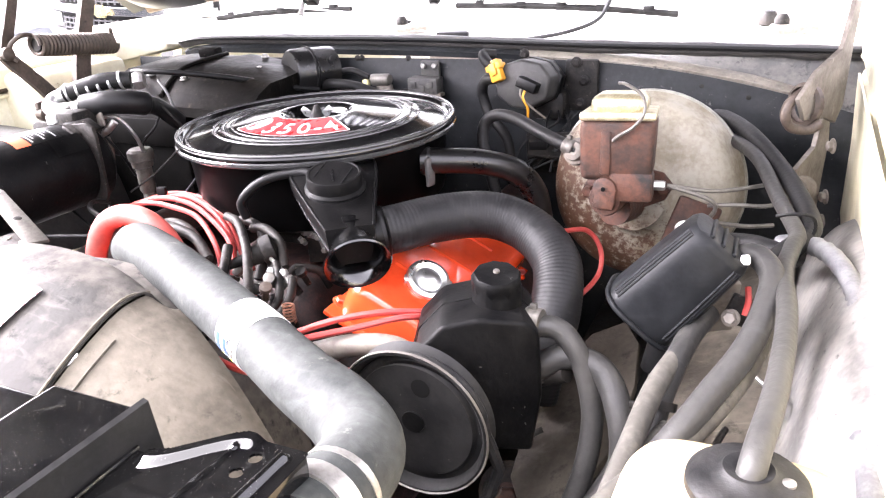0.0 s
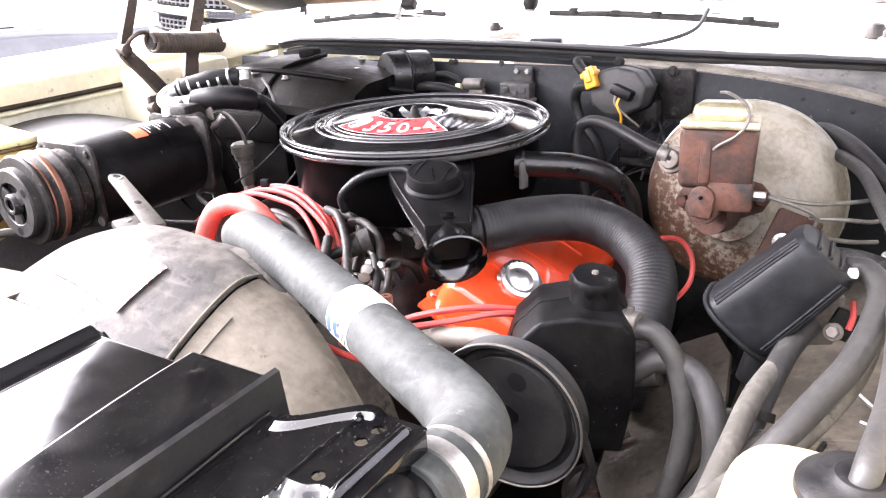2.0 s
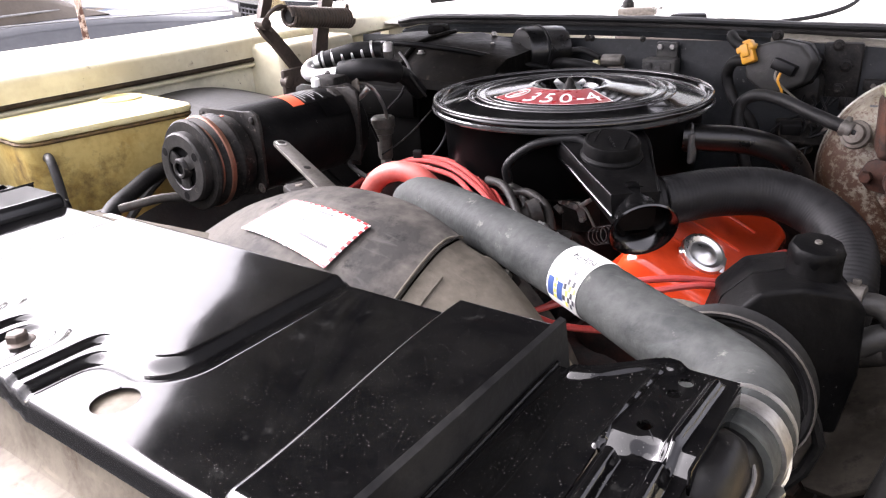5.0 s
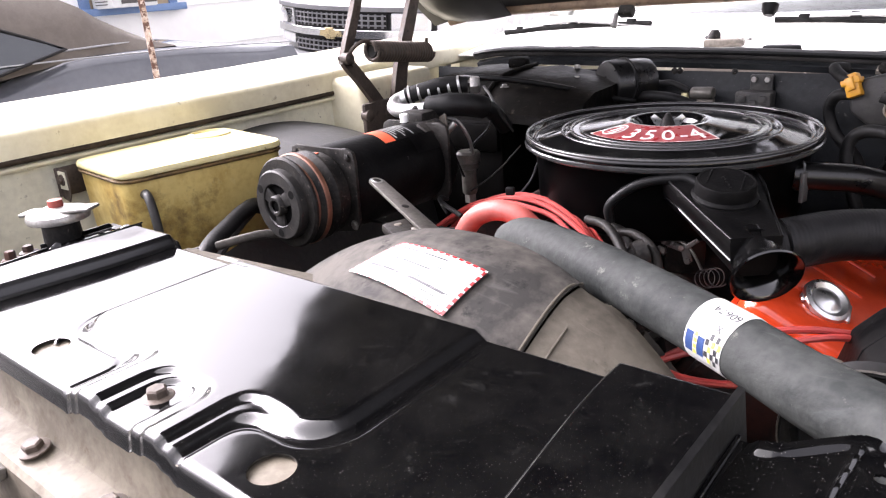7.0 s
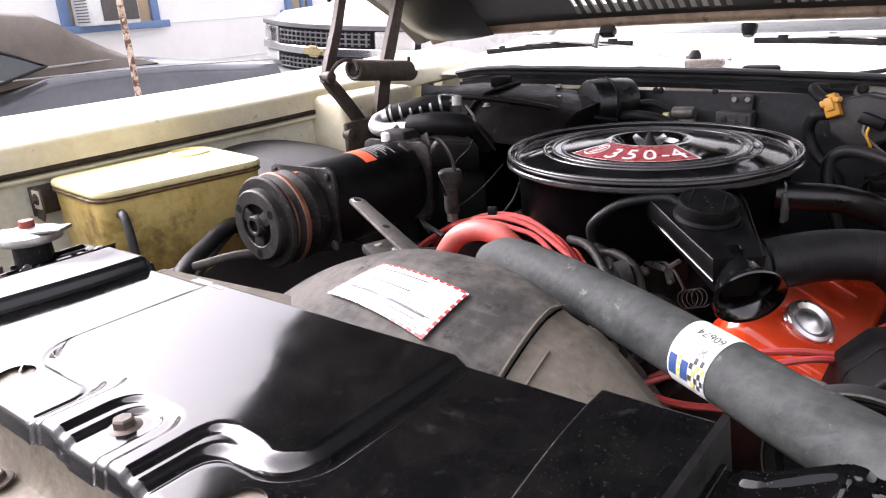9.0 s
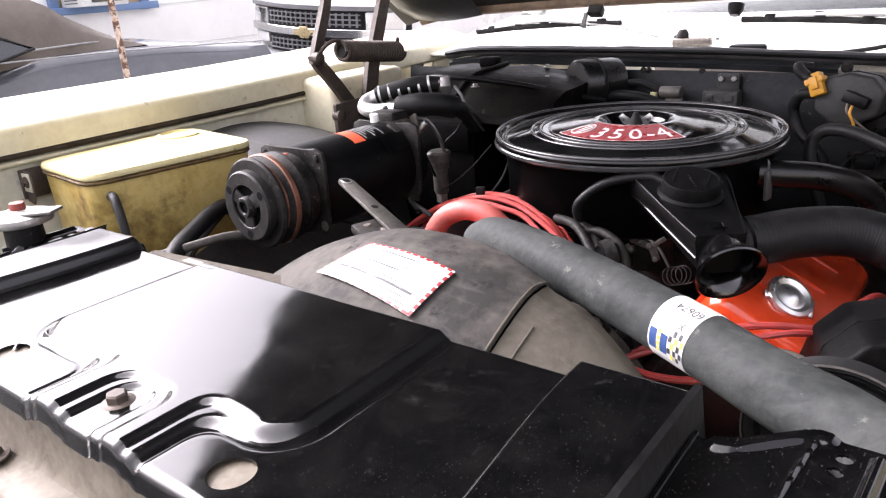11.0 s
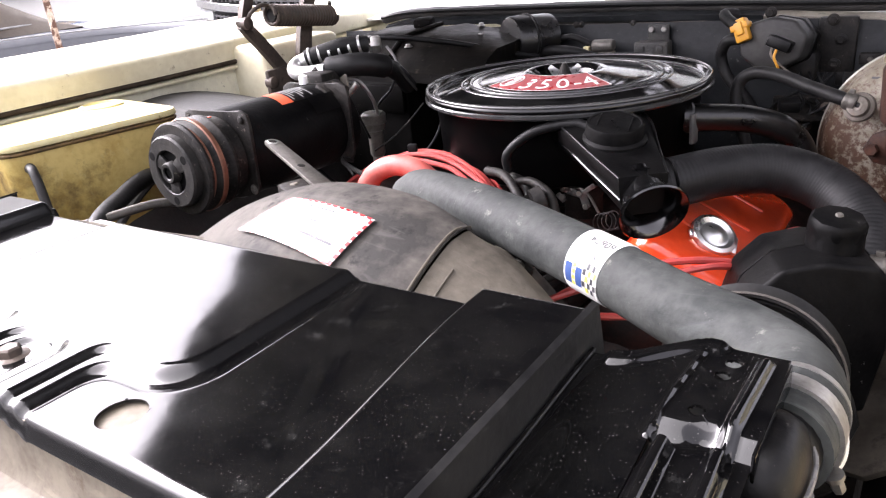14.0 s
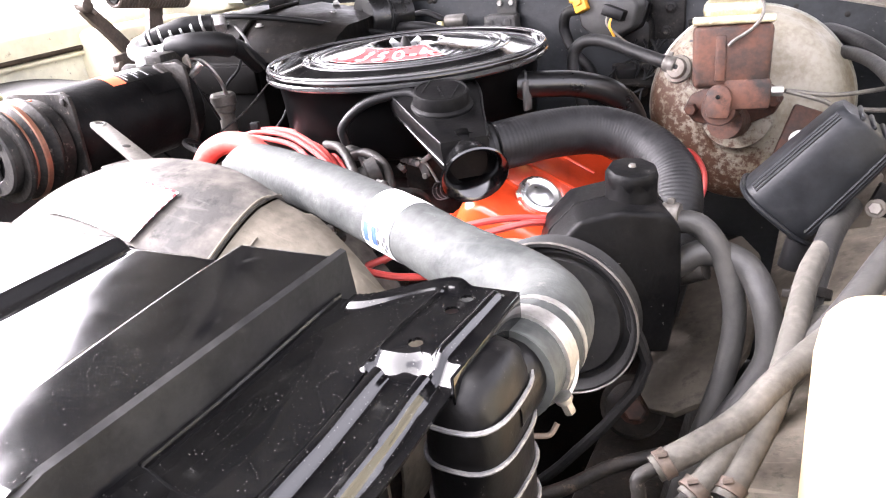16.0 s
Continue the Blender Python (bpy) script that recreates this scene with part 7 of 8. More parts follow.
# ---- yellowed tank ----
TANK_GRIME = surface("brown_tank_grime", (0.14, 0.085, 0.025), (0.045, 0.028, 0.012), 60, 0.9, 0.7, 0.9, bump=0.4, bump_scale=200)
tk = thing("washer_tank", (-0.63, -0.40, 0.80), "yellowed plastic reservoir tank with a pale lid", "reservoir tank")


def rounded(o, r, n=5):
    """The outline with its corners rounded off."""
    out = []
    for i, p in enumerate(o):
        p = Vector(p)
        a, b = Vector(o[i - 1]) - p, Vector(o[(i + 1) % len(o)]) - p
        a, b = p + a.normalized() * min(r, a.length * 0.45), p + b.normalized() * min(r, b.length * 0.45)
        out += [tuple(a * (1 - k) ** 2 + p * 2 * k * (1 - k) + b * k ** 2) for k in span(0, 1, n)]
    return out


OUT = rounded([(-0.722, -0.528), (-0.543, -0.545), (-0.504, -0.296), (-0.716, -0.264)], 0.030)


def grow(o, d):
    cx, cy = -0.625, -0.41
    return [(cx + (x - cx) * (1 + d), cy + (y - cy) * (1 + d)) for x, y in o]


part("body", loft([[(x, y, 0.78) for x, y in grow(OUT, -0.10)], [(x, y, 0.80) for x, y in grow(OUT, -0.04)], [(x, y, 0.945) for x, y in OUT]]), YELLOW, tk, "stained yellow body")
tl = part("lid", loft([[(x, y, 0.947) for x, y in grow(OUT, 0.022)], [(x, y, 0.9485) for x, y in grow(OUT, 0.030)], [(x, y, 0.953) for x, y in grow(OUT, 0.030)], [(x, y, 0.956) for x, y in grow(OUT, 0.015)], [(x, y, 0.957) for x, y in grow(OUT, -0.05)], [(x, y, 0.959) for x, y in grow(OUT, -0.3)]]), YELLOW_TOP, tk, "pale yellow lid with a moulded rim")
part("filler_ring", lathe([(0.034, 0), (0.034, 0.005), (0.028, 0.007), (0.026, 0.003), (0.002, 0.002)], 28, pose(-0.660, -0.325, 0.957)), YELLOW_TOP, tl)
part("seam", tube([(x, y, 0.9425) for x, y in grow(OUT, 0.008) + grow(OUT, 0.008)[:1]], 0.0030, 6, 1, smooth=False), TANK_GRIME, tk, "brown grime under the lid")
for k in range(3):
    part("level_mark", block((0.022 - 0.004 * k, 0.0012, 0.005), pose(-0.535 + 0.001 * k, -0.47 + 0.03 * k, 0.905 - 0.028 * k, 0, 0, 83), 0.0003), YELLOW_TOP, tk)
part("bracket", block((0.004, 0.05, 0.045), pose(-0.733, -0.53, 0.925, 0, 0, 0), 0.001), BROWN_STEEL, tk, "rusty mounting bracket")
part("bracket_ear", prism([(-0.020, -0.010), (-0.012, -0.026), (0.006, -0.030), (0.016, -0.016), (0.018, 0.020), (-0.018, 0.022)], -0.001, 0.001, along((-0.722, -0.549, 0.925), (0, -1, 0)), 0.0004), BROWN_STEEL, tk)
part("bracket_face", block((0.026, 0.002, 0.028), pose(-0.722, -0.551, 0.929), 0.0005), CREAM_IN, tk, "cream painted face of the bracket")
part("bracket_bolt", hexbolt((-0.720, -0.552, 0.93), (0, -1, 0), 0.006, 0.006, 0.009), BROWN_STEEL, tk)
single("tank_hose", tube([(-0.536, -0.522, 0.922), (-0.524, -0.526, 0.926), (-0.511, -0.530, 0.921), (-0.500, -0.533, 0.903), (-0.493, -0.535, 0.875), (-0.488, -0.536, 0.83)], 0.0062, 12, 6), RUBBER_DUST, "grey overflow hose on the yellow tank", "hose")
single("lower_hose", tube([(-0.36, -0.575, 0.84), (-0.397, -0.524, 0.866), (-0.437, -0.465, 0.872), (-0.462, -0.416, 0.878), (-0.490, -0.37, 0.87), (-0.51, -0.31, 0.83)], 0.012, 16, 6), RUBBER, "thick black hose between the tank and the compressor", "hose")
single("compressor_pipe", tube([(-0.405, -0.58, 0.868), (-0.392, -0.515, 0.868), (-0.379, -0.457, 0.868), (-0.37, -0.42, 0.86)], 0.006, 12, 4), DARK_STEEL, "thin steel rod before the compressor", "pipe")

# ---- evaporator box and air conditioning lines ----
ev = thing("evaporator_box", (-0.40, 0.17, 0.62), "black air conditioning box on the firewall", "evaporator box")
part("lower_case", block((0.20, 0.24, 0.26), pose(-0.432, 0.175, 0.80), 0.008, 2), CASE_BLACK, ev)
EVAP = ((0.058, 0.928), (0.060, 0.944), (0.075, 0.955), (0.105, 0.977), (0.140, 0.992), (0.200, 0.998), (0.265, 1.000), (0.300, 0.994), (0.305, 0.920))
part("upper_case", loft([[(x, y, z - 0.020 * ease(-0.34, -0.19, x) * (1 if z > 0.95 else 0.3) + 0.003 * math.sin(40 * x + 30 * y) * (1 if 0.07 < y < 0.29 else 0)) for y, z in EVAP] for x in (-0.525, -0.518, -0.47, -0.42, -0.392, -0.384, -0.33, -0.26, -0.20, -0.192)]), CASE_GLOSS, ev, "dark sloping upper case with worn edges", sharp=28)
part("case_rib", tube([(-0.388, y, z + 0.003) for y, z in EVAP[2:7]], 0.0045, 8, 4), CASE_GLOSS, ev)
part("worn_edge", tube([(-0.372, 0.062, 0.990), (-0.352, 0.056, 0.972), (-0.342, 0.054, 0.950), (-0.336, 0.055, 0.925)], 0.0024, 8, 5), GREY_WEAR_GLINT, ev, "pale worn edge")
part("lower_ledge", block((0.17, 0.10, 0.010), pose(-0.285, 0.135, 0.930, 0, 1, 2), 0.003), CASE_GLOSS, ev)
part("case_flange", block((0.20, 0.012, 0.05), pose(-0.435, 0.050, 0.90), 0.003), CASE_BLACK, ev)
part("vent_cap", block((0.040, 0.030, 0.020), pose(-0.428, 0.262, 1.006, 6, 0, 12), 0.006), CASE_BLACK, ev)
for x, y, z in ((-0.36, 0.11, 0.981), (-0.30, 0.27, 0.996), (-0.45, 0.12, 0.986), (-0.26, 0.20, 0.985)):
    part("screw", hexbolt((x, y, z), (0, 0, 1), 0.005, 0.006, 0.008), STEEL, ev)
single("suction_hose", tube([(-0.374, -0.106, 0.978), (-0.350, -0.098, 0.982), (-0.322, -0.086, 0.984), (-0.300, -0.064, 0.980), (-0.294, -0.025, 0.965), (-0.30, 0.02, 0.93)], lambda s: 0.0125 if s < 0.012 else (0.0185 if s < 0.11 else 0.014), 18, 8), BLACK_PLASTIC, "black foam-wrapped suction line", "hose")
al = thing("aluminium_line", (-0.42, -0.08, 0.96), "bare aluminium refrigerant line with crimped rings", "refrigerant line")
part("pipe", tube([(-0.365, -0.108, 0.978), (-0.405, -0.118, 0.975), (-0.432, -0.112, 0.978), (-0.440, -0.095, 0.986), (-0.432, -0.084, 0.991), (-0.425, -0.078, 0.995)], 0.0120, 16, 8), ALUMINIUM, al)
part("hose", tube([(-0.430, -0.082, 0.993), (-0.400, -0.062, 1.002), (-0.375, -0.045, 1.008), (-0.345, -0.02, 1.006)], 0.0136, 16, 8), RUBBER, al, "black hose with pale crimp bands")
for k in range(6):
    t = k / 5
    p = Vector((-0.425, -0.078, 0.995)).lerp(Vector((-0.355, -0.03, 1.007)), t)
    part("crimp_ring", lathe([(0.0135, -0.0022), (0.0152, -0.0016), (0.0152, 0.0016), (0.0135, 0.0022)], 20, along(p, (0.07, 0.048, 0.012))), ALUMINIUM, al)
part("flange_nut", lathe([(0.014, -0.008), (0.016, -0.004), (0.016, 0.004), (0.013, 0.008)], 6, along((-0.335, -0.012, 1.004), (0.07, 0.048, 0.0))), STEEL, al)
mani = thing("line_manifold", (-0.38, -0.08, 0.92), "dark refrigerant manifold with brackets and fittings behind the compressor", "manifold")
part("core", block((0.055, 0.05, 0.05), pose(-0.395, -0.085, 0.945), 0.008), DUSTY_BLACK, mani)
part("upright", block((0.018, 0.018, 0.05), pose(-0.405, -0.105, 0.955), 0.003), DARK_STEEL, mani)
part("bracket", block((0.06, 0.004, 0.022), pose(-0.355, -0.10, 0.958, 0, -8, -10), 0.001), GREY_HINGE, mani)
part("bracket", block((0.05, 0.02, 0.005), pose(-0.42, -0.075, 0.968, 0, 10, 20), 0.001), GREY_HINGE, mani)
part("nut", hexbolt((-0.40, -0.112, 0.962), (0, -1, 0.2), 0.008, 0.012), STEEL, mani)
part("nut", hexbolt((-0.35, -0.06, 0.985), (0, -0.2, 1), 0.008, 0.012, 0.011), DUSTY_BLACK, mani)
part("fitting", tube([(-0.36, -0.10, 0.935), (-0.335, -0.10, 0.94), (-0.32, -0.09, 0.955)], 0.006, 10, 4), STEEL, mani)
part("cap", lathe([(0.010, 0), (0.010, 0.016), (0.005, 0.020)], 12, pose(-0.378, -0.115, 0.966)), DUSTY_BLACK, mani)
tx = thing("expansion_valve", (-0.33, -0.04, 0.82), "dusty grey expansion valve cylinder with a wire", "valve")
part("cylinder", lathe([(0.011, -0.055), (0.013, -0.05), (0.013, -0.012), (0.017, -0.010), (0.018, 0.0), (0.021, 0.002), (0.021, 0.016), (0.017, 0.020), (0.002, 0.021)], 22, pose(-0.334, -0.044, 0.878)), DARK_STEEL, tx)
part("nut", lathe([(0.010, -0.07), (0.010, -0.055)], 6, pose(-0.334, -0.044, 0.878)), STEEL, tx)
part("lug", prism([(-0.014, -0.03), (0.014, -0.03), (0.015, 0.012), (0.010, 0.024), (-0.010, 0.024), (-0.015, 0.012)], -0.004, 0.004, along((-0.353, -0.095, 0.905), (0.3, -1, 0.2)), 0.001), BROWN_STEEL, tx)
part("lug_hole", lathe([(0.0065, 0), (0.0045, 0.0005), (0.001, 0.0006)], 14, along((-0.352, -0.099, 0.915), (0.3, -1, 0.2))), STEEL, tx)
for pts in ([(-0.330, -0.045, 0.895), (-0.318, -0.04, 0.915), (-0.300, -0.03, 0.935), (-0.295, -0.02, 0.965), (-0.305, -0.04, 0.985)],
            [(-0.345, -0.10, 0.94), (-0.335, -0.09, 0.915), (-0.33, -0.08, 0.89), (-0.325, -0.07, 0.86)],
            [(-0.35, -0.12, 0.90), (-0.345, -0.12, 0.86), (-0.33, -0.13, 0.83), (-0.30, -0.15, 0.82)],
            [(-0.18, -0.02, 0.93), (-0.186, -0.05, 0.90), (-0.19, -0.07, 0.87), (-0.20, -0.10, 0.845)],
            [(-0.36, -0.19, 0.86), (-0.30, -0.20, 0.83), (-0.25, -0.22, 0.825)]):
    single("wire", tube(pts, 0.0022, 7, 8), BLACK_PLASTIC, "thin dark wire by the air conditioning valve", "wire", "wires")
single("heater_cable", tube([(-0.47, 0.10, 0.99), (-0.40, 0.04, 1.008), (-0.33, 0.05, 1.006), (-0.26, 0.12, 0.985), (-0.20, 0.20, 0.955), (-0.17, 0.25, 0.94)], 0.005, 10, 8), BLACK_PLASTIC, "black cable sweeping over the air conditioning box", "cable")

# ---- on the firewall ----
srv = thing("vacuum_servo", (-0.21, 0.27, 0.93), "round black two-piece vacuum servo on the firewall", "vacuum servo")
VS = along((-0.185, 0.305, 0.968), (-0.55, -1, 0.05))
part("rear_half", lathe([(0.042, -0.01), (0.043, 0.0), (0.043, 0.034), (0.045, 0.036)], 40, VS), GLOSS_WORN, srv)
part("front_half", lathe([(0.0455, 0.037), (0.0455, 0.041), (0.044, 0.043), (0.043, 0.072), (0.040, 0.076), (0.002, 0.077)], 40, VS), GLOSS_WORN, srv)
part("strap", lathe([(0.0445, 0.039), (0.047, 0.0395), (0.047, 0.0425), (0.0445, 0.043)], 40, VS, close=False), RUBBER, srv)
single("servo_hose", tube([(-0.175, 0.27, 0.945), (-0.14, 0.262, 0.950), (-0.10, 0.27, 0.944), (-0.06, 0.285, 0.925), (-0.03, 0.29, 0.90)], 0.009, 12, 6), RUBBER, "black hose from the vacuum servo", "hose")
single("servo_hose", tube([(-0.15, 0.30, 0.965), (-0.12, 0.295, 0.968), (-0.09, 0.30, 0.955)], 0.006, 10, 6), RUBBER, "thin black hose from the vacuum servo", "hose")
sns = thing("door_sensor", (-0.065, 0.30, 0.93), "small dusty sensor with a pale connector on the firewall", "sensor")
part("barrel", lathe([(0.010, -0.02), (0.011, -0.018), (0.011, 0.016), (0.009, 0.02)], 16, along((-0.062, 0.297, 0.952), (1, -0.1, 0.05))), DARK_STEEL, sns)
part("bracket", block((0.03, 0.012, 0.014), pose(-0.058, 0.302, 0.935), 0.002), GREY_HINGE, sns)
part("connector", block((0.011, 0.012, 0.015), pose(-0.094, 0.296, 0.944), 0.002), YELLOW_TOP, sns)
rel = thing("relay", (0.03, 0.30, 0.925), "dusty grey relay with a finned top on the firewall", "relay")
part("case", block((0.060, 0.030, 0.030), pose(0.027, 0.302, 0.943), 0.004), RELAY_GREY, rel)
for dx, dz in ((-0.017, 0.003), (0.0, -0.004), (0.017, 0.003)):
    part("boss", block((0.012, 0.004, 0.012), pose(0.027 + dx, 0.286, 0.943 + dz), 0.0018), RELAY_GREY, rel)
part("bracket", block((0.038, 0.008, 0.032), pose(0.032, 0.317, 0.968), 0.003), RELAY_GREY, rel)
part("foot", block((0.07, 0.02, 0.006), pose(0.027, 0.30, 0.927), 0.002), GREY_HINGE, rel)
for dx in (-0.011, 0.011):
    part("screw", hexbolt((0.032 + dx, 0.312, 0.976), (0, -1, 0), 0.005, 0.005), STEEL, rel)
wm = thing("wiper_motor", (0.24, 0.27, 0.90), "black wiper motor cover on a corroded plate", "wiper motor")
WM = along((0.237, 0.290, 0.954), (-0.15, -1, 0.12))
wo = [(-0.050, 0.012), (-0.030, 0.034), (0.005, 0.040), (0.038, 0.030), (0.054, 0.004), (0.048, -0.022), (0.020, -0.040), (-0.010, -0.040), (-0.042, -0.022)]
wo = [(-x, y) for x, y in wo][::-1]
part("cover", prism(wo, -0.01, 0.040, WM, 0.006, segments=3), RUBBER_DUST, wm, sharp=50)
part("cover_rim", prism([(x * 1.06, y * 1.06) for x, y in wo], -0.012, 0.004, WM, 0.002), SATIN_BLACK, wm)
part("mount_plate", block((0.055, 0.014, 0.085), pose(0.312, 0.318, 0.946), 0.004), DUSTY_BLACK, wm, "corroded grey mounting plate")
part("gear_case", block((0.06, 0.05, 0.05), pose(0.262, 0.305, 0.917), 0.012), DUSTY_BLACK, wm)
for x, z in ((0.305, 0.985), (0.318, 0.955), (0.312, 0.918), (0.215, 0.998)):
    part("bolt", hexbolt((x, 0.308, z), (0, -1, 0), 0.006, 0.006, 0.009), DUSTY_BLACK, wm)
part("socket", block((0.036, 0.017, 0.022), WM @ pose(0.014, 0.000, 0.046, 0, 0, -20), 0.002), SATIN_BLACK, wm)
part("lead_yellow", tube([WM @ Vector(p) for p in ((0.012, -0.006, 0.052), (0.010, -0.020, 0.056), (0.016, -0.036, 0.050), (0.012, -0.055, 0.040))], 0.0022, 6, 6), YELLOW_CLIP, wm)
part("lead_grey", tube([WM @ Vector(p) for p in ((0.004, -0.004, 0.052), (0.006, -0.018, 0.056), (0.022, -0.034, 0.050), (0.044, -0.052, 0.040))], 0.0018, 6, 6), GREY_HINGE, wm)
yc = thing("yellow_connector", (0.185, 0.26, 0.96), "yellow wiring connector by the wiper motor", "connector")
YM = along((0.184, 0.258, 0.978), (-0.2, -1, 0.2)) @ pose(0, 0, 0, 0, 0, 24)
part("shell", block((0.022, 0.036, 0.018), YM, 0.003), YELLOW_CLIP, yc)
part("latch", block((0.012, 0.020, 0.006), YM @ pose(0, 0.002, 0.011), 0.0015), YELLOW_CLIP, yc)
part("collar", block((0.028, 0.010, 0.022), YM @ pose(0, 0.006, 0), 0.002), YELLOW_CLIP, yc)
single("wiring_loom", tube([(0.165, 0.30, 0.998), (0.150, 0.285, 1.000), (0.165, 0.265, 0.990), (0.178, 0.258, 0.985)], 0.009, 12, 6), RUBBER, "taped wiring loom at the yellow connector", "wiring")
single("wiring_loom", tube([(0.182, 0.262, 0.965), (0.160, 0.265, 0.960), (0.150, 0.275, 0.935), (0.165, 0.27, 0.90), (0.20, 0.25, 0.87), (0.22, 0.22, 0.84)], 0.009, 12, 8), RUBBER, "taped wiring loom dropping behind the engine", "wiring")
random.seed(5)
for k in range(6):
    x0 = 0.27 + 0.012 * k
    single("wire", tube([(x0, 0.28, 0.91), (x0 + random.uniform(-.03, .02), 0.25, 0.89 + random.uniform(-.02, .01)), (x0 + random.uniform(-.04, .03), 0.22, 0.87), (x0 - 0.05 + random.uniform(-.03, .03), 0.20, 0.83)], 0.0022, 6, 6), BLACK_PLASTIC, "thin dark wires below the wiper motor", "wire", "wires")
gb = thing("grimy_bracket", (0.285, 0.24, 0.80), "grimy folded bracket behind the air cleaner", "bracket")
part("plate", block((0.095, 0.012, 0.075), pose(0.285, 0.255, 0.845, 16, 0, 14), 0.003), DUSTY_BLACK, gb)
part("shelf", block((0.080, 0.055, 0.006), pose(0.292, 0.225, 0.862, 18, 6, 14), 0.002), DUSTY_BLACK, gb)
for dx, dz in ((-0.030, 0.010), (0.004, -0.012), (0.030, 0.016)):
    part("bolt", hexbolt((0.287 + dx, 0.232, 0.850 + dz), (0.2, -1, 0.3), 0.006, 0.007, 0.009), BROWN_STEEL, gb)
part("junction_block", block((0.030, 0.024, 0.020), pose(0.268, 0.215, 0.872, 14, 0, 20), 0.004), BLACK_PLASTIC, gb)

# ---- driver side: canister, hoses, washer bottle ----
cn = thing("vapour_canister", (0.55, -0.21, 0.82), "dark ribbed plastic canister lying tilted on the apron", "canister")
a0, a1 = Vector((0.520, -0.214, 0.824)), Vector((0.590, -0.209, 0.908))
KM = along(a0, a1 - a0, (0.1, -1, 0.1))
KL = (a1 - a0).length * 1.05
KM = KM @ Matrix.Diagonal((0.92, 0.92, 1, 1))
rings = []
for h, kx, ky in ((0.0, 0.0430, 0.0400), (0.004, 0.0445, 0.0415), (0.012, 0.0440, 0.0410), (KL * 0.6, 0.0405, 0.0375), (KL * 0.93, 0.0375, 0.035), (KL * 0.985, 0.034, 0.031), (KL, 0.026, 0.024)):
    ring = []
    for i in range(40):
        a = 2 * math.pi * i / 40
        e = 0.62
        ring.append(KM @ Vector((kx * math.copysign(abs(math.cos(a)) ** e, math.cos(a)), ky * math.copysign(abs(math.sin(a)) ** e, math.sin(a)), h)))
    rings.append(ring)
part("shell", loft(rings), CANISTER, cn, sharp=45)
lipc = [KM @ Vector((0.0455 * math.copysign(abs(math.cos(a)) ** 0.62, math.cos(a)), 0.0425 * math.copysign(abs(math.sin(a)) ** 0.62, math.sin(a)), 0.003)) for a in span(0, 2 * math.pi, 48)]
part("rolled_lip", tube(lipc, 0.0028, 8, 1, smooth=False), CANISTER, cn)
for a in (-60, -52, -44, 30, 38, 46, 120, 128, 136, 210, 218):
    pts = []
    for h, kx, ky in ((0.012, 0.0440, 0.0410), (KL * 0.6, 0.0405, 0.0375), (KL * 0.93, 0.0375, 0.035)):
        c, s_ = math.cos(radians(a)), math.sin(radians(a))
        pts.append(KM @ Vector((kx * math.copysign(abs(c) ** 0.62, c), ky * math.copysign(abs(s_) ** 0.62, s_), h)))
    part("rib", tube(pts, 0.0015, 6, 4), CANISTER, cn)
for dx in (-0.014, 0.0, 0.014):
    part("end_rib", block((0.005, 0.050, 0.006), KM @ pose(dx, 0, KL), 0.002), CANISTER, cn)
part("pale_plug", lathe([(0.005, 0), (0.005, 0.005), (0.003, 0.006)], 12, along((0.612, -0.222, 0.898), (0.8, -0.3, 0.3))), WHITE_LABEL, cn)
part("stub", lathe([(0.012, 0), (0.012, 0.03)], 16, along((0.545, -0.235, 0.805), (-0.2, -0.1, -1))), BLACK_PLASTIC, cn)
part("bracket", block((0.05, 0.012, 0.06), pose(0.585, -0.180, 0.825, 10, 0, 30), 0.003), GREY_HINGE, cn)

for pts, r, mat, lab in (
        ([(0.585, -0.205, 0.830), (0.572, -0.248, 0.822), (0.563, -0.300, 0.806), (0.558, -0.331, 0.786), (0.551, -0.360, 0.752), (0.542, -0.378, 0.717), (0.53, -0.41, 0.69)], 0.0112, RUBBER_DUST, "dusty hose under the canister with a wire clip"),
        ([(0.603, -0.190, 0.880), (0.612, -0.196, 0.892), (0.627, -0.206, 0.894), (0.639, -0.236, 0.884), (0.628, -0.300, 0.858), (0.604, -0.352, 0.834), (0.580, -0.396, 0.810), (0.548, -0.43, 0.775), (0.515, -0.475, 0.735)], 0.0115, RUBBER_DUST, "thick grey hose running down the apron"),
        ([(0.640, -0.515, 0.876), (0.643, -0.500, 0.896), (0.650, -0.431, 0.898), (0.653, -0.340, 0.889), (0.652, -0.275, 0.885), (0.647, -0.210, 0.885), (0.652, -0.150, 0.886), (0.655, -0.105, 0.884), (0.634, -0.020, 0.889), (0.606, 0.072, 0.906), (0.578, 0.133, 0.910), (0.55, 0.20, 0.90)], 0.0085, RUBBER_DUST, "long grey hose from the washer bottle to the firewall"),
        ([(0.535, 0.22, 0.925), (0.555, 0.198, 0.927), (0.592, 0.138, 0.920), (0.636, 0.050, 0.899), (0.667, -0.061, 0.884), (0.664, -0.100, 0.878), (0.645, -0.135, 0.874), (0.63, -0.16, 0.865)], 0.0105, RUBBER, "dark hose bending down beside the hinge"),
        ([(0.59, -0.06, 0.848), (0.615, -0.085, 0.858), (0.64, -0.11, 0.862), (0.66, -0.10, 0.855)], 0.011, RUBBER, "dark short hose behind the canister")):
    single("hose", tube(pts, r, 18, 8), mat, lab, "hose", "driver side hoses")
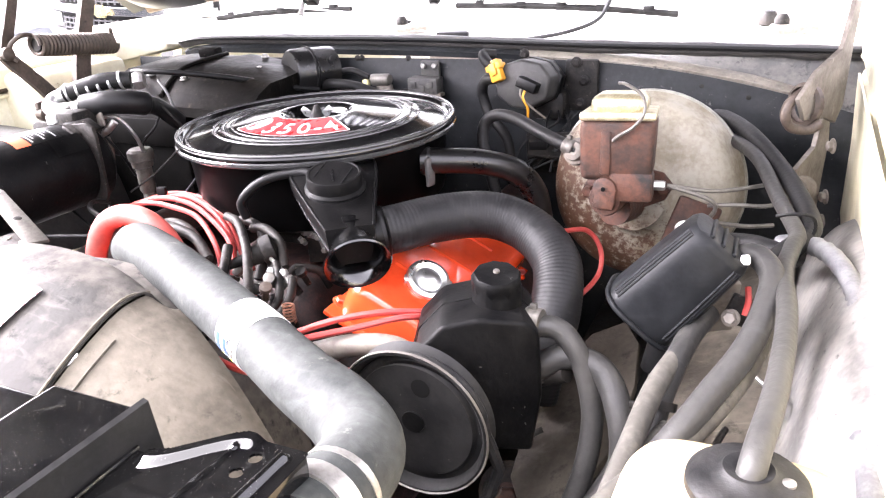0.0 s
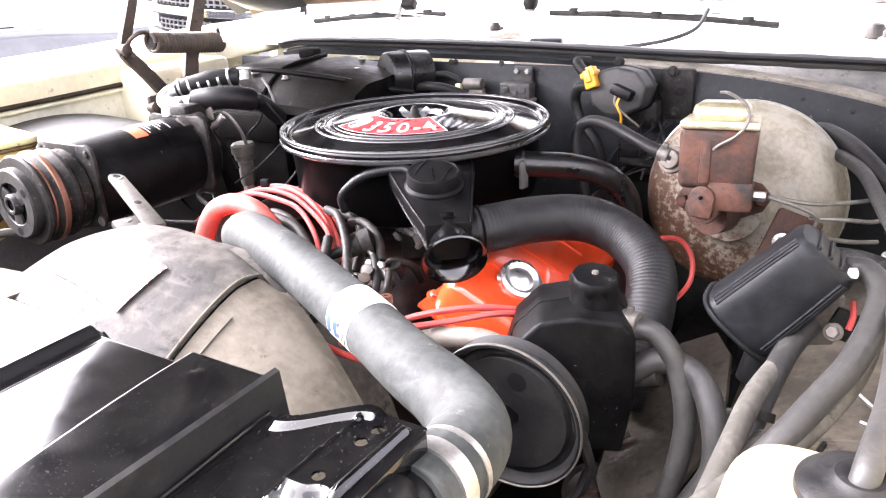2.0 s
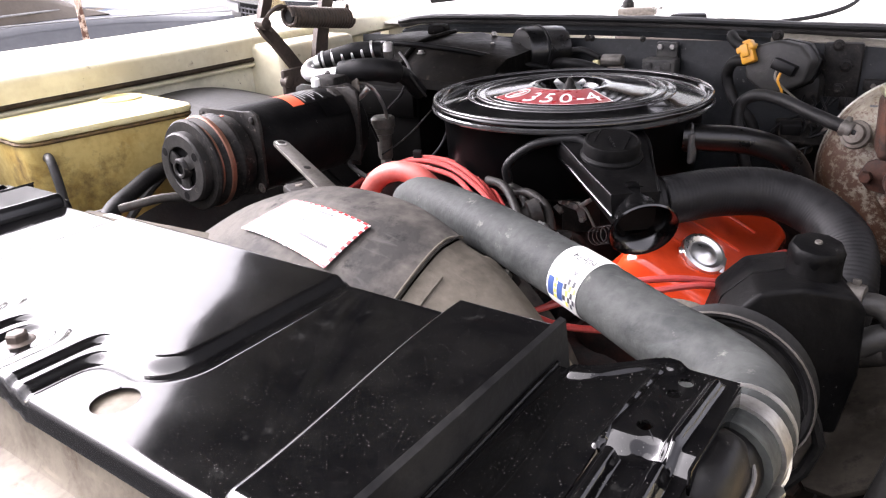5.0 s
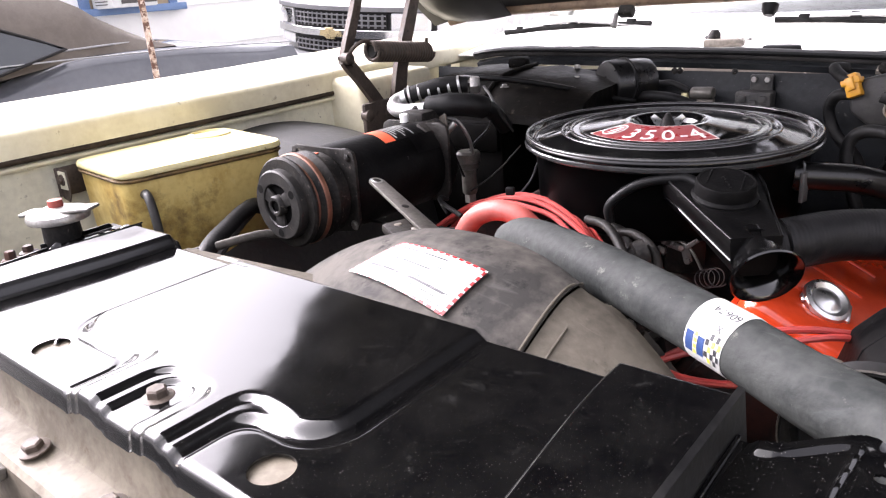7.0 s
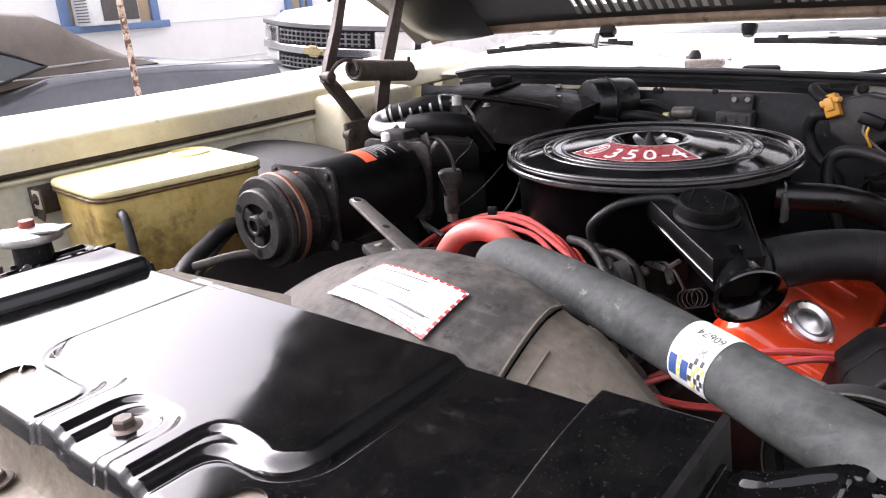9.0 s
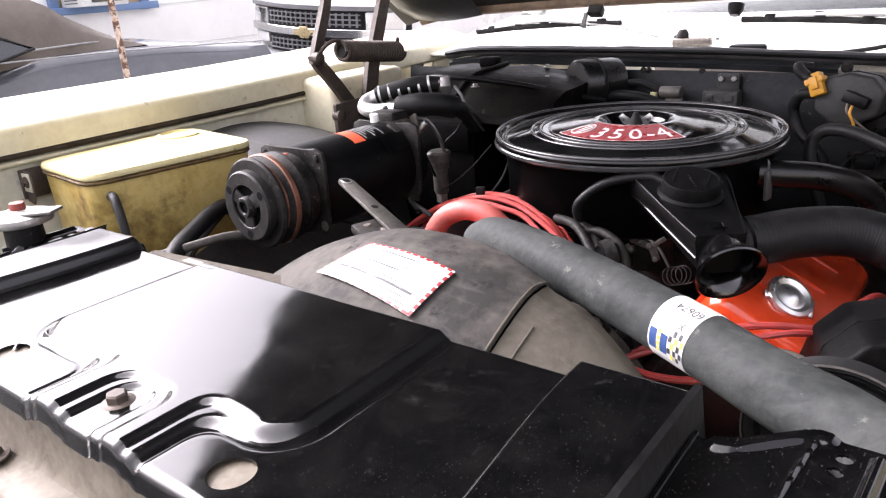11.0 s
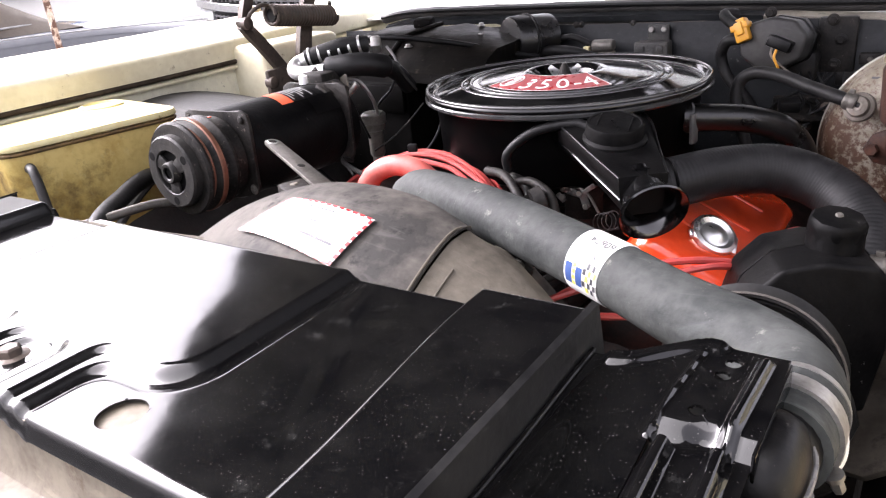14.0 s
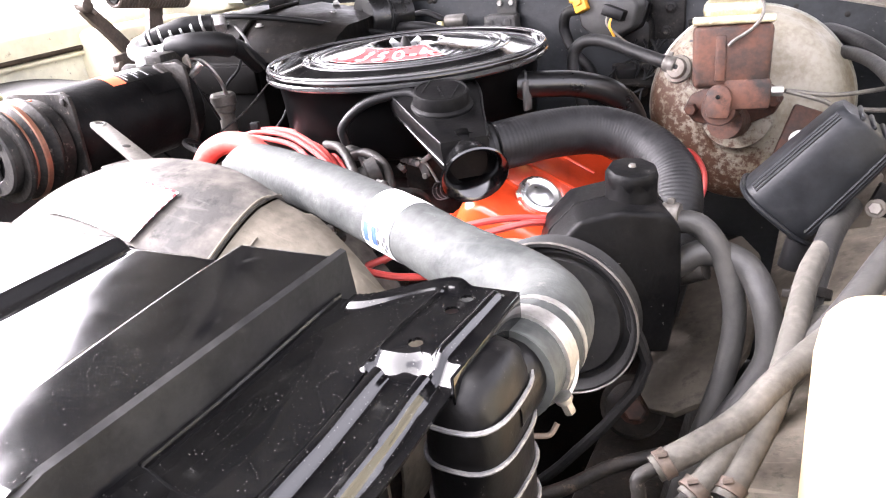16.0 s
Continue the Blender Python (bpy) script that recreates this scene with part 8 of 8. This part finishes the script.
single("wrapped_harness", tube([(0.640, -0.085, 0.862), (0.662, -0.100, 0.872), (0.687, -0.135, 0.876), (0.706, -0.185, 0.868), (0.712, -0.253, 0.860), (0.707, -0.306, 0.850), (0.708, -0.366, 0.848), (0.712, -0.429, 0.846), (0.714, -0.52, 0.84)], 0.0095, 12, 10, lambda s: 1 + 0.10 * math.sin(420 * s) * math.sin(31 * s)), TAPE, "tape-wrapped wiring harness along the wheelhouse", "wiring harness")
hc = thing("hose_clip", (0.557, -0.335, 0.77), "small dark wire hose clip", "clip")
part("band", lathe([(0.0153, -0.004), (0.0163, -0.004), (0.0163, 0.004), (0.0153, 0.004)], 20, along((0.5595, -0.322, 0.793), (-0.02, -0.35, -0.5))), DUSTY_BLACK, hc)
part("ear", block((0.012, 0.004, 0.007), pose(0.543, -0.335, 0.797), 0.001), DUSTY_BLACK, hc)
single("cable_tie", tube([(0.634, -0.118, 0.905), (0.650, -0.120, 0.910), (0.668, -0.112, 0.905), (0.670, -0.105, 0.885), (0.652, -0.118, 0.872)], 0.002, 6, 6), BLACK_PLASTIC, "thin black cable tie round two hoses", "cable tie")
single("wire_hook", tube([(0.628, -0.235, 0.79), (0.645, -0.25, 0.785), (0.66, -0.27, 0.785), (0.655, -0.283, 0.783), (0.64, -0.275, 0.78)], 0.0022, 6, 6), STEEL, "bent wire hook on the apron", "hook")
br = thing("apron_bracket", (0.60, -0.20, 0.80), "small bracket with a copper bolt and red wire end", "bracket")
part("plate", block((0.022, 0.008, 0.03), pose(0.612, -0.205, 0.838, 0, 20, 10), 0.002), DUSTY_BLACK, br)
part("bolt", hexbolt((0.606, -0.212, 0.832), (-0.2, -1, 0.4), 0.0065, 0.008, 0.009), GREY_HINGE, br)
part("red_lead", tube([(0.618, -0.198, 0.86), (0.620, -0.208, 0.85), (0.618, -0.215, 0.838)], 0.003, 6, 4), RED_WIRE, br)

wb = thing("washer_bottle", (0.63, -0.52, 0.74), "cream translucent plastic washer bottle with a black cap", "washer bottle")
BX, BY = 0.635, -0.541
rings = []
for z, k in ((0.74, 0.92), (0.76, 0.99), (0.845, 1.0), (0.862, 0.97), (0.870, 0.90), (0.873, 0.78), (0.874, 0.3)):
    ring = []
    for i in range(40):
        a = 2 * math.pi * i / 40
        e = 0.45
        ring.append((BX + 0.072 * k * math.copysign(abs(math.cos(a)) ** e, math.cos(a)), BY + 0.085 * k * math.copysign(abs(math.sin(a)) ** e, math.sin(a)), z))
    rings.append(ring)
part("bottle", loft(rings), BOTTLE, wb, sharp=60)
wc = part("cap", lathe([(0.034, 0.0), (0.0355, 0.003), (0.0350, 0.008), (0.032, 0.011), (0.024, 0.013), (0.017, 0.015), (0.0145, 0.018), (0.0125, 0.018), (0.002, 0.014)], 36, pose(0.640, -0.507, 0.8735)), RUBBER, wb, "round grey-black rubber cap")
part("stud", lathe([(0.004, 0), (0.004, 0.002), (0.002, 0.003)], 12, pose(0.662, -0.508, 0.886)), STEEL, wc)
bk = thing("battery_tray", (0.60, -0.80, 0.62), "dark tray beside the radiator", "tray")
part("tray", block((0.16, 0.14, 0.05), pose(0.62, -0.62, 0.70), 0.012), GRIME, bk)

# lower front corner: joined hoses, frame and mounts
jn = thing("hose_junction", (0.50, -0.52, 0.66), "dusty tan junction block with three clamped hoses", "hose junction")
part("plate", prism([(-0.07, -0.035), (0.04, -0.045), (0.075, -0.02), (0.07, 0.03), (0.0, 0.045), (-0.065, 0.02)], -0.012, 0.012, pose(0.508, -0.556, 0.700, 8, -6, 0), 0.008, segments=3), APRON, jn, "rounded dusty plate")
ends = ((0.473, -0.536, 0.750), (0.497, -0.546, 0.740), (0.520, -0.540, 0.740))
ways = (Vector((0.038, 0.028, 0.020)), Vector((0.026, 0.036, 0.022)), Vector((0.016, 0.046, 0.026)))
for a, w in zip(ends, ways):
    a = Vector(a)
    nip = part("nipple", tube([a + w * 0.1, a - w * 0.25, a + Vector((-0.008, -0.012, -0.016)), a + Vector((-0.008, -0.013, -0.040))], 0.0055, 10, 4), DUSTY_BLACK, jn)
    part("clamp", lathe([(0.0098, -0.0045), (0.0114, -0.004), (0.0108, 0.0), (0.0114, 0.004), (0.0098, 0.0045)], 18, along(a + w * 0.16, w)), BROWN_STEEL, nip)
    part("clamp_screw", hexbolt(a + w * 0.16 + Vector((-0.004, -0.006, 0.011)), (1, 0.2, 0.3), 0.0022, 0.007), BROWN_STEEL, nip)
part("cross_bar", tube([Vector(ends[0]) + Vector((-0.010, -0.012, -0.020)), Vector(ends[1]) + Vector((-0.008, -0.012, -0.020)), Vector(ends[2]) + Vector((0.0, -0.012, -0.020))], 0.0045, 8, 3), DUSTY_BLACK, jn)
for pts, r in (([(0.473, -0.536, 0.750), (0.520, -0.500, 0.775), (0.542, -0.465, 0.790), (0.562, -0.433, 0.800), (0.600, -0.370, 0.815), (0.628, -0.30, 0.835), (0.640, -0.235, 0.86)], 0.0100),
               ([(0.497, -0.546, 0.740), (0.513, -0.522, 0.755), (0.533, -0.475, 0.775), (0.5525, -0.415, 0.785), (0.572, -0.35, 0.79)], 0.0085),
               ([(0.520, -0.540, 0.740), (0.5406, -0.480, 0.775), (0.550, -0.407, 0.800), (0.556, -0.328, 0.812), (0.566, -0.27, 0.815)], 0.0098)):
    single("coolant_hose", tube(pts, r, 16, 8), RUBBER_TAN, "pale dusty rubber hose clamped to the junction", "hose", "junction hoses")
ov = thing("splash_shield", (0.45, -0.20, 0.55), "flat tan rounded splash shield beside the engine", "splash shield")
so = [(-0.075, -0.105), (-0.05, -0.12), (-0.005, -0.11), (0.03, -0.06), (0.055, 0.02), (0.06, 0.09), (0.045, 0.135), (0.0, 0.13), (-0.05, 0.07), (-0.08, -0.02), (-0.088, -0.07)]
part("shield", prism(so, -0.004, 0.004, pose(0.470, -0.215, 0.690, 12, -24, 8), 0.002), SHIELD_TAN, ov)
part("stencil_bars", block((0.03, 0.008, 0.001), pose(0.415, -0.255, 0.673, 12, -24, 30), 0.0002), GRIME, ov)
mt = thing("control_arm_bushing", (0.37, -0.25, 0.55), "round rusty control arm bushing below the pump", "bushing")
part("cup", lathe([(0.034, 0), (0.036, 0.01), (0.030, 0.028), (0.020, 0.034)], 28, along((0.395, -0.27, 0.60), (0.25, -0.9, 0.55))), GRIME, mt)
part("bolt", hexbolt(Vector((0.395, -0.27, 0.60)) + Vector((0.25, -0.9, 0.55)).normalized() * 0.030, (0.25, -0.9, 0.55), 0.013, 0.016, 0.018), RUST_IRON, mt)
single("lower_line", tube([(0.47, -0.41, 0.668), (0.44, -0.43, 0.665), (0.414, -0.446, 0.660), (0.383, -0.479, 0.655), (0.34, -0.51, 0.65)], 0.0065, 12, 6), GRIME, "thin greasy black line across the frame", "hose")
single("tie_rod", tube([(0.36, -0.53, 0.665), (0.40, -0.525, 0.662), (0.405, -0.525, 0.662), (0.45, -0.52, 0.66)], lambda q: 0.007 if q < 0.05 else 0.011, 12, 4), BROWN_STEEL, "dirty steel rod with a thicker sleeve", "rod")
frm = thing("frame_rail", (0.38, -0.3, 0.40), "greasy dark chassis frame rail", "chassis")
part("rail", block((0.09, 1.5, 0.11), pose(0.40, -0.25, 0.50), 0.012), GRIME, frm)
part("crossmember", block((1.0, 0.14, 0.10), pose(0, -0.42, 0.40), 0.015), GRIME, frm)
frm2 = thing("frame_rail", (-0.38, -0.3, 0.40), "greasy dark chassis frame rail", "chassis")
part("rail", block((0.09, 1.5, 0.11), pose(-0.40, -0.25, 0.50), 0.012), GRIME, frm2)
# added floor that shuts out the bright ground below the bay
lower = thing("dark_bay_floor", (0, -0.3, 0.3), "dark floor sheet added to keep the lower engine bay dark", "pan")
part("pan", sheet(span(-0.72, 0.72, 12), span(-0.95, 0.32, 12), lambda x, y: (x, y, 0.30 + 0.01 * math.sin(9 * x) * math.sin(7 * y)), 0.004), GRIME, lower)
fan = thing("cooling_fan", (0, -0.46, 0.45), "dark engine cooling fan inside the shroud", "fan")
part("hub", lathe([(0.06, -0.02), (0.065, 0.0), (0.05, 0.05), (0.02, 0.055)], 28, along((0, -0.45, 0.66), (0, -1, 0))), GRIME, fan)
for k in range(6):
    M6 = along((0, -0.45, 0.66), (0, -1, 0)) @ pose(0, 0, 0, 0, 0, 60 * k + 15)
    part("blade", prism([(0.05, -0.02), (0.21, -0.045), (0.215, 0.035), (0.05, 0.02)], -0.001, 0.001, M6 @ pose(0, 0, 0.015, 25), 0.0), GRIME, fan)

# ---- driver-side hinge: pressed arm, fork and roller ----
hr = thing("hinge_linkage", (0.68, 0.15, 0.78), "dusty grey pressed-steel hood hinge on the driver side", "hood hinge", "hood hinges")


def flat_part(name, pts, thick, m, mat, parent, label=""):
    return part(name, prism(pts, -thick / 2, thick / 2, m, 0.0012), mat, parent, label)


HRM = Matrix(((0.35, 0, -0.94, 0.672), (0.94, 0, 0.35, 0.155), (0, 1, 0, 0.0), (0, 0, 0, 1)))  # local x: rearward, local y: up
flat_part("upper_arm", [(-0.095, 0.985), (-0.07, 0.955), (0.0, 0.945), (0.035, 0.93), (0.055, 0.95), (0.06, 1.02), (0.072, 1.09), (0.085, 1.16), (0.098, 1.24), (0.078, 1.24), (0.062, 1.16), (0.045, 1.07), (0.025, 1.025), (-0.05, 1.01)], 0.006, HRM, GREY_HINGE, hr)
flat_part("lower_arm", [(-0.005, 0.775), (0.045, 0.775), (0.05, 0.85), (0.058, 0.90), (0.05, 0.935), (0.022, 0.935), (0.012, 0.90), (-0.045, 0.885), (-0.06, 0.86), (-0.048, 0.835), (-0.012, 0.825)], 0.006, HRM @ pose(0, 0, 0.012), GREY_HINGE, hr)
part("roller", lathe([(0.012, -0.012), (0.018, -0.010), (0.018, 0.010), (0.010, 0.012), (0.009, 0.016)], 20, along((0.655, 0.115, 0.858), (-0.5, -0.85, 0.1))), GREY_HINGE, hr)
part("spring_end", tube([(0.645, 0.09, 0.99), (0.632, 0.075, 0.98), (0.628, 0.07, 0.965), (0.636, 0.08, 0.948), (0.655, 0.095, 0.942), (0.668, 0.10, 0.95)], 0.006, 10, 6), BROWN_STEEL, hr)
part("spring_eye", lathe([(0.022, -0.006), (0.027, -0.003), (0.027, 0.003), (0.022, 0.006)], 24, along((0.648, 0.12, 0.968), (-0.7, -0.7, 0.1)), close=False), BROWN_STEEL, hr)
for z in (0.80, 0.835, 0.905):
    part("bolt", hexbolt((0.688, 0.165, z), (-0.94, -0.35, 0), 0.007, 0.008, 0.010), GREY_HINGE, hr)

# ---- small things between the compressor, the air cleaner and the firewall ----
for pts, r, mat in (
        ([(-0.345, -0.09, 0.962), (-0.328, -0.075, 0.955), (-0.318, -0.06, 0.925), (-0.318, -0.05, 0.895)], 0.0030, STEEL),
        ([(-0.36, -0.14, 0.958), (-0.345, -0.135, 0.945), (-0.338, -0.125, 0.925), (-0.335, -0.11, 0.90), (-0.34, -0.10, 0.87)], 0.0026, BLACK_PLASTIC),
        ([(-0.215, -0.06, 0.92), (-0.222, -0.09, 0.90), (-0.235, -0.12, 0.88), (-0.25, -0.15, 0.865)], 0.0014, DUSTY_BLACK),
        ([(-0.35, -0.30, 0.85), (-0.30, -0.31, 0.855), (-0.25, -0.32, 0.86), (-0.20, -0.31, 0.862), (-0.15, -0.29, 0.86)], 0.0024, BLACK_PLASTIC),
        ([(-0.30, -0.045, 0.99), (-0.285, -0.03, 0.975), (-0.272, -0.02, 0.95), (-0.262, -0.01, 0.93)], 0.0022, DUSTY_BLACK),
        ([(-0.29, -0.16, 0.85), (-0.27, -0.20, 0.865), (-0.235, -0.235, 0.87), (-0.19, -0.25, 0.862)], 0.0035, RUBBER)):
    single("wire", tube(pts, r, 8, 8), mat, "loose wire between the compressor and the air cleaner", "wire", "wires")
for pts, r in (
        ([(-0.10, -0.245, 0.86), (-0.06, -0.255, 0.868), (-0.02, -0.262, 0.862), (0.015, -0.28, 0.845)], 0.0075),
        ([(-0.13, -0.215, 0.85), (-0.09, -0.225, 0.862), (-0.05, -0.235, 0.855), (-0.015, -0.255, 0.835)], 0.0062),
        ([(0.02, -0.20, 0.855), (0.05, -0.21, 0.862), (0.082, -0.225, 0.852), (0.10, -0.245, 0.83)], 0.0065),
        ([(0.06, -0.33, 0.80), (0.09, -0.345, 0.815), (0.125, -0.36, 0.812), (0.15, -0.375, 0.79)], 0.0075)):
    single("vacuum_hose", tube(pts, r * 0.9, 12, 8), DUSTY_BLACK, "small grey-black hose beside the carburettor", "hose", "vacuum hoses")
random.seed(21)
for k in range(10):
    x, y = random.uniform(0.02, 0.15), random.uniform(-0.33, -0.23)
    z = 0.80 + random.uniform(0, 0.035)
    fit = thing("carburettor_fitting", (x, y, z - 0.02), "small dull fitting with a nut beside the carburettor", "fitting", "carburettor fittings")
    way = (random.uniform(-.5, .5), random.uniform(-.8, -.1), random.uniform(.2, 1))
    part("stem", lathe([(0.004, -0.02), (0.004, 0.0), (0.007, 0.001), (0.007, 0.006), (0.003, 0.007)], 12, along((x, y, z), way)), random.choice((DUSTY_BLACK, DARK_STEEL, BROWN_STEEL)), fit)
    part("nut", hexbolt((x, y, z), way, 0.0055, 0.006, 0.007), random.choice((STEEL, DARK_STEEL, RUST_IRON)), fit)
# brackets on the wall behind the engine
for x, z, w, h in ((-0.02, 0.925, 0.02, 0.014), (0.36, 0.925, 0.030, 0.018), (0.34, 0.895, 0.05, 0.022)):
    bkt = thing("firewall_bracket", (x, 0.318, z - h / 2), "small dusty bracket screwed to the firewall", "bracket", "firewall brackets")
    part("plate", block((w, 0.012, h), pose(x, 0.316, z), 0.003), DUSTY_BLACK, bkt)
    part("screw", hexbolt((x, 0.310, z), (0, -1, 0), 0.004, 0.004), DARK_STEEL, bkt)

# worn print and seams on the rubber: faint rings where the hoses are clamped or crimped
for a, w, r in (((0.437, -0.300, 0.8465), (1, -0.1, 0), 0.0118), ((0.437, -0.3015, 0.7895), (1, -0.1, 0.6), 0.0142), ((0.366, 0.0605, 0.9135), (-1, 0.3, 0.28), 0.0114)):
    ring_ = thing("crimp_collar", a, "dull crimped collar at the end of a hose", "collar", "hose collars")
    part("sleeve", lathe([(r * 0.94, -0.008), (r, -0.007), (r, -0.003), (r * 0.97, -0.002), (r * 0.97, 0.002), (r, 0.003), (r, 0.007), (r * 0.94, 0.008)], 20, along(a, w)), DARK_STEEL, ring_)
    part("ear", block((0.004, 0.006, 0.007), along(Vector(a) + Vector((0, 0, r + 0.002)), w), 0.001), DARK_STEEL, ring_)
